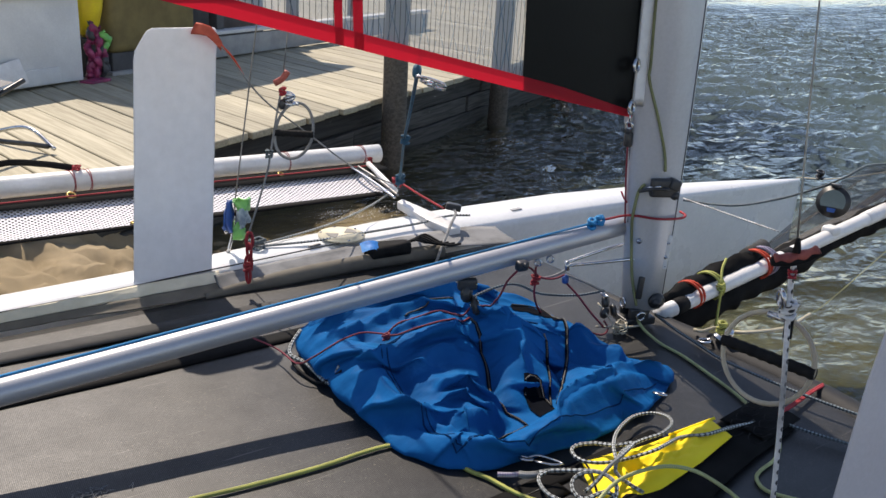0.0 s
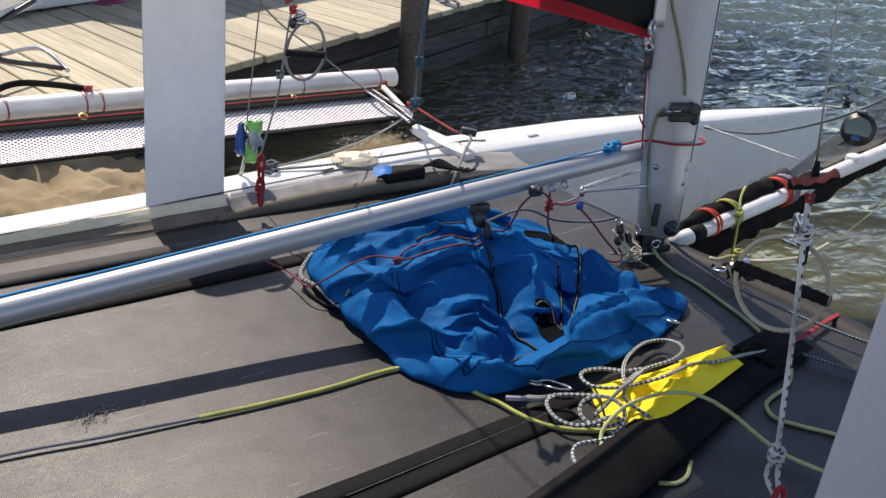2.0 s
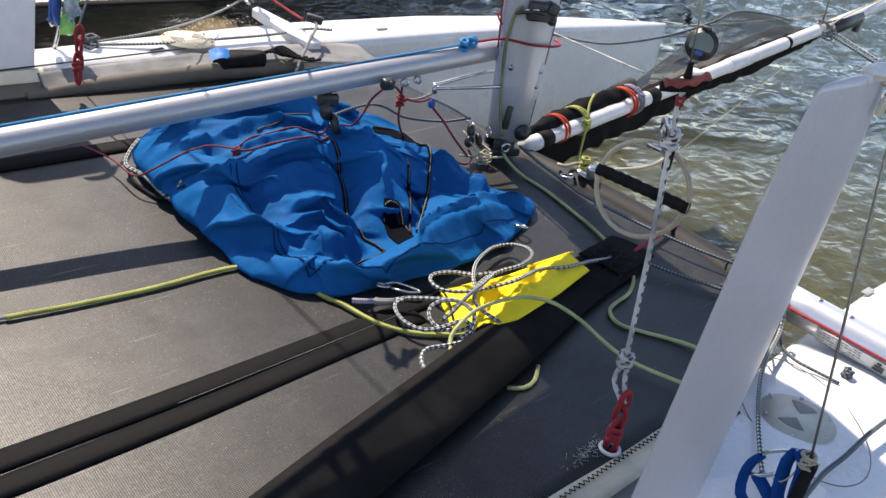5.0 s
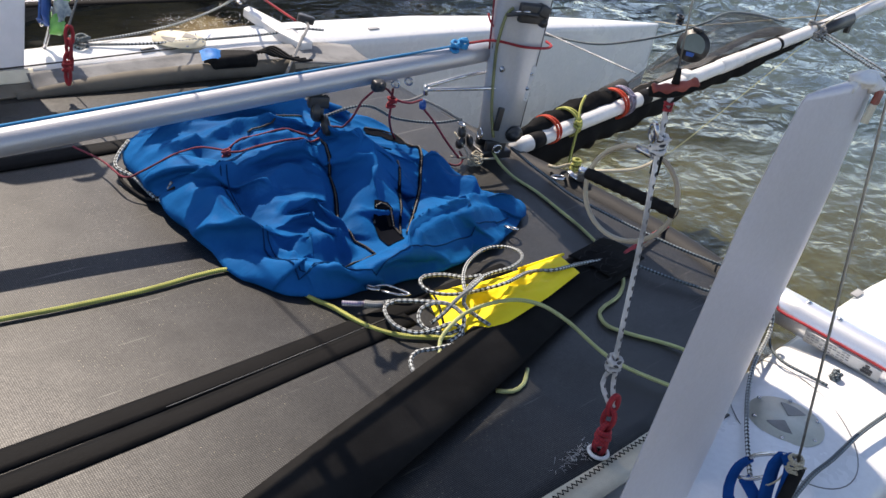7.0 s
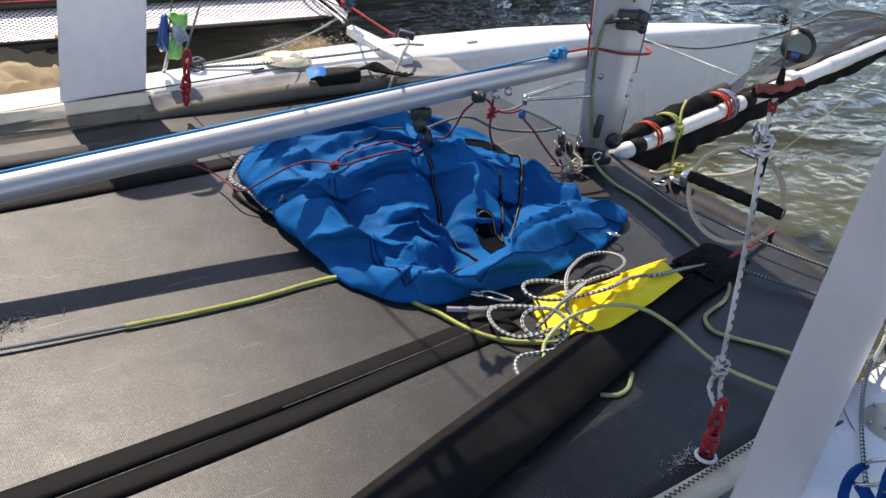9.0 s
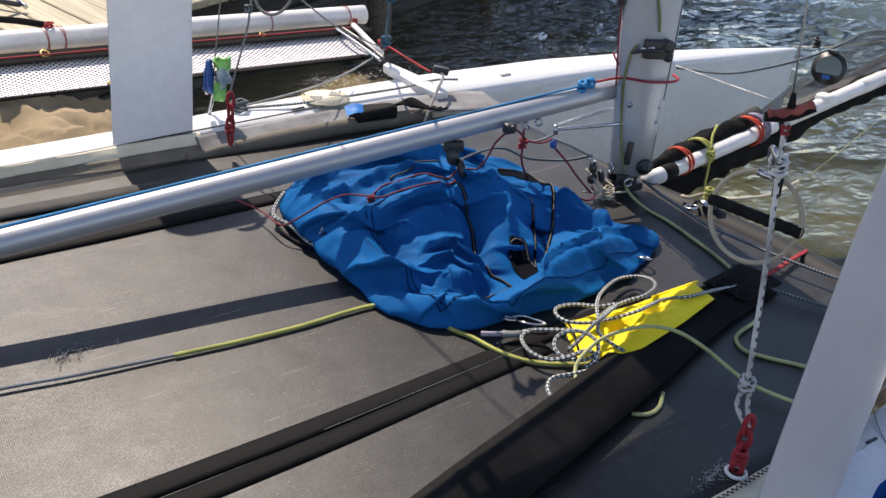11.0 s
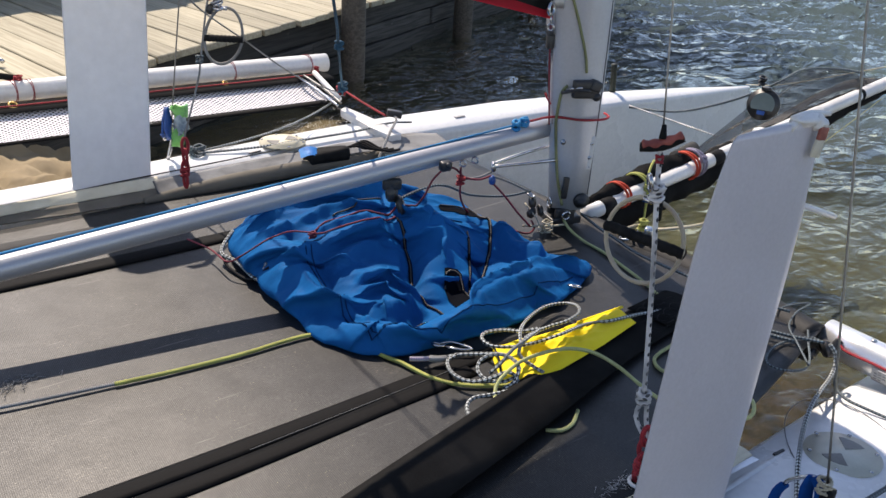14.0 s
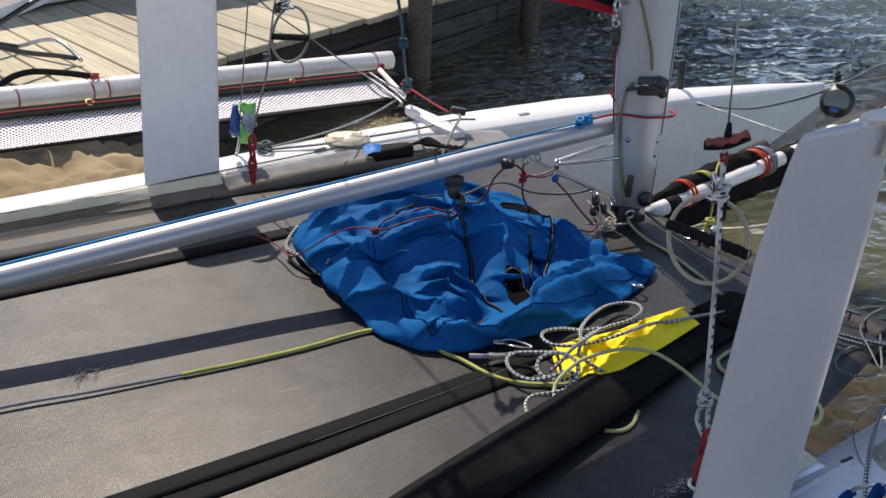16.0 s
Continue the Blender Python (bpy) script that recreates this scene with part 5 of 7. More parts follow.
for nm, ctr, sz, mt, tw in (("blue_side", (-0.90, 0.915, 0.705), (0.028, 0.02, 0.095), "blue_plastic", 12), ("green_top", (-0.86, 0.915, 0.742), (0.05, 0.03, 0.034), "green_plastic", -8), ("clear_side", (-0.862, 0.905, 0.70), (0.036, 0.026, 0.062), "pouch_clear", 5), ("green_foot", (-0.87, 0.905, 0.662), (0.03, 0.03, 0.05), "green_plastic", 20)):
    bm = block(sz, (0, 0, 0), 0.012, (0, tw, tw * 2), 3)
    bmesh.ops.subdivide_edges(bm, edges=bm.edges[:], cuts=2)
    for v in bm.verts:
        v.co += 0.017 * noise.noise_vector(v.co * 48 + Vector((tw, 0, 0)))
    bmesh.ops.translate(bm, vec=ctr, verts=bm.verts)
    part(nm, bm, M[mt], pouch)

# sunlit deck: hatch, ropes, gear on the cloth flap
hatch(hull_a, (-0.499, 0.922, 0.585), 0.080, (0, 0, 1), "cream round screw hatch")
part("slot", block((0.045, 0.008, 0.004), (-0.62, 0.885, 0.578), 0.001, (0, 0, 8)), M["black_plastic"], hull_a)
for x, y in ((0.28, 0.93), (1.0, 0.95)):
    part("deck_pad", block((0.05, 0.02, 0.004), (x, y, interp(HULL_A, x)[2] + 0.015), 0.001, (0, 0, 3)), M["grey_paint"], hull_a)
rope("control_rope", [(-0.80, 0.925, 0.59), (-0.6, 0.90, 0.588), (-0.4, 0.90, 0.588), (-0.2, 0.905, 0.588), (-0.07, 0.90, 0.60), (0.0, 0.86, 0.605)], 0.0045, M["fleck_rope"], "black and white flecked rope lying along the sunlit deck")
rope("control_rope", [(-0.80, 0.94, 0.590), (-0.6, 1.0, 0.585), (-0.42, 1.06, 0.588), (-0.25, 1.13, 0.603), (-0.09, 1.20, 0.635)], 0.0038, M["fleck_rope"], "black and white flecked rope from deck to rack corner")
gear = thing("gear_bundle", "black neoprene bundle with a shiny blue wrapper on the cloth flap", "gear bag")
bm = block((0.15, 0.06, 0.04), (-0.43, 0.735, 0.584), 0.018, (0, 0, -6), 3)
bmesh.ops.subdivide_edges(bm, edges=bm.edges[:], cuts=2)
for v in bm.verts:
    v.co += 0.012 * noise.noise_vector(v.co * 22)
part("neoprene", bm, M["black_rubber"], gear)
bm = sheet([0.0125 * i for i in range(9)], [0.0125 * k for k in range(6)], lambda x, y: 0.020 * math.sin(x * 30) + 0.004 * noise.noise(Vector((x * 40, y * 40, 2))))
bmesh.ops.transform(bm, matrix=pose(-0.53, 0.732, 0.588, 22, 6, -14) @ Matrix.Diagonal((0.72, 0.72, 0.8, 1)), verts=bm.verts)
part("wrapper", bm, M["blue_film"], gear, "shiny blue wrapper")
for k in range(5):
    rope("shock_cord", [(-0.37 + 0.012 * k, 0.745, 0.592), (-0.33 + 0.015 * k, 0.725 + 0.008 * k, 0.603), (-0.29 + 0.012 * k, 0.72 - 0.012 * k, 0.588), (-0.24 + 0.015 * k, 0.735 - 0.015 * k, 0.582)], 0.004, M["black_rubber"], "black shock cord beside the gear bundle", "cord", "shock cords")
rope("tie_line", [(-0.08, 0.88, 0.64), (-0.09, 0.83, 0.635), (-0.16, 0.765, 0.615), (-0.24, 0.70, 0.57), (-0.29, 0.66, 0.535)], 0.005, M["grey_rope"], "grey line tied down to the rolled edge")

# rack arm: a flat white moulding between deck and rack
def slab_bm(pts, thick):
    bm = bmesh.new()
    f = bm.faces.new([bm.verts.new(p) for p in pts])
    ret = bmesh.ops.extrude_face_region(bm, geom=[f])
    bmesh.ops.translate(bm, vec=(0, 0, -thick), verts=[g for g in ret["geom"] if isinstance(g, bmesh.types.BMVert)])
    bmesh.ops.bevel(bm, geom=bm.edges[:], offset=0.005, segments=2, affect="EDGES", profile=0.6)
    return bm


part("rack_arm", slab_bm([(-0.168, 1.090, 0.616), (-0.136, 1.104, 0.618), (-0.092, 0.915, 0.602), (-0.085, 0.80, 0.590), (-0.132, 0.80, 0.588), (-0.156, 0.91, 0.596)], 0.030), M["white_tube"], boat, "white moulded rack arm")

# rack: net, black borders, red lashings, eyelets
part("net_border", strip([(-2.7, 1.575, 0.643), (-1.3, 1.52, 0.643), (0.0, 1.475, 0.643)], 0.13, 0.003), M["webbing"], rack_tube, "black cloth border")
part("net_border", strip([(-2.7, 1.315, 0.588), (-1.4, 1.285, 0.595), (-0.15, 1.235, 0.605)], 0.045, 0.006), M["tape"], rack_tube, "black cloth border")
part("red_line", tube([(-2.7, 1.555, 0.651), (-1.3, 1.505, 0.651), (-0.7, 1.485, 0.651), (-0.05, 1.465, 0.651)], 0.003, 6), M["red_cord"], rack_tube)
part("eyelet", ring_bm((-1.215, 1.512, 0.651), (0.1, -0.5, 0.85), 0.013, 0.005, 18), M["brass"], rack_tube, "brass eyelet")
part("eyelet", ring_bm((-1.08, 1.275, 0.606), (0, 0, 1), 0.010, 0.004, 16), M["brass"], rack_tube)
part("eyelet", ring_bm((-0.45, 1.485, 0.651), (0.1, -0.5, 0.85), 0.010, 0.004, 16), M["brass"], rack_tube)
for x in (-1.44, -1.19, -1.135, -0.38, -0.04):
    y = 1.585 + 0.041 * (0.085 - x)
    bm = bmesh.new()
    for j in range(2):
        sweep(bm, ring((x + 0.012 * j, y, 0.665), (1, 0.3 - 0.25 * j, 0), 0.0395, 0.002, 20), 0.0014, 5, closed=True)
    part("red_lashing", bm, M["red_cord"], rack_tube)
part("knot", knot_bm((-1.16, 1.64, 0.705), 0.014, 0.003, 51, 4), M["red_cord"], rack_tube)
part("knot", knot_bm((-0.09, 1.215, 0.645), 0.018, 0.004, 52, 6), M["red_cord"], rack_tube, "red cord knot")
part("knot", knot_bm((-0.03, 1.515, 0.66), 0.012, 0.002, 53, 5), M["red_cord"], rack_tube)
part("red_line", tube([(-0.09, 1.215, 0.655), (-0.09, 1.05, 0.64), (-0.09, 0.90, 0.63)], 0.004, 6), M["red_cord"], rack_tube)
part("rod", tube([(-0.068, 1.464, 0.66), (-0.135, 1.154, 0.635)], 0.011, 10), M["white_tube"], rack_tube)
part("rod", tube([(-0.154, 1.453, 0.655), (-0.166, 1.267, 0.645), (-0.182, 1.088, 0.632)], 0.006, 8), M["steel"], rack_tube)
part("rod", tube([(-0.12, 1.458, 0.655), (-0.133, 1.271, 0.645), (-0.154, 1.108, 0.632)], 0.005, 8), M["wire"], rack_tube)
part("arm_block", block((0.055, 0.03, 0.025), (-0.075, 0.865, 0.645), 0.006, (0, 10, -30)), M["black_plastic"], rack_tube, "black cleat block")
rope("rack_strap", [(-1.55, 1.72, 0.62), (-1.45, 1.77, 0.69), (-1.36, 1.78, 0.715), (-1.25, 1.74, 0.71), (-1.16, 1.66, 0.705)], 0.012, M["webbing"], "black strap draped over the white rack tube", "strap")
rope("mainsheet", [(-0.816, 0.06, 1.284), (-0.79, 0.1, 1.246), (-0.535, 0.5, 1.059), (-0.411, 0.7, 0.949), (-0.123, 1.15, 0.664), (-0.09, 1.215, 0.65)], 0.0045, M["teal_rope"], "dark teal rope from the sail foot down to the rack corner")
tagged(obj("rope_knot", knot_bm((-0.421, 0.68, 0.959), 0.014, 0.0045, 61, 4), M["teal_rope"]), "small dark teal knot halfway down the rope", "knot")
tagged(obj("rope_knot", knot_bm((-0.152, 1.1, 0.695), 0.018, 0.0045, 62, 5), M["teal_rope"]), "dark teal knot at the foot of the rope", "knot")
part("clew_block", disc(0.016, 0.014, (-0.816, 0.06, 1.276), 0.003, (0.6, -0.7, 0), 18), M["teal_rope"], sail, "blue block")
part("clew_hook", join(tube([(-0.836, 0.03, 1.271), (-0.803, 0.03, 1.264), (-0.764, 0.03, 1.25), (-0.759, 0.03, 1.24), (-0.787, 0.03, 1.245), (-0.825, 0.03, 1.262)], 0.004, 8), block((0.05, 0.012, 0.014), (-0.795, 0.03, 1.251), 0.004, (0, 15, 38))), M["steel"], sail, "steel snap hook")


# foam where wavelets break beside the hull
bm = bmesh.new()
rnd = random.Random(77)
FOAM_LINE = [Vector(p) for p in [(0.421, 2.658, 0.02), (0.767, 2.621, 0.02)]]
for k in range(260):
    r = rnd.uniform(0.0010, 0.0030) * (1.7 if k % 12 == 0 else 1)
    c = FOAM_LINE[0].lerp(FOAM_LINE[1], rnd.random()) + Vector((rnd.gauss(0, 0.11), 0.06 * math.sin(k * 0.9) + rnd.gauss(0, 0.025) + 0.05 * rnd.choice((-1, 0, 1)), rnd.uniform(-0.002, 0.006)))
    top = bm.verts.new(c + Vector((0, 0, 0.4 * r)))
    rim = [bm.verts.new(c + Vector((r * math.cos(a), r * math.sin(a), -0.3 * r))) for a in (radians(72 * j) for j in range(5))]
    for j in range(5):
        bm.faces.new((top, rim[j], rim[(j + 1) % 5]))
tagged(obj("foam", bm, M["box_white"]), "flecks of white foam on the shallow water", "foam", kind="stuff")


# ---- boom fittings ----
part("boom_line", tube([on_boom(-0.20, -0.008, 0.034), on_boom(-0.5, 0.004, 0.0295), on_boom(-1.2, 0.008, 0.0288), on_boom(-2.5, 0.010, 0.0285)], 0.0032, 7), M["blue_rope"], boom, "bright blue line along the boom")
part("knot", join(knot_bm(on_boom(-0.195, -0.008, 0.036), 0.012, 0.0045, 71, 4), knot_bm(on_boom(-0.225, -0.010, 0.034), 0.012, 0.0045, 72, 4)), M["blue_rope"], boom, "bright blue lashing knot")
part("red_lashing", tube([on_boom(-0.18, -0.01, 0.036), (-0.12, 0.015, 0.866), (-0.07, -0.045, 0.866), (0.0, -0.062, 0.863), (0.042, -0.048, 0.862), (0.052, -0.02, 0.864)], 0.0036, 8), M["red_cord"], boom, "red cord round the mast")
part("red_tail", join(knot_bm((-0.10, 0.015, 0.885), 0.012, 0.003, 73, 4), tube([(-0.10, 0.015, 0.885), (-0.125, 0.03, 0.905), (-0.135, 0.04, 0.93)], 0.0028, 6)), M["red_cord"], boom)
part("boom_end", disc(0.0285, 0.012, tuple(BOOM[0]), 0.003, tuple((BOOM[1] - BOOM[0]).normalized()), 24), M["black_plastic"], boom, "black boom end cap")
part("boom_eye", join(ring_bm(BOOM[0] + Vector((0.015, -0.01, 0.005)), (1, 0.6, 0), 0.012, 0.004, 14), ring_bm(BOOM[0] + Vector((0.03, -0.012, -0.008)), (0, 1, 0.3), 0.010, 0.004, 14)), M["steel"], boom, "steel gooseneck eye")
CL = Vector((-0.482, 0.03, 0.776))
part("cleat", join(block((0.032, 0.022, 0.026), tuple(CL), 0.006, (10, 0, -5)), disc(0.007, 0.012, tuple(CL + Vector((0, -0.012, 0.004))), 0.002, (0, 1, 0.2), 12)), M["black_plastic"], boom, "small black cleat under the boom")
for k, x in enumerate((-0.40, -0.36)):
    part("eye", ring_bm(on_boom(x, -0.012, -0.036), (1, 0.5, 0), 0.009, 0.003, 14), M["steel"], boom)
PU = Vector((-0.62, 0.075, 0.70))
pulley = part("sheet_block", join(disc(0.026, 0.02, tuple(PU + Vector((0, 0, 0.012))), 0.005, (0.55, -0.8, 0.1), 22), disc(0.026, 0.02, tuple(PU + Vector((0.022, -0.01, -0.024))), 0.005, (0.8, -0.5, 0.3), 22), block((0.05, 0.022, 0.03), tuple(PU + Vector((0, 0, 0.035))), 0.006, (0, 0, -20))), M["black_plastic"], boom, "black ratchet block under the boom")
part("cheek", disc(0.012, 0.024, tuple(PU + Vector((0.022, -0.01, -0.024))), 0.002, (0.8, -0.5, 0.3), 16), M["steel"], pulley)

# lines between boom, mast foot and bag
rope("trim_line", [CL + Vector((0.012, 0, -0.005)), (-0.42, 0.06, 0.746), (-0.387, 0.06, 0.717), (-0.327, 0.07, 0.697), (-0.276, 0.08, 0.696)], 0.003, M["maroon_cord"], "thin maroon cord under the boom", group="maroon cords")
rope("trim_line", [(-0.405, 0.06, 0.749), (-0.402, 0.06, 0.709), (-0.399, 0.06, 0.661), (-0.354, 0.076, 0.6), (-0.32, 0.046, 0.575), (-0.254, 0.024, 0.55), (-0.209, -0.021, 0.54), (-0.161, 0, 0.54), (-0.149, 0.028, 0.55)], 0.003, M["maroon_cord"], "thin maroon cord looped over bag and trampoline", group="maroon cords")
tagged(obj("rope_knot", knot_bm((-0.402, 0.06, 0.712), 0.012, 0.0028, 82, 5), M["red_cord"]), "small red cord knot under the boom", "knot")
SHV = Vector((-0.262, 0.088, 0.69))
tagged(obj("small_block", join(disc(0.014, 0.016, tuple(SHV + Vector((0, 0, -0.012))), 0.003, (0.6, -0.8, 0.1), 18)), M["blue_plastic"]), "small blue and steel sheave block on the spanner", "block")
rope("trim_line", [SHV + Vector((0, 0, -0.02)), (-0.234, 0.06, 0.633), (-0.208, 0.03, 0.589), (-0.174, 0.003, 0.545)], 0.0032, M["maroon_cord"], "thin maroon cord from block to mast foot", group="maroon cords")
rope("trim_line", [(-0.264, 0.09, 0.704), (-0.309, 0.09, 0.695), (-0.363, 0.09, 0.698)], 0.0035, M["grey_rope"], "grey cord between the boom and the spanner")
rope("trim_line", [SHV, (-0.21, 0.07, 0.668), (-0.159, 0.04, 0.64)], 0.0035, M["grey_rope"], "grey cord from the spanner to the mast foot")
rope("trim_line", [(-0.62, 0.20, 0.60), (-0.419, 0.16, 0.665), (-0.288, 0.15, 0.616), (-0.194, 0.1, 0.612), (-0.152, 0.04, 0.64)], 0.004, M["dark_fleck_rope"], "dark flecked cord to the mast foot")
# rotation spanner
RG = Vector((-0.262, 0.088, 0.719))
spanner = part("spanner", join(tube([RG, (-0.14, 0.02, 0.735), (0.01, -0.025, 0.742)], 0.0055, 8), tube([RG + Vector((0, 0.008, 0.004)), (-0.16, 0.07, 0.75), (-0.04, 0.055, 0.765)], 0.005, 8)), M["steel"], mast, "steel mast spanner rods")
part("spanner_eye", join(ring_bm(RG, (0.6, -0.8, 0), 0.010, 0.005, 16), disc(0.007, 0.03, tuple(RG), 0.002, (0, 0.2, 1), 12)), M["steel"], mast)


# ---- mast fittings ----
def mast_face(z, u):
    """A point on the mast's face towards the trampoline's shaded side; u from -1 aft to 1 ahead."""
    c = interp([(0.585, 0.118, 0.07), (0.75, 0.135, 0.08), (0.95, 0.155, 0.085), (1.15, 0.168, 0.088), (1.45, 0.178, 0.09), (3.0, 0.18, 0.09)], z)
    w = (1 - u * u) ** 0.375 * (1 - 0.45 * max(0, -u))
    return mast_axis(z) + MASTDIR * (u * c[0] / 2) - MASTSIDE * (w * c[1] / 2)


cleat = part("cam_cleat", join(block((0.075, 0.022, 0.05), tuple(mast_face(0.955, 0.1) - MASTSIDE * 0.008), 0.006, (0, 0, -25)), block((0.03, 0.03, 0.03), tuple(mast_face(0.965, 0.45) - MASTSIDE * 0.014), 0.006, (0, 20, -25)),
             disc(0.012, 0.02, tuple(mast_face(0.935, 0.5) - MASTSIDE * 0.016), 0.003, tuple(MASTSIDE), 16), tube([mast_face(0.94, -0.7) - MASTSIDE * 0.01, mast_face(0.955, -0.3) - MASTSIDE * 0.026, mast_face(0.955, 0.2) - MASTSIDE * 0.028], 0.005, 8)), M["black_plastic"], mast, "black cam cleat with fairlead")
part("cleat_spring", tube([mast_face(0.955, -0.5) - MASTSIDE * 0.02, mast_face(0.963, -0.1) - MASTSIDE * 0.026], 0.003, 6), M["steel"], cleat)
def on_mast(rows, off=0.005):
    return [mast_face(z, u) - MASTSIDE * off for z, u in rows]


part("mast_line", tube(on_mast([(0.60, -0.45), (0.69, -0.72), (0.83, -0.84), (0.88, -0.81), (0.94, -0.69), (0.96, -0.51)]), 0.0042, 7), M["olive_rope"], mast, "pale lime line up the mast")
part("mast_line", tube(on_mast([(1.0, 0.1), (1.05, 0.0), (1.14, -0.30), (1.24, -0.66), (1.28, -0.66), (1.44, -0.67), (1.52, -0.60), (2.2, -0.58), (3.0, -0.58)]), 0.0038, 7), M["olive_rope"], mast, "pale lime line up the mast")
bm = bmesh.new()
sweep(bm, [mast_axis(z) - MASTDIR * (interp([(0.585, 0.118), (0.95, 0.155), (1.15, 0.168), (1.45, 0.178), (8.5, 0.15)], z)[0] / 2 + 0.006) for z in (1.12, 1.3, 1.6, 3.0, 6.0, 8.4)], 0.012, 10)
part("sail_track", bm, M["alloy"], mast, "alloy luff track")
part("front_seam", tube([mast_face(z, 0.86) for z in (0.6, 0.8, 1.0, 1.2, 1.6, 3.0)], 0.0016, 5), M["dark_paint"], mast)
for z, u in ((0.795, -0.52), (0.748, 0.68), (0.72, 0.70), (0.79, 0.72)):
    part("bolt", join(disc(0.0085, 0.006, tuple(mast_face(z, u)), 0.0015, tuple(MASTSIDE), 14), disc(0.004, 0.012, tuple(mast_face(z, u)), 0.001, tuple(MASTSIDE), 6)), M["steel"], mast)
part("bracket", block((0.016, 0.006, 0.10), tuple(mast_face(0.762, 0.70) - MASTSIDE * 0.001), 0.002, (0, 3, -50)), M["white_tube"], mast, "steel spanner bracket")
part("fairlead", block((0.018, 0.01, 0.068), tuple(mast_face(0.655, -0.35) - MASTSIDE * 0.003), 0.004, (0, 3, -25)), M["black_plastic"], mast, "black slot fairlead")
part("foot_ball", join(disc(0.024, 0.028, tuple(mast_face(0.616, 0.48) - MASTSIDE * 0.007), 0.009, tuple(MASTSIDE + Vector((0, 0, 0.3))), 20), disc(0.013, 0.036, tuple(mast_face(0.615, 0.45) - MASTSIDE * 0.008), 0.004, tuple(MASTSIDE), 16)), M["black_plastic"], mast, "black mast foot block")
foot = part("mast_step", join(block((0.10, 0.07, 0.022), (-0.05, 0.005, 0.549), 0.004, (0, 0, -15)), block((0.06, 0.016, 0.04), (-0.06, -0.018, 0.568), 0.004, (0, 0, -20)), block((0.06, 0.016, 0.04), (-0.05, 0.026, 0.568), 0.004, (0, 0, -20)), disc(0.026, 0.03, (-0.03, 0.0, 0.578), 0.006, (0, 0, 1), 20)), M["black_plastic"], mast, "black mast step")
part("step_blocks", join(disc(0.019, 0.016, (-0.135, 0.045, 0.60), 0.004, (0.5, -0.8, 0.2), 18), disc(0.019, 0.016, (-0.115, 0.03, 0.575), 0.004, (0.8, -0.5, 0.2), 18), disc(0.017, 0.016, (-0.15, 0.03, 0.575), 0.004, (0.2, -1, 0), 18)), M["black_plastic"], mast, "small black blocks")
for c, nr, rr in (((-0.09, 0.02, 0.60), (1, -0.4, 0), 0.014), ((-0.075, -0.04, 0.575), (0.3, 1, 0.1), 0.012), ((-0.14, 0.05, 0.622), (0.4, -0.3, 1), 0.012)):
    part("shackle", ring_bm(c, nr, rr, 0.0035, 16), M["steel"], mast, "steel shackle")
part("step_rag", join(knot_bm((-0.13, -0.02, 0.545), 0.018, 0.0022, 92, 6), tube([(-0.19, 0.02, 0.545), (-0.13, -0.03, 0.55), (-0.08, -0.05, 0.552)], 0.003, 6), tube([(-0.16, 0.05, 0.60), (-0.15, 0.0, 0.56), (-0.17, -0.03, 0.545)], 0.0025, 6)), M["cream_cord"], mast, "cream cord tangle at the mast step")
# tack gear and downhaul beside the luff
for k in range(3):
    part("downhaul", tube([(-0.153, 0.03, 1.141)] + [Vector((-0.138 + 0.013 * k, 0.03, 0.994)), Vector((-0.126 + 0.013 * k, 0.02, 0.843))], 0.0026, 6), M["maroon_cord" if k != 1 else "dark_fleck_rope"], sail, "thin dark cord")
part("tack_block", join(block((0.022, 0.016, 0.04), (-0.146, 0.03, 1.077), 0.005), disc(0.011, 0.018, (-0.15, 0.03, 1.1), 0.003, (0.6, -0.8, 0), 14)), M["black_plastic"], sail, "small black tack block")
part("tack_shackle", join(ring_bm((-0.162, 0.02, 1.14), (0.6, -0.7, 0.1), 0.011, 0.0035, 14), ring_bm((-0.16, 0.02, 1.118), (0.9, 0.3, 0.1), 0.009, 0.0035, 14)), M["steel"], sail)
for px in ((-0.191, -0.004, 1.278), (-0.189, -0.004, 1.172)):
    part("grommet", ring_bm(px, (0.35, -0.93, 0.1), 0.0150, 0.0058, 20), M["steel"], sail, "polished steel grommet")
part("luff_tape", strip([sail_pt(-0.152, z) + Vector((0, -0.012, 0)) for z in (1.17, 1.3, 1.6, 2.2, 3.0)], 0.034, 0.002, across=(0.97, -0.22, 0)), M["white_tube"], sail, "white luff tape")

# red patch strips and creases of the sail
for x0, w in ((-1.015, 0.022), (-1.06, 0.018)):
    part("red_strip", sail_panel(x0, x0 - w, lambda x: sail_foot_z(x), lambda x: 1.55, 1, 6, 0.003), M["sail_red"], sail)

# ---- bowsprit gear ----
for x, w in ((0.135, 0.05), (1.53, 0.02), (0.66, 0.05)):
    part("band", tube([on_pole(x - w / 2), on_pole(x + w / 2)], 0.0252, 20), M["black_rubber"], pole, "black band")
part("collar", tube([on_pole(1.12), on_pole(1.26)], 0.0265, 20), M["white_tube"], pole)


def lumpy(a, b, r, n=26, seed=0, squash=1.0):
    bm = bmesh.new()
    a, b = Vector(a), Vector(b)
    sweep(bm, [a.lerp(b, i / n) for i in range(n + 1)], lambda t: r * (0.35 + 0.65 * min(1, 5 * t, 5 * (1 - t)) ** 0.5), 16)
    for v in bm.verts:
        v.co += squash * 0.35 * r * noise.noise_vector(v.co * 16 + Vector((seed, 0, 0)))
        v.co += (squash - 1) * 0.5 * r * noise.noise_vector(v.co * 40 + Vector((seed, 3, 0)))
    return bm


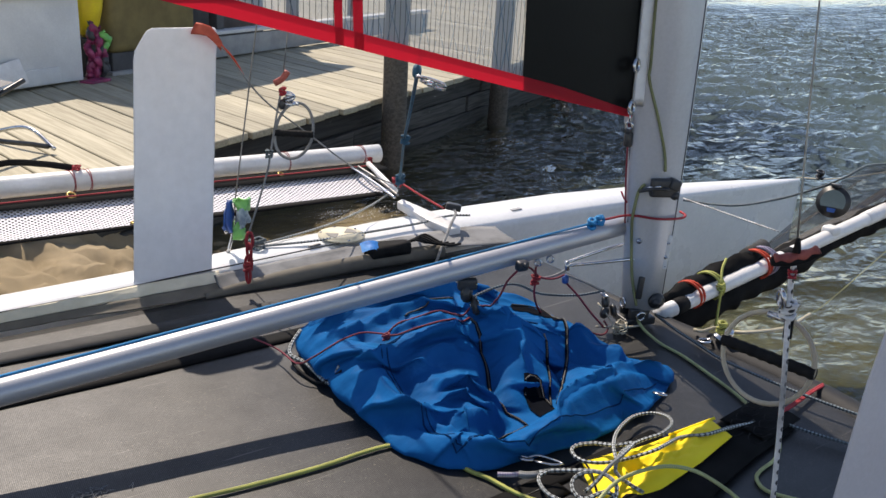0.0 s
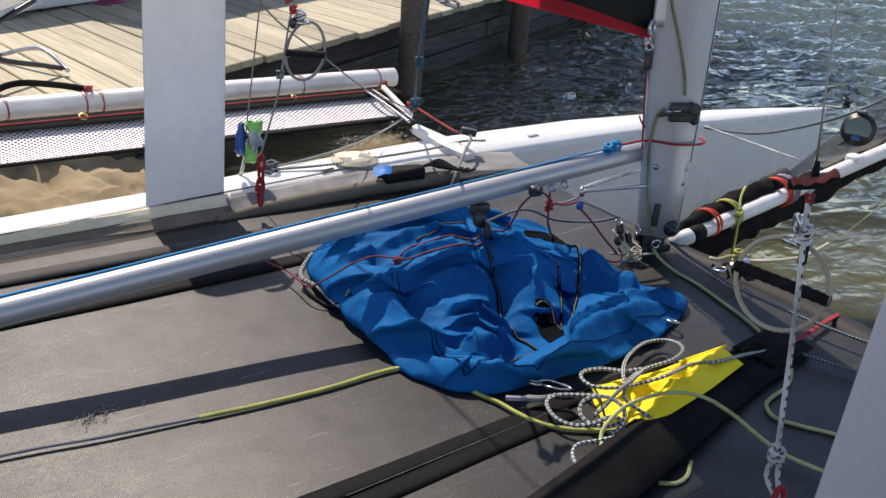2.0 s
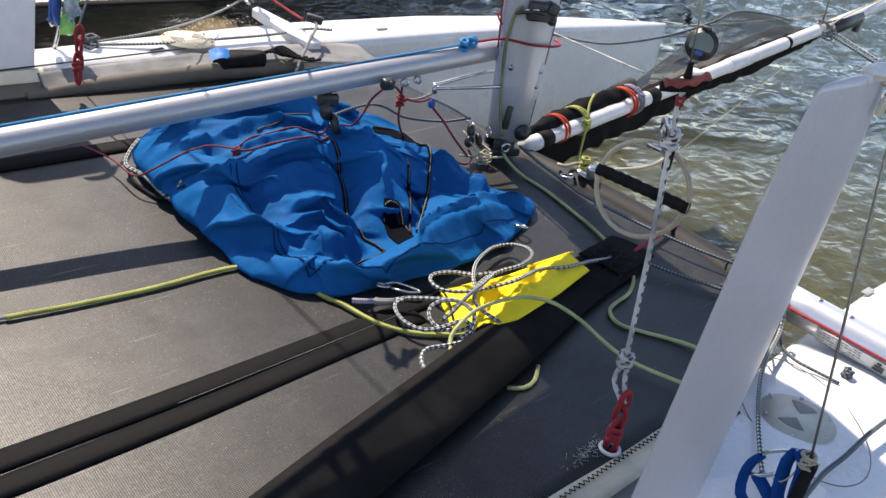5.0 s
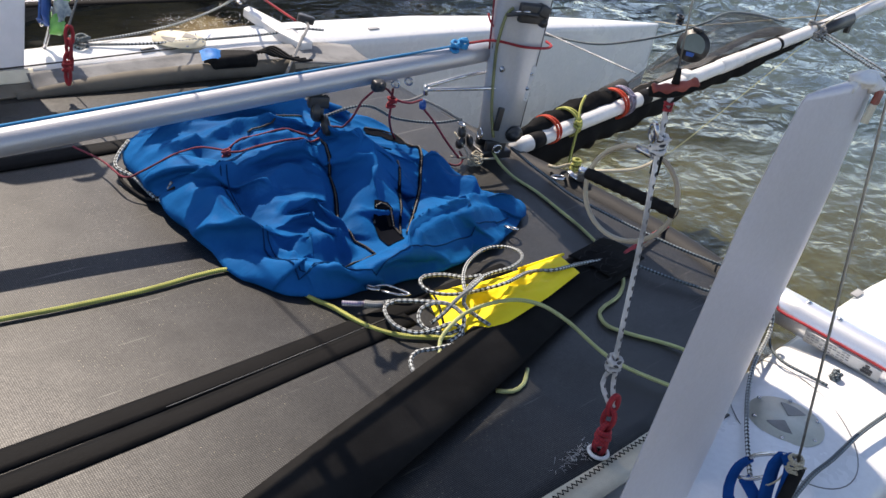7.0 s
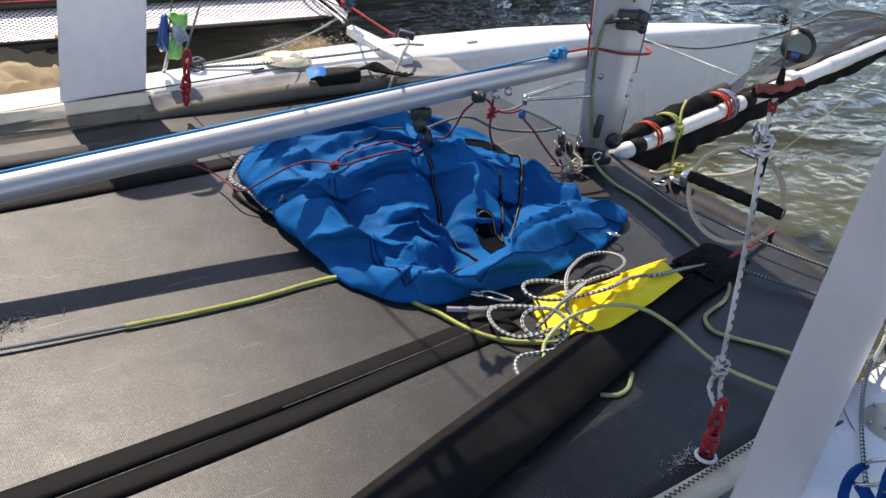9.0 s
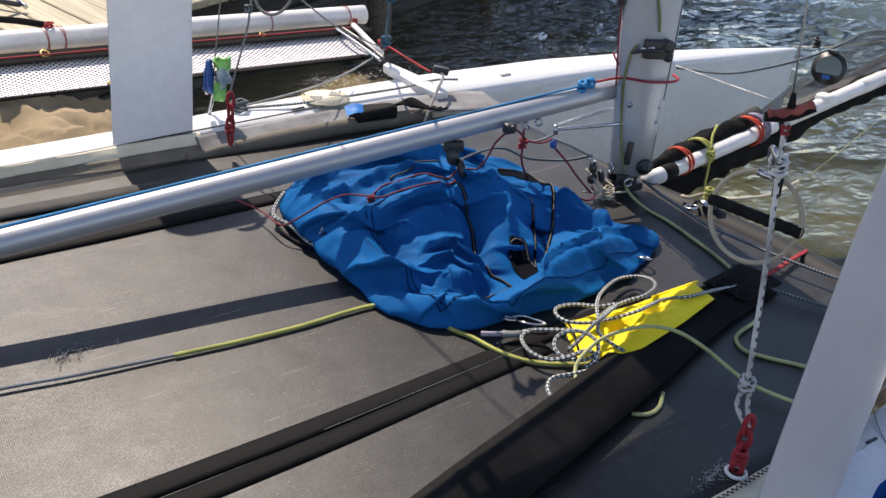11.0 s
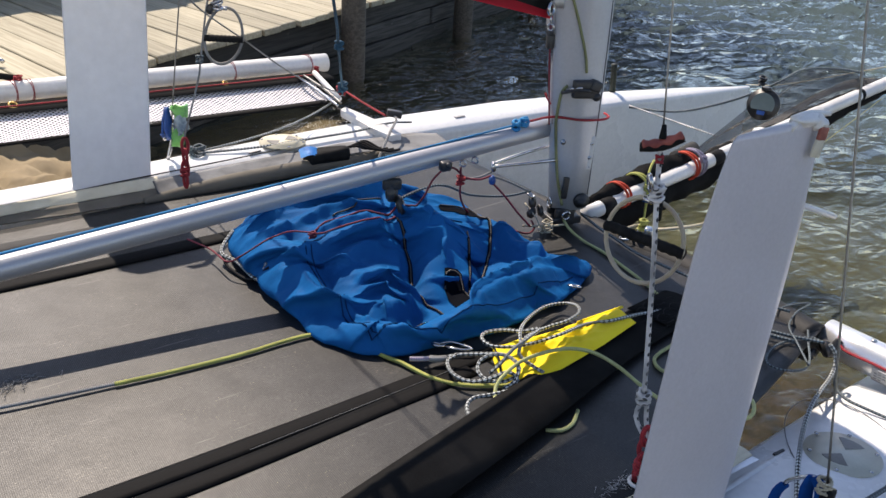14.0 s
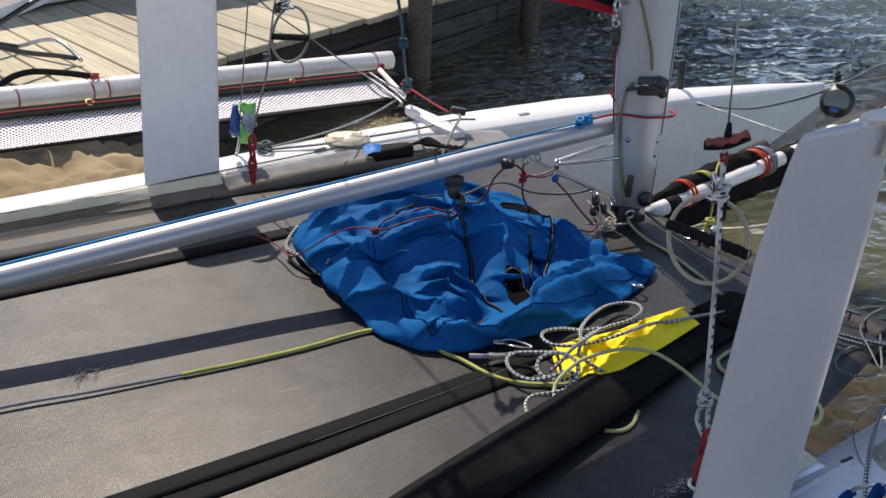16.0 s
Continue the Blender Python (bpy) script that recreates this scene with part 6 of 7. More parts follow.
part("rolled_sail", lumpy(on_pole(0.10, 0.035, 0.012), on_pole(0.56, 0.04, 0.022), 0.034, 60, 3, 1.25), M["webbing"], pole, "black rolled cloth lashed to the pole")
part("rolled_end", tube([on_pole(0.50, 0.045, 0.03), on_pole(0.60, 0.05, 0.036)], 0.026, 16), M["snuffer"], pole)
part("sock_belly", lumpy(on_pole(0.08, 0.05, -0.075), on_pole(0.95, 0.04, -0.055), 0.058, 50, 9), M["webbing"], pole, "black cloth belly of the spinnaker sock")
part("snuffer_sock", lumpy(on_pole(0.30, 0.05, -0.062), on_pole(1.85, 0.02, -0.024), 0.042, 70, 7), M["webbing"], pole, "black spinnaker sock hung under the pole")
for x, m, seed, r in ((0.20, "orange_cord", 1, 0.044), (0.29, "lime_rope", 2, 0.046), (0.52, "orange_cord", 3, 0.050), (0.555, "purple_cord", 4, 0.050)):
    bm = bmesh.new()
    for j in range(2):
        sweep(bm, ring(on_pole(x + 0.008 * j, 0.018, 0.008), (1, 0.15 + 0.2 * j, 0.25), r, 0.004, 26), 0.0042, 7, closed=True)
    part("lashing", bm, M[m], pole, {"orange_cord": "orange cord lashing", "lime_rope": "lime cord lashing", "purple_cord": "purple cord lashing"}[m])
part("lashing_tail", tube([on_pole(0.29, -0.03, 0.01), on_pole(0.285, -0.035, -0.05), on_pole(0.265, -0.05, -0.10)], 0.0042, 7), M["lime_rope"], pole)
part("knot", knot_bm(on_pole(0.29, -0.026, 0.02), 0.011, 0.004, 95, 4), M["lime_rope"], pole)
part("lashing_tail", tube([on_pole(0.29, -0.026, 0.03), on_pole(0.32, 0.0, 0.06), on_pole(0.36, 0.02, 0.075)], 0.004, 7), M["lime_rope"], pole)
part("knot", knot_bm(on_pole(0.565, -0.02, 0.03), 0.011, 0.004, 96, 4), M["purple_cord"], pole)
# compass display
CP = Vector((0.888, 0, 0.782))
CN = Vector((-0.86, -0.38, 0.22)).normalized()
comp = part("compass", disc(0.055, 0.04, tuple(CP), 0.009, tuple(CN), 40), M["black_plastic"], pole, "round black digital compass")
CR, CU = Vector((0.40, -0.91, 0.0)).normalized(), None
CU = CR.cross(CN).normalized() * -1
if CU.z < 0:
    CU = -CU


def dial_plate(outline, lift, thick=0.003):
    bm = bmesh.new()
    f = bm.faces.new([bm.verts.new(CP + CR * u + CU * v + CN * lift) for u, v in outline])
    ret = bmesh.ops.extrude_face_region(bm, geom=[f])
    bmesh.ops.translate(bm, vec=CN * thick, verts=[g for g in ret["geom"] if isinstance(g, bmesh.types.BMVert)])
    return bm


part("display", dial_plate([(0.040 * math.cos(a), 0.040 * math.sin(a)) for a in (radians(-28 + 236 * i / 20) for i in range(21))], 0.019), M["lcd"], comp, "grey-green display", smooth=False)
part("button_panel", dial_plate([(-0.014, -0.022), (-0.012, -0.036), (0.012, -0.036), (0.014, -0.022)], 0.019, 0.004), M["blue_plastic"], comp, "blue button panel", smooth=False)
part("bracket", block((0.05, 0.05, 0.03), tuple(on_pole(CP.x + 0.02, 0, 0.02)), 0.01), M["white_tube"], comp)
part("lug", block((0.02, 0.03, 0.012), tuple(CP + Vector((0, 0, 0.057))), 0.003), M["black_plastic"], comp)

# cloth chute between pole and its ridge line
def chute_material():
    m, n, l, p = mat("sheer_charcoal_mesh")
    c = mixed(n, l, noise_at(n, l, 14, 4, 0.6), (0.085, 0.083, 0.080), (0.16, 0.155, 0.15))
    l.new(c, p.inputs["Base Color"])
    p.inputs["Roughness"].default_value = 0.8
    p.inputs["Specular IOR Level"].default_value = 0.2
    tr = n.new("ShaderNodeBsdfTransparent")
    mx = n.new("ShaderNodeMixShader")
    mx.inputs[0].default_value = 0.36
    l.new(p.outputs[0], mx.inputs[1])
    l.new(tr.outputs[0], mx.inputs[2])
    l.new(mx.outputs[0], n["Material Output"].inputs["Surface"])
    return m


M["chute"] = chute_material()

RIDGE = [Vector(p) for p in ((0.645, 0.1, 0.602), (0.921, 0.14, 0.677), (1.198, 0.15, 0.787), (1.352, 0.14, 0.825), (1.521, 0.1, 0.821), (1.612, 0.02, 0.794))]
edge_up = curve_points(RIDGE, 0.04)
bm = bmesh.new()
rows = []
for i, p in enumerate(edge_up):
    t = i / (len(edge_up) - 1)
    q = on_pole(0.62 + (1.86 - 0.62) * t, 0.02, 0.0)
    r = []
    for k in range(13):
        s = k / 12
        v = q.lerp(p, s) + Vector((0, 0.02 * math.sin(s * math.pi), -0.05 * math.sin(s * math.pi) * (1 - 0.3 * t)))
        v += Vector((0, 0.024, 0.02)) * math.sin(s * 15 + 2.5 * math.sin(t * 4) + 3 * t) * math.sin(s * math.pi)
        r.append(bm.verts.new(v))
    rows.append(r)
for a, b in zip(rows, rows[1:]):
    for k in range(12):
        bm.faces.new((a[k], b[k], b[k + 1], a[k + 1]))
part("chute", bm, M["chute"], pole, "charcoal mesh spinnaker chute")
part("ridge_line", tube([(1.207, 0.86, 0.51), (1.226, 0.62, 0.551), (1.233, 0.42, 0.634), (1.247, 0.27, 0.718), (1.231, 0.16, 0.792), (1.34, 0.14, 0.83), (1.541, 0.11, 0.819), (1.596, 0.03, 0.815)], 0.0048, 7), M["dark_fleck_rope"], pole, "dark flecked rope to the bow")
part("bridle_line", tube([(1.204, 0.86, 0.52), (1.009, 0.25, 0.579)], 0.003, 6), M["white_rope"], pole, "thin white line")
part("bow_line", tube([(2.24, 0.965, 0.478), (1.935, 0.55, 0.613), on_pole(1.95, 0.02, 0.03)], 0.0026, 6), M["cream_cord"], pole)
part("bow_shackle", join(knot_bm((1.648, 0.5, 0.671), 0.018, 0.005, 97, 4)), M["black_plastic"], pole)
part("pole_fitting", join(tube([on_pole(1.88, 0, -0.01), on_pole(2.14, 0, -0.012)], 0.034, 14), block((0.03, 0.02, 0.09), tuple(on_pole(2.15, -0.01, -0.03)), 0.004)), M["black_plastic"], pole, "black pole end fitting")
part("tip_knots", join(knot_bm(on_pole(1.80, -0.005, 0.01), 0.032, 0.005, 98, 6), knot_bm(on_pole(1.84, -0.02, -0.01), 0.028, 0.005, 99, 5)), M["grey_rope"], pole, "grey rope lashings")
part("forestay", tube([on_pole(1.80, 0, 0.02), (1.2, 0, 4.0)], 0.003, 6), M["wire"], boat, "thin grey wire")
part("tack_line", tube([on_pole(1.78, -0.02, 0.0), on_pole(1.95, -0.02, 0.035), on_pole(2.3, 0.0, 0.03), on_pole(2.7, 0, 0.026)], 0.003, 6), M["cream_cord"], pole)
part("bridle_rope", tube([on_pole(1.82, -0.03, -0.01), (2.05, -0.55, 0.60), (2.2, -1.06, 0.45)], 0.006, 8), M["fleck_rope"], boat, "flecked bridle rope to the bow")
part("bridle_rope", tube([on_pole(1.84, -0.03, 0.0), (2.08, -0.55, 0.605), (2.24, -1.06, 0.45)], 0.004, 8), M["white_rope"], boat)
LINE_END = Vector((0.109, -0.215, 0.56))
rope("retrieval_line", [on_pole(1.76, -0.02, -0.01), on_pole(1.70, -0.03, -0.03), (0.489, -0.3, 0.641), (0.237, -0.36, 0.643)], 0.0013, M["olive_rope"], "thin olive line from the pole to the beam")
rope("retrieval_line", [(0.237, -0.36, 0.643), (0.167, -0.34, 0.61), (0.102, -0.28, 0.586), LINE_END, (0.09, -0.177, 0.56), (0.032, -0.173, 0.56), (0.032, -0.147, 0.555)], 0.0048, M["cream_cord"], "cream rope end tied at the beam")
tagged(obj("rope_knot", knot_bm((0.089, -0.195, 0.57), 0.014, 0.004, 101, 5), M["lime_rope"]), "yellow cord knot at the beam", "knot")
fl = Vector((0.039, -0.206, 0.555))
tagged(obj("deck_block", join(disc(0.02, 0.014, tuple(fl + Vector((0.01, -0.015, 0.0))), 0.004, (0.4, -0.3, 1), 18), block((0.03, 0.025, 0.04), tuple(fl + Vector((0.02, -0.035, 0.01))), 0.006, (0, 0, 30)), ring_bm(fl + Vector((-0.02, 0.01, -0.012)), (0, 0.2, 1), 0.018, 0.004, 16)), M["steel"]), "steel and black deck block on the beam", "block")

# ---- the blue bag ----
from mathutils.bvhtree import BVHTree

BAG_C = Vector((-0.62, 0.0))
BAG_OUT = [(-0.955, 0.335), (-0.985, 0.24), (-0.995, 0.10), (-1.0, -0.115), (-1.0, -0.225), (-0.95, -0.315), (-0.90, -0.352), (-0.797, -0.37), (-0.69, -0.384), (-0.56, -0.388), (-0.36, -0.35), (-0.225, -0.300), (-0.20, -0.258), (-0.245, -0.165), (-0.285, 0.02), (-0.29, 0.14), (-0.31, 0.27), (-0.45, 0.335), (-0.69, 0.385), (-0.85, 0.38)]
_pol = sorted((math.atan2(y - BAG_C.y, x - BAG_C.x), math.hypot(x - BAG_C.x, y - BAG_C.y)) for x, y in BAG_OUT)


def bag_rim(a):
    """Distance to the outline, whose sides are straight between its corners."""
    tab = [(_pol[-1][0] - 2 * math.pi, _pol[-1][1])] + _pol + [(_pol[0][0] + 2 * math.pi, _pol[0][1])]
    for (a0, r0), (a1, r1) in zip(tab, tab[1:]):
        if a0 <= a <= a1:
            r = r0 * r1 * math.sin(a1 - a0) / (r0 * math.sin(a - a0) + r1 * math.sin(a1 - a))
            return r * (1 + 0.008 * math.sin(a * 11) + 0.008 * math.sin(a * 23 + 1))
    return 0.36


def ridged(v):
    return 1 - abs(noise.noise(v)) * 2


FOLDS = [
    (0.03, 0.03, [(-0.904, 0.027), (-0.858, 0.039), (-0.79, 0.042), (-0.724, 0.03), (-0.662, 0.008)]),
    (0.016, 0.018, [(-0.872, -0.04), (-0.815, -0.027), (-0.758, -0.024), (-0.725, -0.056)]),
    (0.02, 0.02, [(-0.851, -0.113), (-0.785, -0.114), (-0.739, -0.152), (-0.703, -0.203)]),
    (0.018, 0.02, [(-0.867, -0.146), (-0.801, -0.163), (-0.767, -0.215), (-0.753, -0.257)]),
    (0.022, 0.03, [(-1.026, 0.158), (-0.964, 0.124), (-0.923, 0.079), (-0.908, 0.02)]),
    (0.022, 0.022, [(-0.992, 0.057), (-0.944, -0.015), (-0.937, -0.084), (-0.941, -0.168)]),
    (0.03, 0.028, [(-0.996, -0.064), (-0.959, -0.108), (-0.932, -0.156), (-0.913, -0.214), (-0.905, -0.274)]),
    (0.044, 0.034, [(-1.009, -0.269), (-0.97, -0.273), (-0.931, -0.298), (-0.863, -0.34), (-0.766, -0.351), (-0.621, -0.339), (-0.446, -0.313), (-0.23, -0.281)]),
    (0.022, 0.024, [(-0.712, -0.329), (-0.593, -0.306), (-0.468, -0.287), (-0.317, -0.253), (-0.229, -0.266)]),
    (0.028, 0.036, [(-0.356, -0.032), (-0.36, -0.114), (-0.308, -0.197)]),
    (0.026, 0.026, [(-0.993, 0.24), (-0.871, 0.265), (-0.746, 0.23), (-0.638, 0.202), (-0.472, 0.212), (-0.426, 0.155)]),
    (0.016, 0.02, [(-0.855, 0.169), (-0.769, 0.177), (-0.676, 0.173), (-0.603, 0.12)]),
    (0.024, 0.026, [(-0.606, 0.116), (-0.578, 0.042), (-0.566, -0.024), (-0.561, -0.095)]),
    (0.014, 0.016, [(-0.971, 0.22), (-0.917, 0.179), (-0.852, 0.173)]),
    (0.014, 0.018, [(-0.83, 0.106), (-0.75, 0.103), (-0.669, 0.081)]),
    (0.018, 0.02, [(-0.61, -0.031), (-0.587, -0.079), (-0.583, -0.137)]),
    (0.016, 0.016, [(-0.846, -0.226), (-0.804, -0.24), (-0.74, -0.239)]),
    (0.012, 0.014, [(-0.651, -0.353), (-0.576, -0.359), (-0.507, -0.343)]),
    (0.012, 0.014, [(-0.918, -0.326), (-0.85, -0.348), (-0.78, -0.37)]),
    (-0.022, 0.024, [(-0.63, 0.041), (-0.658, -0.072), (-0.701, -0.177), (-0.693, -0.239)]),
    (-0.04, 0.032, [(-0.591, -0.165), (-0.606, -0.22), (-0.607, -0.245)]),
    (-0.03, 0.026, [(-0.91, -0.174), (-0.898, -0.23), (-0.87, -0.262), (-0.817, -0.283), (-0.724, -0.259), (-0.587, -0.225)]),
    (-0.018, 0.022, [(-0.885, 0.04), (-0.889, -0.036), (-0.906, -0.141)]),
    (-0.018, 0.018, [(-0.866, 0.045), (-0.782, 0.037), (-0.677, 0.011)]),
    (-0.016, 0.02, [(-0.481, -0.111), (-0.518, -0.19), (-0.571, -0.237)]),
    (-0.014, 0.02, [(-0.885, 0.16), (-0.838, 0.093), (-0.896, 0.053)]),
]


def fold_sum(x, y):
    """Creases and crests along lines of the cloth, each with a steep and a slack side; x, y: arrays."""
    out = np.zeros_like(x)
    for h, w, pts in FOLDS:
        best, side, along = np.full_like(x, 9.0), np.zeros_like(x), np.zeros_like(x)
        n = len(pts) - 1
        for i, ((ax, ay), (bx, by)) in enumerate(zip(pts, pts[1:])):
            ux, uy = bx - ax, by - ay
            t = np.clip(((x - ax) * ux + (y - ay) * uy) / (ux * ux + uy * uy), 0, 1)
            ex, ey = x - ax - t * ux, y - ay - t * uy
            d = np.hypot(ex, ey)
            near = d < best
            best = np.where(near, d, best)
            side = np.where(near, 0.63 * ex + 0.77 * ey, side)
            along = np.where(near, (i + t) / n, along)
        lean = np.where(side < 0, 2.3, 0.7) if h > 0 else 1.0
        taper = np.clip(4 * along * (1 - along) * 2.5, 0.25, 1)
        out += h * taper * np.exp(-((best * lean / w) ** 1.5))
    return out


CREST = [(-1.0, 0.16), (-0.9, 0.06), (-0.75, 0.05), (-0.62, 0.03), (-0.55, -0.04), (-0.45, -0.02), (-0.3, 0.0)]
DIP = [(-1.0, -0.20), (-0.9, -0.26), (-0.8, -0.285), (-0.72, -0.265), (-0.6, -0.235), (-0.5, -0.17), (-0.4, -0.13)]


def bag_h(x, y, folds=None):
    """Height of the slack cloth: a high far side, a sunken middle, long sharp folds."""
    dx, dy = x - BAG_C.x, y - BAG_C.y
    r = min(1.0, math.hypot(dx, dy) / bag_rim(math.atan2(dy, dx)))
    s, p = 0.84 * dx - 0.54 * dy, 0.54 * dx + 0.84 * dy
    crest, dip = interp(CREST, x)[0], interp(DIP, x)[0]
    t = min(1, max(0, (y - dip) / (crest - dip)))
    body = 0.024 + interp([(-1.0, 0.045), (-0.85, 0.085), (-0.60, 0.118), (-0.45, 0.088), (-0.28, 0.046)], x)[0] * t * t * (3 - 2 * t)
    w = 0.10 * noise.noise(Vector((s * 2.6, p * 2.8, 11))) + 0.025 * noise.noise(Vector((s * 8, p * 8, 4)))
    q = 0.006 * noise.noise(Vector((x * 16, y * 16, 2)))
    folds = folds if folds is not None else float(fold_sum(np.array([x + q]), np.array([y + q]))[0])
    mid = max(0, ridged(Vector((s * 3.0 + 2 * w, (p + 1.4 * w) * 10.5 + 1.8 * s, 8.3)))) ** 2
    hem = math.sin(math.atan2(dy, dx) * 31 + 14 * noise.noise(Vector((x * 5, y * 5, 1)))) * max(0, r - 0.72)
    fine = max(0, ridged(Vector((s * 7.0 + 3 * w, (p + 1.2 * w) * 22 - 3.0 * s, 3.1)))) ** 2
    h = body + 1.95 * folds * (1 - 0.35 * r ** 3) + 0.020 * (mid - 0.3) + 0.006 * (fine - 0.3) + 0.010 * hem
    return max(0.004, h * (1 - r ** 14) ** 0.6)


def bag_cloth(n=176, steps=220):
    """A slack sheet, cut too large for its outline, that sinks and buckles over the gear in the bag."""
    g = np.linspace(-1, 1, n)
    u, v = np.meshgrid(g, g, indexing="ij")
    r = np.maximum(np.abs(u), np.abs(v))
    ang = np.arctan2(v, u)
    rim = np.array([bag_rim(a) for a in ang.ravel()]).reshape(n, n)
    x, y = BAG_C.x + rim * r * np.cos(ang), BAG_C.y + rim * r * np.sin(ang)
    floor = np.array([tramp_z(a, b) for a, b in zip(x.ravel(), y.ravel())]).reshape(n, n) + 0.005
    folds = fold_sum(x.ravel(), y.ravel())
    h = np.array([bag_h(a, b, f) for a, b, f in zip(x.ravel(), y.ravel(), folds)]).reshape(n, n)
    P = np.stack([x, y, floor + h], axis=2)
    core = floor + 0.88 * h
    pinned = r > 0.9999
    P[..., 2] = np.where(pinned, floor + 0.004, P[..., 2])
    home = P.copy()
    sets = []
    for di, dj, stiff in ((1, 0, 1.0), (0, 1, 1.0), (1, 1, 0.5), (1, -1, 0.5), (2, 0, 0.14), (0, 2, 0.14), (4, 0, 0.07), (0, 4, 0.07)):
        for odd in (0, 1):
            i0, j0 = np.meshgrid(np.arange(0, n - di), np.arange(max(0, -dj), n - max(0, dj)), indexing="ij")
            step = di if di else dj
            key = (i0 if di else j0) // max(1, abs(step))
            sel = (key % 2) == odd
            a = (i0[sel] * n + j0[sel])
            b = ((i0[sel] + di) * n + j0[sel] + dj)
            d = P.reshape(-1, 3)[b] - P.reshape(-1, 3)[a]
            ln = np.linalg.norm(d, axis=1)
            across = (0.54 * d[:, 0] + 0.84 * d[:, 1]) ** 2 / np.maximum(ln ** 2, 1e-12)
            sets.append((a, b, ln * (1.05 + 0.12 * across), stiff))
    rng = np.random.default_rng(5)
    F = P.reshape(-1, 3)
    F[:, 2] += np.where(pinned.ravel(), 0, rng.normal(0, 0.0009, n * n))
    V = np.zeros_like(F)
    fixed, low, hm = pinned.ravel(), core.ravel(), home.reshape(-1, 3)
    for _s in range(steps):
        old = F.copy()
        F += 0.90 * V
        F[:, 2] -= 0.00025
        for a, b, ln, stiff in sets:
            d = F[b] - F[a]
            l = np.linalg.norm(d, axis=1)
            k = (0.5 * stiff * (l - ln) / np.maximum(l, 1e-9))[:, None] * d
            F[a] += k
            F[b] -= k
        F[fixed] = hm[fixed]
        F[:, 2] = np.maximum(F[:, 2], np.where(fixed, hm[:, 2], low))
        V = F - old
    bm = bmesh.new()
    vs = [bm.verts.new(p) for p in F]
    for i in range(n - 1):
        for j in range(n - 1):
            bm.faces.new((vs[i * n + j], vs[(i + 1) * n + j], vs[(i + 1) * n + j + 1], vs[i * n + j + 1]))
    for _k in range(1):
        bmesh.ops.smooth_vert(bm, verts=[w for w, f in zip(vs, fixed) if not f], factor=0.5, use_axis_x=True, use_axis_y=True, use_axis_z=True)
    hem = [e for e in bm.edges if e.is_boundary]
    low_ring = bmesh.ops.extrude_edge_only(bm, edges=hem)
    for w in (q for q in low_ring["geom"] if isinstance(q, bmesh.types.BMVert)):
        w.co.z -= 0.012
        w.co += 0.03 * (Vector((BAG_C.x, BAG_C.y, w.co.z)) - w.co)
    return bm


CLOTH = bag_cloth()
BAG_TREE = BVHTree.FromBMesh(CLOTH)


def bag_pt(x, y, up=0.0):
    """The top of the cloth over x, y."""
    at = BAG_TREE.ray_cast(Vector((x, y, 2)), Vector((0, 0, -1)))[0]
    return Vector((x, y, (at.z if at else tramp_z(x, y)) + up))


def cloth_material(name, a, b, dust, rough=0.62, dust_lo=0.62):
    m, n, l, p = mat(name)
    broad = noise_at(n, l, 6, 5, 0.6)
    patch = noise_at(n, l, 4.2, 6, 0.68)
    weave = noise_at(n, l, 700, 2, 0.5)
    crumple = noise_at(n, l, 38, 4, 0.55, (1.0, 2.2, 1.0), 37)
    col = mixed(n, l, ramp(n, l, broad, 0.3, 0.7), a, b)
    col = mixed(n, l, ramp(n, l, patch, dust_lo, dust_lo + 0.2), col, dust)
    l.new(col, p.inputs["Base Color"])
    p.inputs["Roughness"].default_value = rough
    p.inputs["Specular IOR Level"].default_value = 0.04
    b1 = n.new("ShaderNodeBump")
    b1.inputs["Strength"].default_value, b1.inputs["Distance"].default_value = 0.22, 0.006
    l.new(crumple, b1.inputs["Height"])
    b2 = n.new("ShaderNodeBump")
    b2.inputs["Strength"].default_value, b2.inputs["Distance"].default_value = 0.25, 0.0006
    l.new(weave, b2.inputs["Height"])
    l.new(b1.outputs[0], b2.inputs["Normal"])
    l.new(b2.outputs[0], p.inputs["Normal"])
    return m


M["bag"] = cloth_material("royal_blue_canvas", (0.0005, 0.105, 0.305), (0.0005, 0.078, 0.235), (0.014, 0.165, 0.39), 0.62, 0.60)
M["bag_dark"] = cloth_material("navy_piping", (0.0, 0.03, 0.10), (0.0, 0.022, 0.08), (0.01, 0.06, 0.15))
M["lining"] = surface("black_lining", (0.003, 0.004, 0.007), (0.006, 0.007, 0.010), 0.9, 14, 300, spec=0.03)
M["zip"] = rope_mat("zip_teeth", (0.085, 0.08, 0.07), (0.008, 0.008, 0.009), 1, 75, 0.70, 0.5)
bag = tagged(new("cover_bag"), "slack royal blue canvas bag with black zips on the trampoline", "bag")
part("body", CLOTH, M["bag"], bag)


def drape(pts, r, material, name, label="", sides=6, up=0.002):
    c = curve_points([(x, y, 0) for x, y, *_ in pts], 0.012)
    bm = bmesh.new()
    sweep(bm, [bag_pt(v.x, v.y, up) for v in c], r, sides)
    return part(name, bm, material, bag, label)


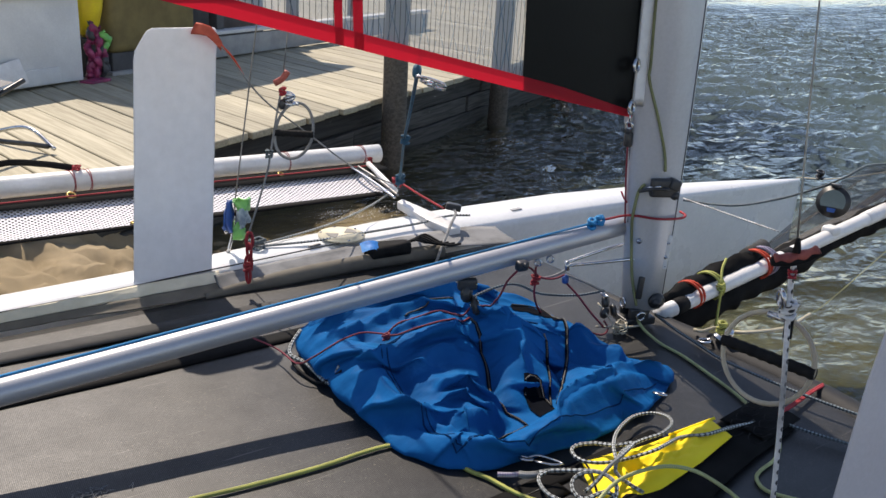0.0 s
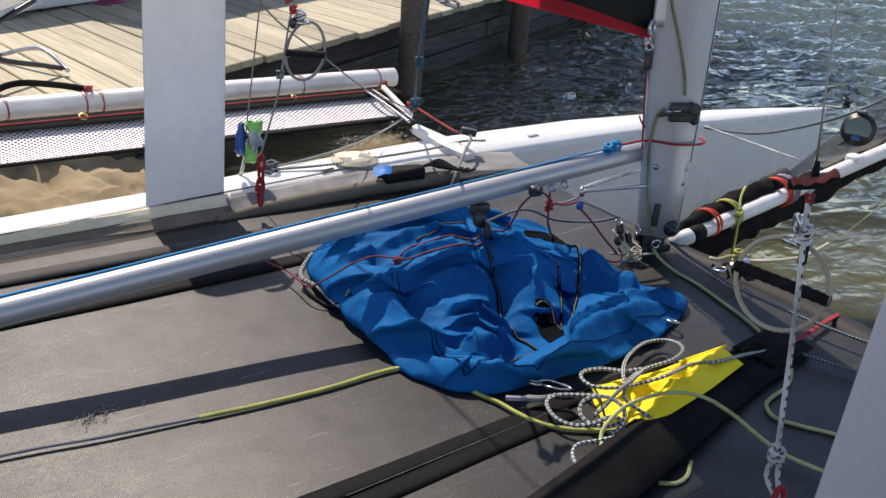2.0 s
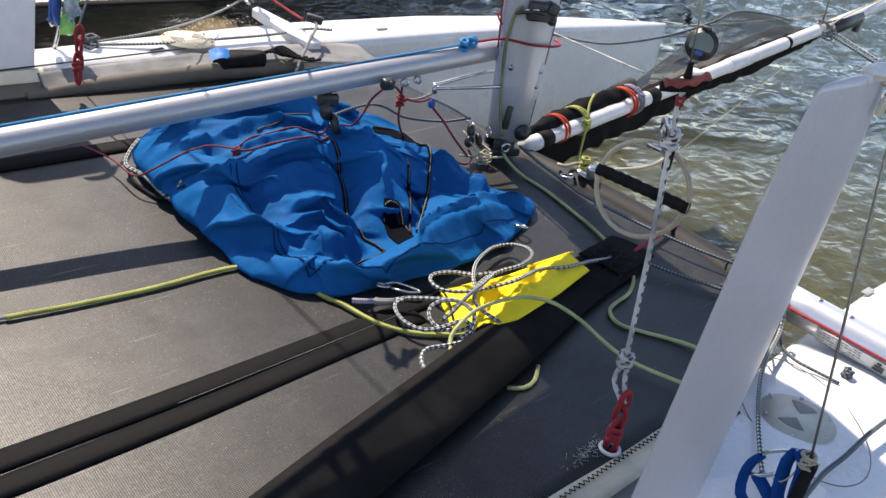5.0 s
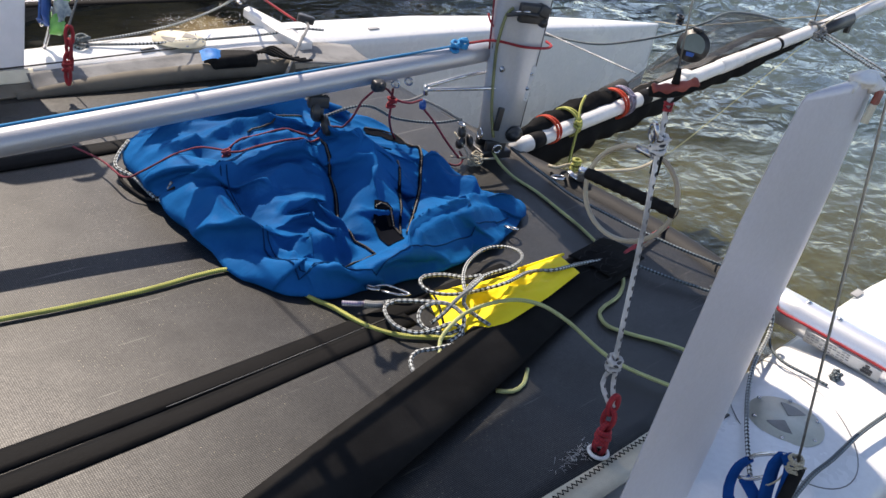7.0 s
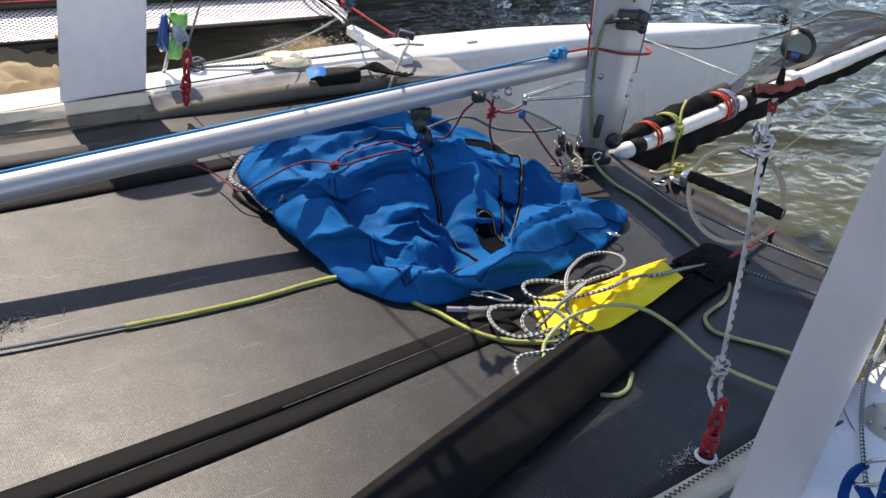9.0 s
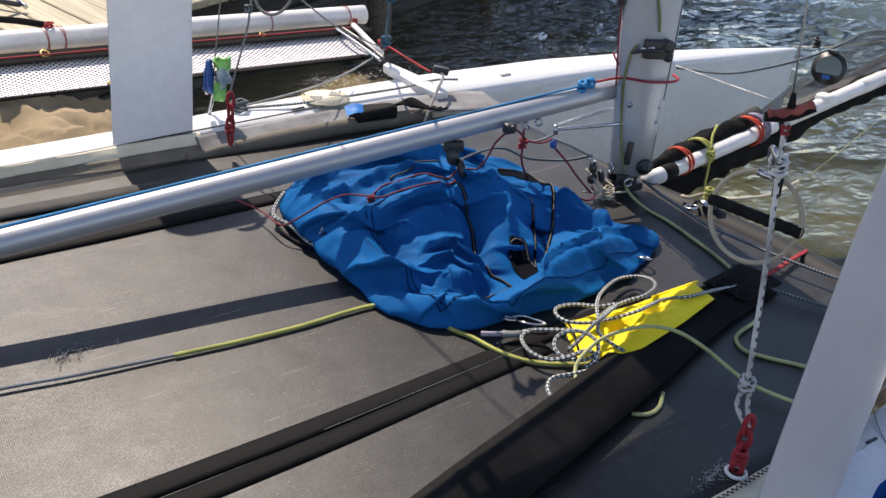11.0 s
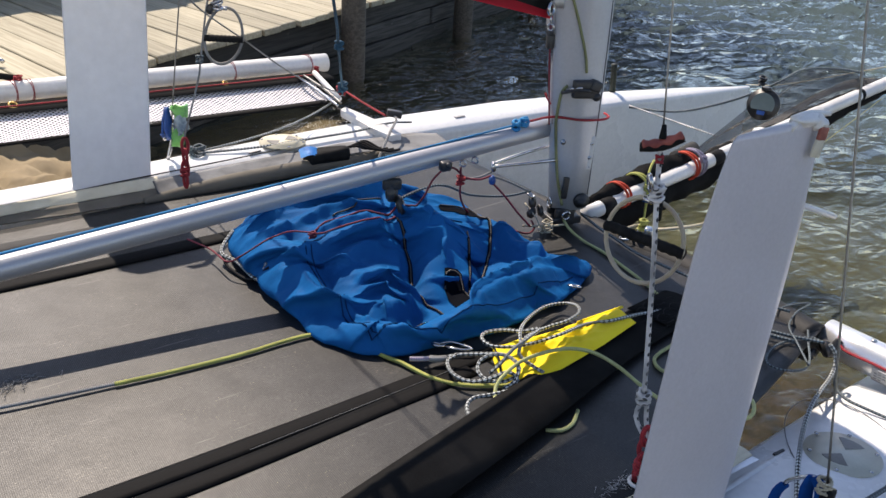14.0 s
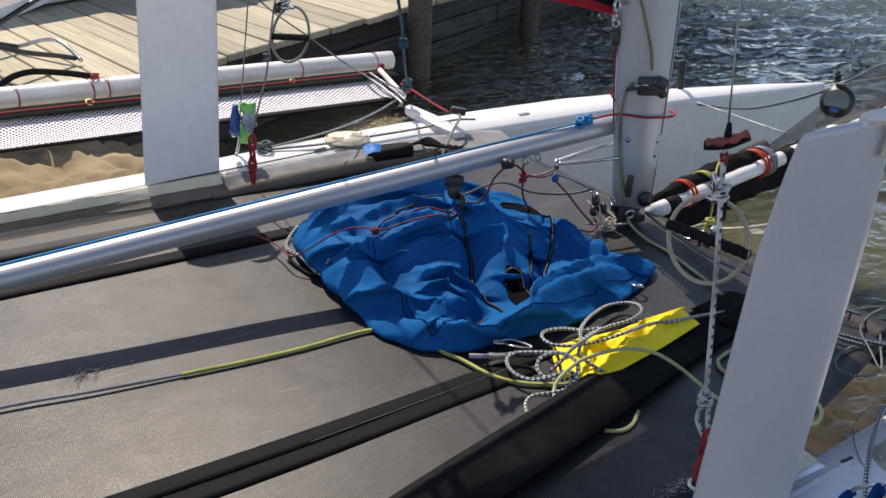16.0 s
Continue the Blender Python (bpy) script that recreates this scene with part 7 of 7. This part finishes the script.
def drape_band(pts, width, material, name, label="", up=0.003):
    c = curve_points([(x, y, 0) for x, y, *_ in pts], 0.015)
    bm = bmesh.new()
    rows = []
    for i, v in enumerate(c):
        t = (c[min(i + 1, len(c) - 1)] - c[max(i - 1, 0)]).normalized()
        s = Vector((-t.y, t.x, 0))
        w = width * (0.55 + 0.45 * math.sin(math.pi * i / (len(c) - 1)))
        rows.append([bm.verts.new(bag_pt(*(v + s * w * (k / 4 - 0.5)).xy, up)) for k in range(5)])
    for a, b in zip(rows, rows[1:]):
        for k in range(4):
            bm.faces.new((a[k], b[k], b[k + 1], a[k + 1]))
    return part(name, bm, material, bag, label)


zip_c = [(-0.615, 0.054), (-0.634, -0.007), (-0.658, -0.072), (-0.699, -0.143), (-0.703, -0.192), (-0.693, -0.239), (-0.695, -0.271)]
drape_band(zip_c, 0.011, M["lining"], "zip_tape", "black zip tape")
drape(zip_c, 0.0025, M["zip"], "zip", "black zip with brassy teeth", up=0.004)
zip_r = [(-0.415, 0.130), (-0.350, 0.115), (-0.329, 0.057), (-0.357, -0.022), (-0.418, -0.103), (-0.491, -0.170), (-0.565, -0.229)]
drape_band([(x - 0.004, y - 0.003) for x, y in zip_r], 0.010, M["lining"], "zip_tape", "black zip tape")
drape(zip_r, 0.0025, M["zip"], "zip", "black zip with brassy teeth", up=0.004)
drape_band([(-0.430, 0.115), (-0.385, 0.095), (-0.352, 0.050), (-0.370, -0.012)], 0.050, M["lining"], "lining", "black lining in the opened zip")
drape_band([(-0.465, -0.059), (-0.509, -0.129), (-0.561, -0.199), (-0.586, -0.232)], 0.009, M["lining"], "zip_tape", "black zip tape")
drape([(-0.465, -0.059), (-0.509, -0.129), (-0.561, -0.199), (-0.586, -0.232)], 0.0025, M["zip"], "zip", "black zip with brassy teeth", up=0.004)
# black lining sheet on top of the cloth stands for the dark hole within
drape_band([(-0.586, -0.150), (-0.598, -0.185), (-0.610, -0.220), (-0.628, -0.262)], 0.062, M["lining"], "opening", "black lining patch laid for the dark inside of the opening")
drape([(-0.628, -0.185), (-0.606, -0.158), (-0.580, -0.160), (-0.578, -0.195), (-0.588, -0.235)], 0.0025, M["zip"], "zip", up=0.005)
drape_band([(-0.860, -0.309), (-0.811, -0.297), (-0.773, -0.293), (-0.698, -0.276)], 0.016, M["lining"], "zip_tape", "black zip tape")
drape([(-0.860, -0.309), (-0.811, -0.297), (-0.773, -0.293), (-0.698, -0.276)], 0.0025, M["zip"], "zip", "black zip with pale teeth", up=0.004)
drape([(-0.746, 0.163), (-0.696, 0.173), (-0.646, 0.176), (-0.595, 0.162)], 0.0025, M["zip"], "zip", "black zip with pale teeth", up=0.004)
pocket = [(-0.640, 0.036), (-0.705, 0.055), (-0.774, 0.064), (-0.844, 0.060), (-0.891, 0.044), (-0.911, 0.0), (-0.919, -0.080), (-0.925, -0.141), (-0.928, -0.208), (-0.927, -0.289), (-0.910, -0.312), (-0.864, -0.317)]
drape(pocket, 0.0020, M["bag_dark"], "seam", up=0.001)
drape([(x + 0.012, y - 0.008) for x, y in pocket[3:]], 0.0014, M["bag_dark"], "seam", up=0.001)
drape([(-0.52, 0.013), (-0.487, -0.004), (-0.446, -0.011)], 0.002, M["bag_dark"], "seam")
drape([(-0.860, -0.352), (-0.766, -0.372), (-0.621, -0.362), (-0.446, -0.333), (-0.30, -0.30)], 0.0016, M["bag_dark"], "seam", up=0.001)
part("handle", tube([bag_pt(-0.955, 0.33, 0.002), (-0.994, 0.301, 0.56), (-1.017, 0.264, 0.55), (-1, 0.214, 0.545), (-0.995, 0.106, 0.54), bag_pt(-0.97, 0.10, 0.0)], 0.0048, 8), M["fleck_rope"], bag, "flecked rope handle")
part("handle", tube([(-1.012, 0.267, 0.54), (-1.019, 0.223, 0.53), (-1.004, 0.132, 0.53), bag_pt(-0.975, 0.08, 0.0)], 0.004, 8), M["black_rubber"], bag)
part("ring", ring_bm((-0.334, -0.342, 0.545), (0.3, 0.2, 1), 0.016, 0.003, 16), M["steel"], bag, "small steel ring")
part("ring", ring_bm((-0.797, -0.383, 0.54), (0.3, 0.2, 1), 0.014, 0.003, 16), M["steel"], bag)
part("snap", tube([(-0.788, -0.381, 0.54), (-0.764, -0.389, 0.54), (-0.749, -0.418, 0.54), (-0.744, -0.438, 0.54), (-0.766, -0.428, 0.54), (-0.788, -0.4, 0.54)], 0.003, 7), M["steel"], bag, "steel snap hook")


def over_bag(pts):
    """The same line, lifted where it would run inside the cloth."""
    return [Vector((q[0], q[1], max(q[2], bag_pt(q[0], q[1], 0.004).z))) for q in curve_points(pts, 0.02)]


rope("trim_line", over_bag([CL + Vector((-0.01, 0, -0.01)), (-0.509, 0.05, 0.731), (-0.532, 0.05, 0.693), (-0.546, 0.084, 0.645), (-0.62, 0.079, 0.64), (-0.711, 0.123, 0.635), (-0.807, 0.112, 0.635), (-0.837, 0.116, 0.625)]), 0.0028, M["maroon_cord"], "thin maroon cord draped over the blue bag", group="maroon cords")
rope("trim_line", over_bag([(-0.863, 0.086, 0.64), (-0.781, 0.065, 0.64), (-0.695, 0.046, 0.64), (-0.616, 0.061, 0.64)]), 0.0028, M["maroon_cord"], "thin maroon cord draped over the blue bag", group="maroon cords")
rope("trim_line", over_bag([(-0.841, 0.101, 0.635), (-0.89, 0.146, 0.63), (-0.964, 0.15, 0.61), (-1.01, 0.176, 0.575), (-1.033, 0.198, 0.56), (-1.035, 0.298, 0.555), (-1.057, 0.395, 0.55)]), 0.0024, M["maroon_cord"], "thin maroon cord tied to the corner of the bag", group="maroon cords")
tagged(obj("rope_knot", knot_bm(over_bag([(-0.847, 0.089, 0.635), (-0.846, 0.089, 0.635)])[0], 0.009, 0.0024, 81, 5), M["maroon_cord"]), "small maroon cord knot on the blue bag", "knot")
rope("bag_tie", [(-0.652, 0.305, 0.58), (-0.614, 0.338, 0.58), (-0.575, 0.341, 0.58), (-0.558, 0.31, 0.58)], 0.003, M["fleck_rope"], "short flecked cord behind the bag")

# ---- yellow pouch ----
YP = [Vector(p) for p in [(-0.688, -0.429, 0.535), (-0.605, -0.469, 0.545), (-0.461, -0.48, 0.55), (-0.325, -0.495, 0.56), (-0.358, -0.569, 0.572), (-0.507, -0.603, 0.575), (-0.633, -0.619, 0.572), (-0.707, -0.618, 0.56), (-0.755, -0.554, 0.535), (-0.72, -0.49, 0.535)]]
yc = sum(YP, Vector()) / len(YP)
bm = bmesh.new()
rimp = [a.lerp(b, k / 6) for a, b in zip(YP, YP[1:] + YP[:1]) for k in range(6)]
rings = []
for i in range(1, 25):
    f = i / 24
    r = []
    for p in rimp:
        q = yc.lerp(p, f)
        h = 0.012 * (1 - f ** 9) ** 0.5 + (1 - f ** 3) * (0.014 * (ridged(Vector((q.x * 11 + q.y * 5, q.y * 24, 3))) - 0.2) + 0.011 * (ridged(Vector((q.x * 24 - q.y * 9, q.y * 38, 7))) - 0.4))
        r.append(bm.verts.new((q.x, q.y, q.z - 0.016 + max(0, h))))
    rings.append(r)
cv = bm.verts.new((yc.x, yc.y, yc.z - 0.002))
for k in range(len(rimp)):
    bm.faces.new((cv, rings[0][k], rings[0][(k + 1) % len(rimp)]))
for a, b in zip(rings, rings[1:]):
    for k in range(len(rimp)):
        bm.faces.new((a[k], b[k], b[(k + 1) % len(rimp)], a[(k + 1) % len(rimp)]))
M["yellow_bag"] = cloth_material("yellow_nylon_cloth", (0.95, 0.74, 0.045), (0.90, 0.66, 0.03), (0.75, 0.48, 0.01), 0.5, 0.66)
throw_bag = thing("throw_bag", "crumpled bright yellow nylon pouch under coiled rope", "pouch")
part("body", bm, M["yellow_bag"], throw_bag)
part("hem", tube([p + Vector((0, 0, -0.006)) for p in YP[2:4]], 0.0035, 6), M["yellow_bag"], throw_bag, "rolled yellow hem")
part("drawcord", tube([YP[0] + Vector((0, 0, 0.004)), YP[9] + Vector((0.005, 0, 0.008)), YP[8] + Vector((0, 0.005, 0.006))], 0.0025, 6), M["black_rubber"], throw_bag, "black drawcord")

# ---- ropes on the trampoline ----
rope("sheet_core", [(-1.807, -0.079, 0.526), (-1.704, -0.095, 0.526), (-1.614, -0.114, 0.526), (-1.518, -0.13, 0.526), (-1.422, -0.145, 0.526)], 0.0038, M["grey_rope"], "bare grey core of the lime sheet on the trampoline")
rope("main_sheet", [(-1.431, -0.146, 0.527), (-1.312, -0.163, 0.527), (-1.172, -0.175, 0.527), (-1.067, -0.174, 0.527), (-1.002, -0.179, 0.526), (-0.962, -0.206, 0.526), (-0.93, -0.255, 0.526), (-0.912, -0.343, 0.526), (-0.897, -0.382, 0.527), (-0.877, -0.463, 0.527), (-0.84, -0.52, 0.527), (-0.77, -0.567, 0.527), (-0.703, -0.593, 0.527)], 0.0047, M["lime_rope"], "faded lime rope running under the blue bag")
rope("main_sheet", [(-0.835, -0.625, 0.54), (-0.814, -0.599, 0.545), (-0.795, -0.588, 0.56), (-0.73, -0.575, 0.575), (-0.66, -0.581, 0.58), (-0.611, -0.604, 0.585), (-0.573, -0.64, 0.58), (-0.564, -0.7, 0.575), (-0.555, -0.745, 0.56), (-0.549, -0.781, 0.55), (-0.541, -0.822, 0.545), (-0.527, -0.867, 0.545), (-0.508, -0.912, 0.545)], 0.0040, M["pale_lime_rope"], "faded lime rope curving over the foot strap")
rope("main_sheet", [(-0.799, -0.736, 0.53), (-0.773, -0.753, 0.53), (-0.739, -0.749, 0.53), (-0.699, -0.723, 0.53)], 0.0040, M["pale_lime_rope"], "loop of faded lime rope out of the strap")
rope("main_sheet", [(-0.063, 0.001, 0.585), (-0.068, -0.021, 0.56), (-0.093, -0.077, 0.55), (-0.083, -0.128, 0.53), (-0.089, -0.211, 0.53), (-0.113, -0.318, 0.53), (-0.135, -0.404, 0.53), (-0.166, -0.489, 0.53), (-0.196, -0.558, 0.53), (-0.241, -0.614, 0.53), (-0.309, -0.651, 0.53), (-0.38, -0.663, 0.53), (-0.414, -0.677, 0.53), (-0.433, -0.713, 0.53), (-0.41, -0.76, 0.53), (-0.383, -0.798, 0.53), (-0.362, -0.85, 0.535), (-0.372, -0.888, 0.54), (-0.384, -0.91, 0.545), (-0.404, -0.928, 0.545), (-0.436, -0.941, 0.545), (-0.475, -0.93, 0.545), (-0.505, -0.914, 0.545)], 0.0042, M["pale_lime_rope"], "faded lime rope from the mast foot over the trampoline")
rope("coiled_rope", [(-0.227, -0.55, 0.545), (-0.332, -0.547, 0.56), (-0.431, -0.552, 0.575), (-0.469, -0.516, 0.56), (-0.582, -0.542, 0.58), (-0.627, -0.515, 0.56), (-0.688, -0.5, 0.56), (-0.717, -0.465, 0.555), (-0.713, -0.43, 0.555), (-0.688, -0.417, 0.555), (-0.654, -0.435, 0.56), (-0.637, -0.482, 0.575), (-0.605, -0.499, 0.58), (-0.665, -0.528, 0.59), (-0.721, -0.541, 0.585), (-0.751, -0.54, 0.56), (-0.774, -0.534, 0.54)], 0.0040, M["fleck_rope"], "black and white flecked rope coiled on the yellow pouch", group="coiled ropes")
rope("coiled_rope", [(-0.687, -0.53, 0.58), (-0.647, -0.483, 0.58), (-0.567, -0.424, 0.56), (-0.477, -0.387, 0.548), (-0.422, -0.396, 0.546), (-0.447, -0.459, 0.575), (-0.465, -0.485, 0.575), (-0.516, -0.499, 0.575), (-0.575, -0.49, 0.57), (-0.664, -0.519, 0.585), (-0.71, -0.55, 0.575), (-0.699, -0.575, 0.56), (-0.691, -0.61, 0.555)], 0.0040, M["fleck_rope"], "black and white flecked rope coiled on the yellow pouch", group="coiled ropes")
rope("coiled_rope", [(-0.828, -0.432, 0.54), (-0.795, -0.452, 0.55), (-0.759, -0.49, 0.56), (-0.733, -0.529, 0.57), (-0.725, -0.563, 0.565), (-0.738, -0.583, 0.555), (-0.769, -0.581, 0.545), (-0.794, -0.552, 0.54), (-0.796, -0.522, 0.545), (-0.777, -0.503, 0.555), (-0.757, -0.515, 0.57), (-0.736, -0.54, 0.575), (-0.736, -0.578, 0.57), (-0.758, -0.596, 0.55), (-0.792, -0.599, 0.545)], 0.0040, M["fleck_rope"], "black and white flecked rope coiled on the yellow pouch", group="coiled ropes")
rope("coiled_rope", [(-0.795, -0.452, 0.55), (-0.821, -0.45, 0.545), (-0.84, -0.477, 0.545), (-0.846, -0.513, 0.545), (-0.83, -0.545, 0.545), (-0.796, -0.561, 0.55), (-0.763, -0.572, 0.56), (-0.749, -0.585, 0.555), (-0.753, -0.599, 0.545), (-0.78, -0.61, 0.545), (-0.824, -0.603, 0.545), (-0.864, -0.592, 0.545), (-0.891, -0.604, 0.545), (-0.907, -0.628, 0.545), (-0.915, -0.652, 0.545)], 0.0040, M["fleck_rope"], "black and white flecked rope tail beside the strap", group="coiled ropes")
rope("whipped_end", [(-0.883, -0.395, 0.538), (-0.862, -0.409, 0.538), (-0.843, -0.418, 0.538)], 0.0055, M["purple_cord"], "purple and white rope end under the bag")
rope("whipped_end", [(-0.847, -0.419, 0.54), (-0.835, -0.43, 0.54), (-0.816, -0.439, 0.54)], 0.0075, M["grey_rope"], "grey whipping on a rope end")
rope("front_rope", [(0.003, -0.027, 0.56), (-0.028, -0.131, 0.56), (-0.027, -0.205, 0.55), (-0.037, -0.286, 0.545), (-0.062, -0.395, 0.56), (-0.052, -0.495, 0.56), (-0.036, -0.587, 0.56), (-0.014, -0.671, 0.56), (0.01, -0.736, 0.56)], 0.0042, M["dark_fleck_rope"], "dark flecked rope along the front of the trampoline")
rope("front_rope", [(-0.208, -0.548, 0.54), (-0.176, -0.583, 0.54), (-0.159, -0.628, 0.54), (-0.134, -0.691, 0.54), (-0.099, -0.762, 0.54), (-0.076, -0.808, 0.54)], 0.0040, M["dark_fleck_rope"], "dark flecked rope along the front of the trampoline")
for k in range(2):
    rope("red_tie", [Vector(p) + Vector((0.006 * k, 0.006 * k, 0)) for p in [(0.073, -0.524, 0.545), (0.003, -0.532, 0.545), (-0.061, -0.542, 0.545), (-0.145, -0.554, 0.545), (-0.192, -0.565, 0.545)]], 0.0032, M["red_cord"], "doubled red cord tied at the front edge", "cord", "red ties")
# loose grit and a tuft of thread
bm = bmesh.new()
rnd = random.Random(12)
TUFT = Vector((-1.588, -0.033, 0.523))
for k in range(36):
    p = on_tramp(TUFT.x + rnd.gauss(0, 0.022), TUFT.y + rnd.gauss(0, 0.012), 0.002)
    q = p + Vector((rnd.uniform(-0.022, 0.022), rnd.uniform(-0.014, 0.014), rnd.uniform(0, 0.004)))
    sweep(bm, curve_points([p, p.lerp(q, 0.5) + Vector((rnd.uniform(-0.015, 0.015), rnd.uniform(-0.015, 0.015), 0.003)), q], 0.01), 0.0006, 4)
tagged(obj("thread_tuft", bm, M["grey_rope"]), "tuft of loose grey thread on the trampoline", "thread", kind="stuff")

# ---- stick and lines beyond the shaded hull ----
rope("batten", [(-0.541, -1, 1.042), (-0.428, -1, 0.999)], 0.005, M["white_tube"], "short white plastic batten end", "batten")
M["hull_post"] = surface("dark_green_post", (0.018, 0.026, 0.014), (0.010, 0.014, 0.009), 0.6, 20, 200)
part("hull_post", tube([(1.244, 1, 0.481), (1.237, 1, 0.57), (1.227, 1, 0.675)], 0.014, 10), M["hull_post"], hull_a, "short dark post on the far deck")

# ---- things on the dock ----
def dockside(name, label, category):
    ob = tagged(new(name), label, category)
    ob.matrix_world = DOCK @ pose(0, 0, DOCK_TOP)
    return ob


box = dockside("storage_box", "white painted plywood storage box on the dock", "box")
part("body", block((1.7, 0.75, 0.54), (0.85, 2.18, 0.285), 0.006), M["box_white"], box)
part("lid", block((1.76, 0.81, 0.05), (0.85, 2.18, 0.582), 0.008), M["box_white"], box)
part("trim_board", block((1.5, 0.016, 0.10), (0.75, 1.797, 0.075), 0.003), M["box_white"], box)
locker = dockside("canvas_locker", "tall khaki canvas covered locker with dark base", "locker")
bm = block((0.84, 0.75, 1.35), (2.45, 2.2, 0.83), 0.06, (0, 0, -3), 3)
part("cover", bm, M["khaki"], locker)
part("base", block((0.80, 0.70, 0.155), (2.45, 2.2, 0.08), 0.01, (0, 0, -3)), M["dark_paint"], locker)
part("plinth", block((0.88, 0.78, 0.03), (2.45, 2.2, 0.015), 0.006, (0, 0, -3)), M["grey_paint"], locker)
buoy = dockside("buoy", "yellow plastic buoy between box and locker", "buoy")
bm = bmesh.new()
sweep(bm, [Vector((1.90, 1.95, 0.26 + 0.03 * i)) for i in range(26)], lambda t: 0.02 + 0.10 * math.sin(math.pi * min(1, t * 1.02)) ** 0.6, 18)
part("float_body", bm, M["yellow_plastic"], buoy)
part("stand", block((0.16, 0.16, 0.27), (1.90, 1.97, 0.135), 0.01), M["dark_paint"], buoy)
toys = dockside("cloth_heap", "crumpled pink and maroon cloth hanging beside the box", "cloth")
rnd = random.Random(3)
for k in range(16):
    x, y, h = 1.86 + rnd.uniform(-0.09, 0.08), 1.80 + rnd.uniform(-0.03, 0.05), 0.40 - 0.02 * k + rnd.uniform(-0.02, 0.02)
    pts = [Vector((x + rnd.uniform(-0.02, 0.02), y + rnd.uniform(-0.02, 0.02), max(0.03, h - 0.03 * j))) for j in range(6)]
    bm = bmesh.new()
    sweep(bm, curve_points(pts, 0.012), lambda t: 0.006 + 0.020 * math.sin(math.pi * min(1, t * 0.94 + 0.04)), 8)
    for v in bm.verts:
        v.co += 0.014 * noise.noise_vector(v.co * 38 + Vector((k, 0, 0)))
    part("cloth_fold", bm, M["green_plastic" if k == 4 else "dark_paint" if k % 3 == 1 else "pink_plastic"], toys)
part("mat", block((0.20, 0.10, 0.02), (1.74, 1.74, 0.012), 0.004, (0, 0, 8)), M["pink_plastic"], toys)
bench = dockside("dock_rail", "low grey plank rail along the back of the dock", "rail")
part("board", block((4.2, 0.05, 0.17), (5.0, 1.93, 0.10), 0.006), M["grey_paint"], bench)
part("cap", block((4.25, 0.12, 0.03), (5.0, 1.95, 0.215), 0.006), M["box_white"], bench)
for k in range(4):
    part("upright", block((0.09, 0.09, 0.55), (3.35 + 1.1 * k, 2.02, 0.275), 0.008), M["dark_paint"], bench)
# upper wall and roof are out of view, added for a darker water reflection
shed = dockside("boat_shed", "dark painted shed wall behind the dock", "shed")
part("wall", block((2.3, 0.12, 2.4), (3.75, 2.75, 1.2), 0.01), M["dark_paint"], shed)
part("roof_edge", block((2.5, 0.5, 0.06), (3.75, 2.75, 2.43), 0.01), M["grey_paint"], shed)
# out of sight at the dock end, added to darken the water's reflection
unseen_shed = dockside("unseen_shed", "unseen dark shed added at the dock end for its reflection", "shed")
for k in range(12):
    part("board", block((0.19, 0.03, 1.75), (10.75 + 0.2 * k, 0.45 + 0.004 * (k % 3), 0.875), 0.004), M["crib_wood"], unseen_shed)
for x in (10.66, 13.04):
    part("side_wall", block((0.04, 1.2, 1.75), (x, 1.03, 0.875), 0.004), M["crib_wood"], unseen_shed)
part("back_wall", block((2.40, 0.04, 1.75), (11.85, 1.63, 0.875), 0.004), M["crib_wood"], unseen_shed)
part("roof", block((2.6, 1.5, 0.06), (11.85, 1.03, 1.785), 0.01), M["dark_paint"], unseen_shed)
slab = dockside("fibreglass_panel", "pale tapered fibreglass panel leaning on the box", "panel")
part("sheet", block((0.55, 0.02, 0.16), (0.90, 1.72, 0.09), 0.004, (-15, -10, 4)), M["white_tube"], slab)
chair = dockside("folding_chair", "black tubular folding chair at the edge of the dock", "chair")
for dv in (0.0, 0.42):
    part("leg", tube([(-0.75, 0.38 + dv, 0.42), (-0.2, 0.42 + dv, 0.16), (0.12, 0.44 + dv, 0.06), (0.20, 0.44 + dv, 0.035)], 0.012, 8), M["black_plastic"], chair)
    part("leg", tube([(-0.9, 0.38 + dv, 0.02), (-0.4, 0.4 + dv, 0.2), (0.10, 0.44 + dv, 0.36)], 0.012, 8), M["black_plastic"], chair)
part("foot_bar", tube([(0.20, 0.40, 0.03), (0.22, 0.6, 0.10), (0.20, 0.88, 0.03)], 0.010, 8), M["steel"], chair)
part("seat", sheet([-0.8 + 0.1 * i for i in range(9)], [0.38 + 0.07 * k for k in range(7)], lambda x, y: 0.37 - 0.05 * math.sin((x + 0.8) / 0.8 * math.pi)), M["dark_paint"], chair)
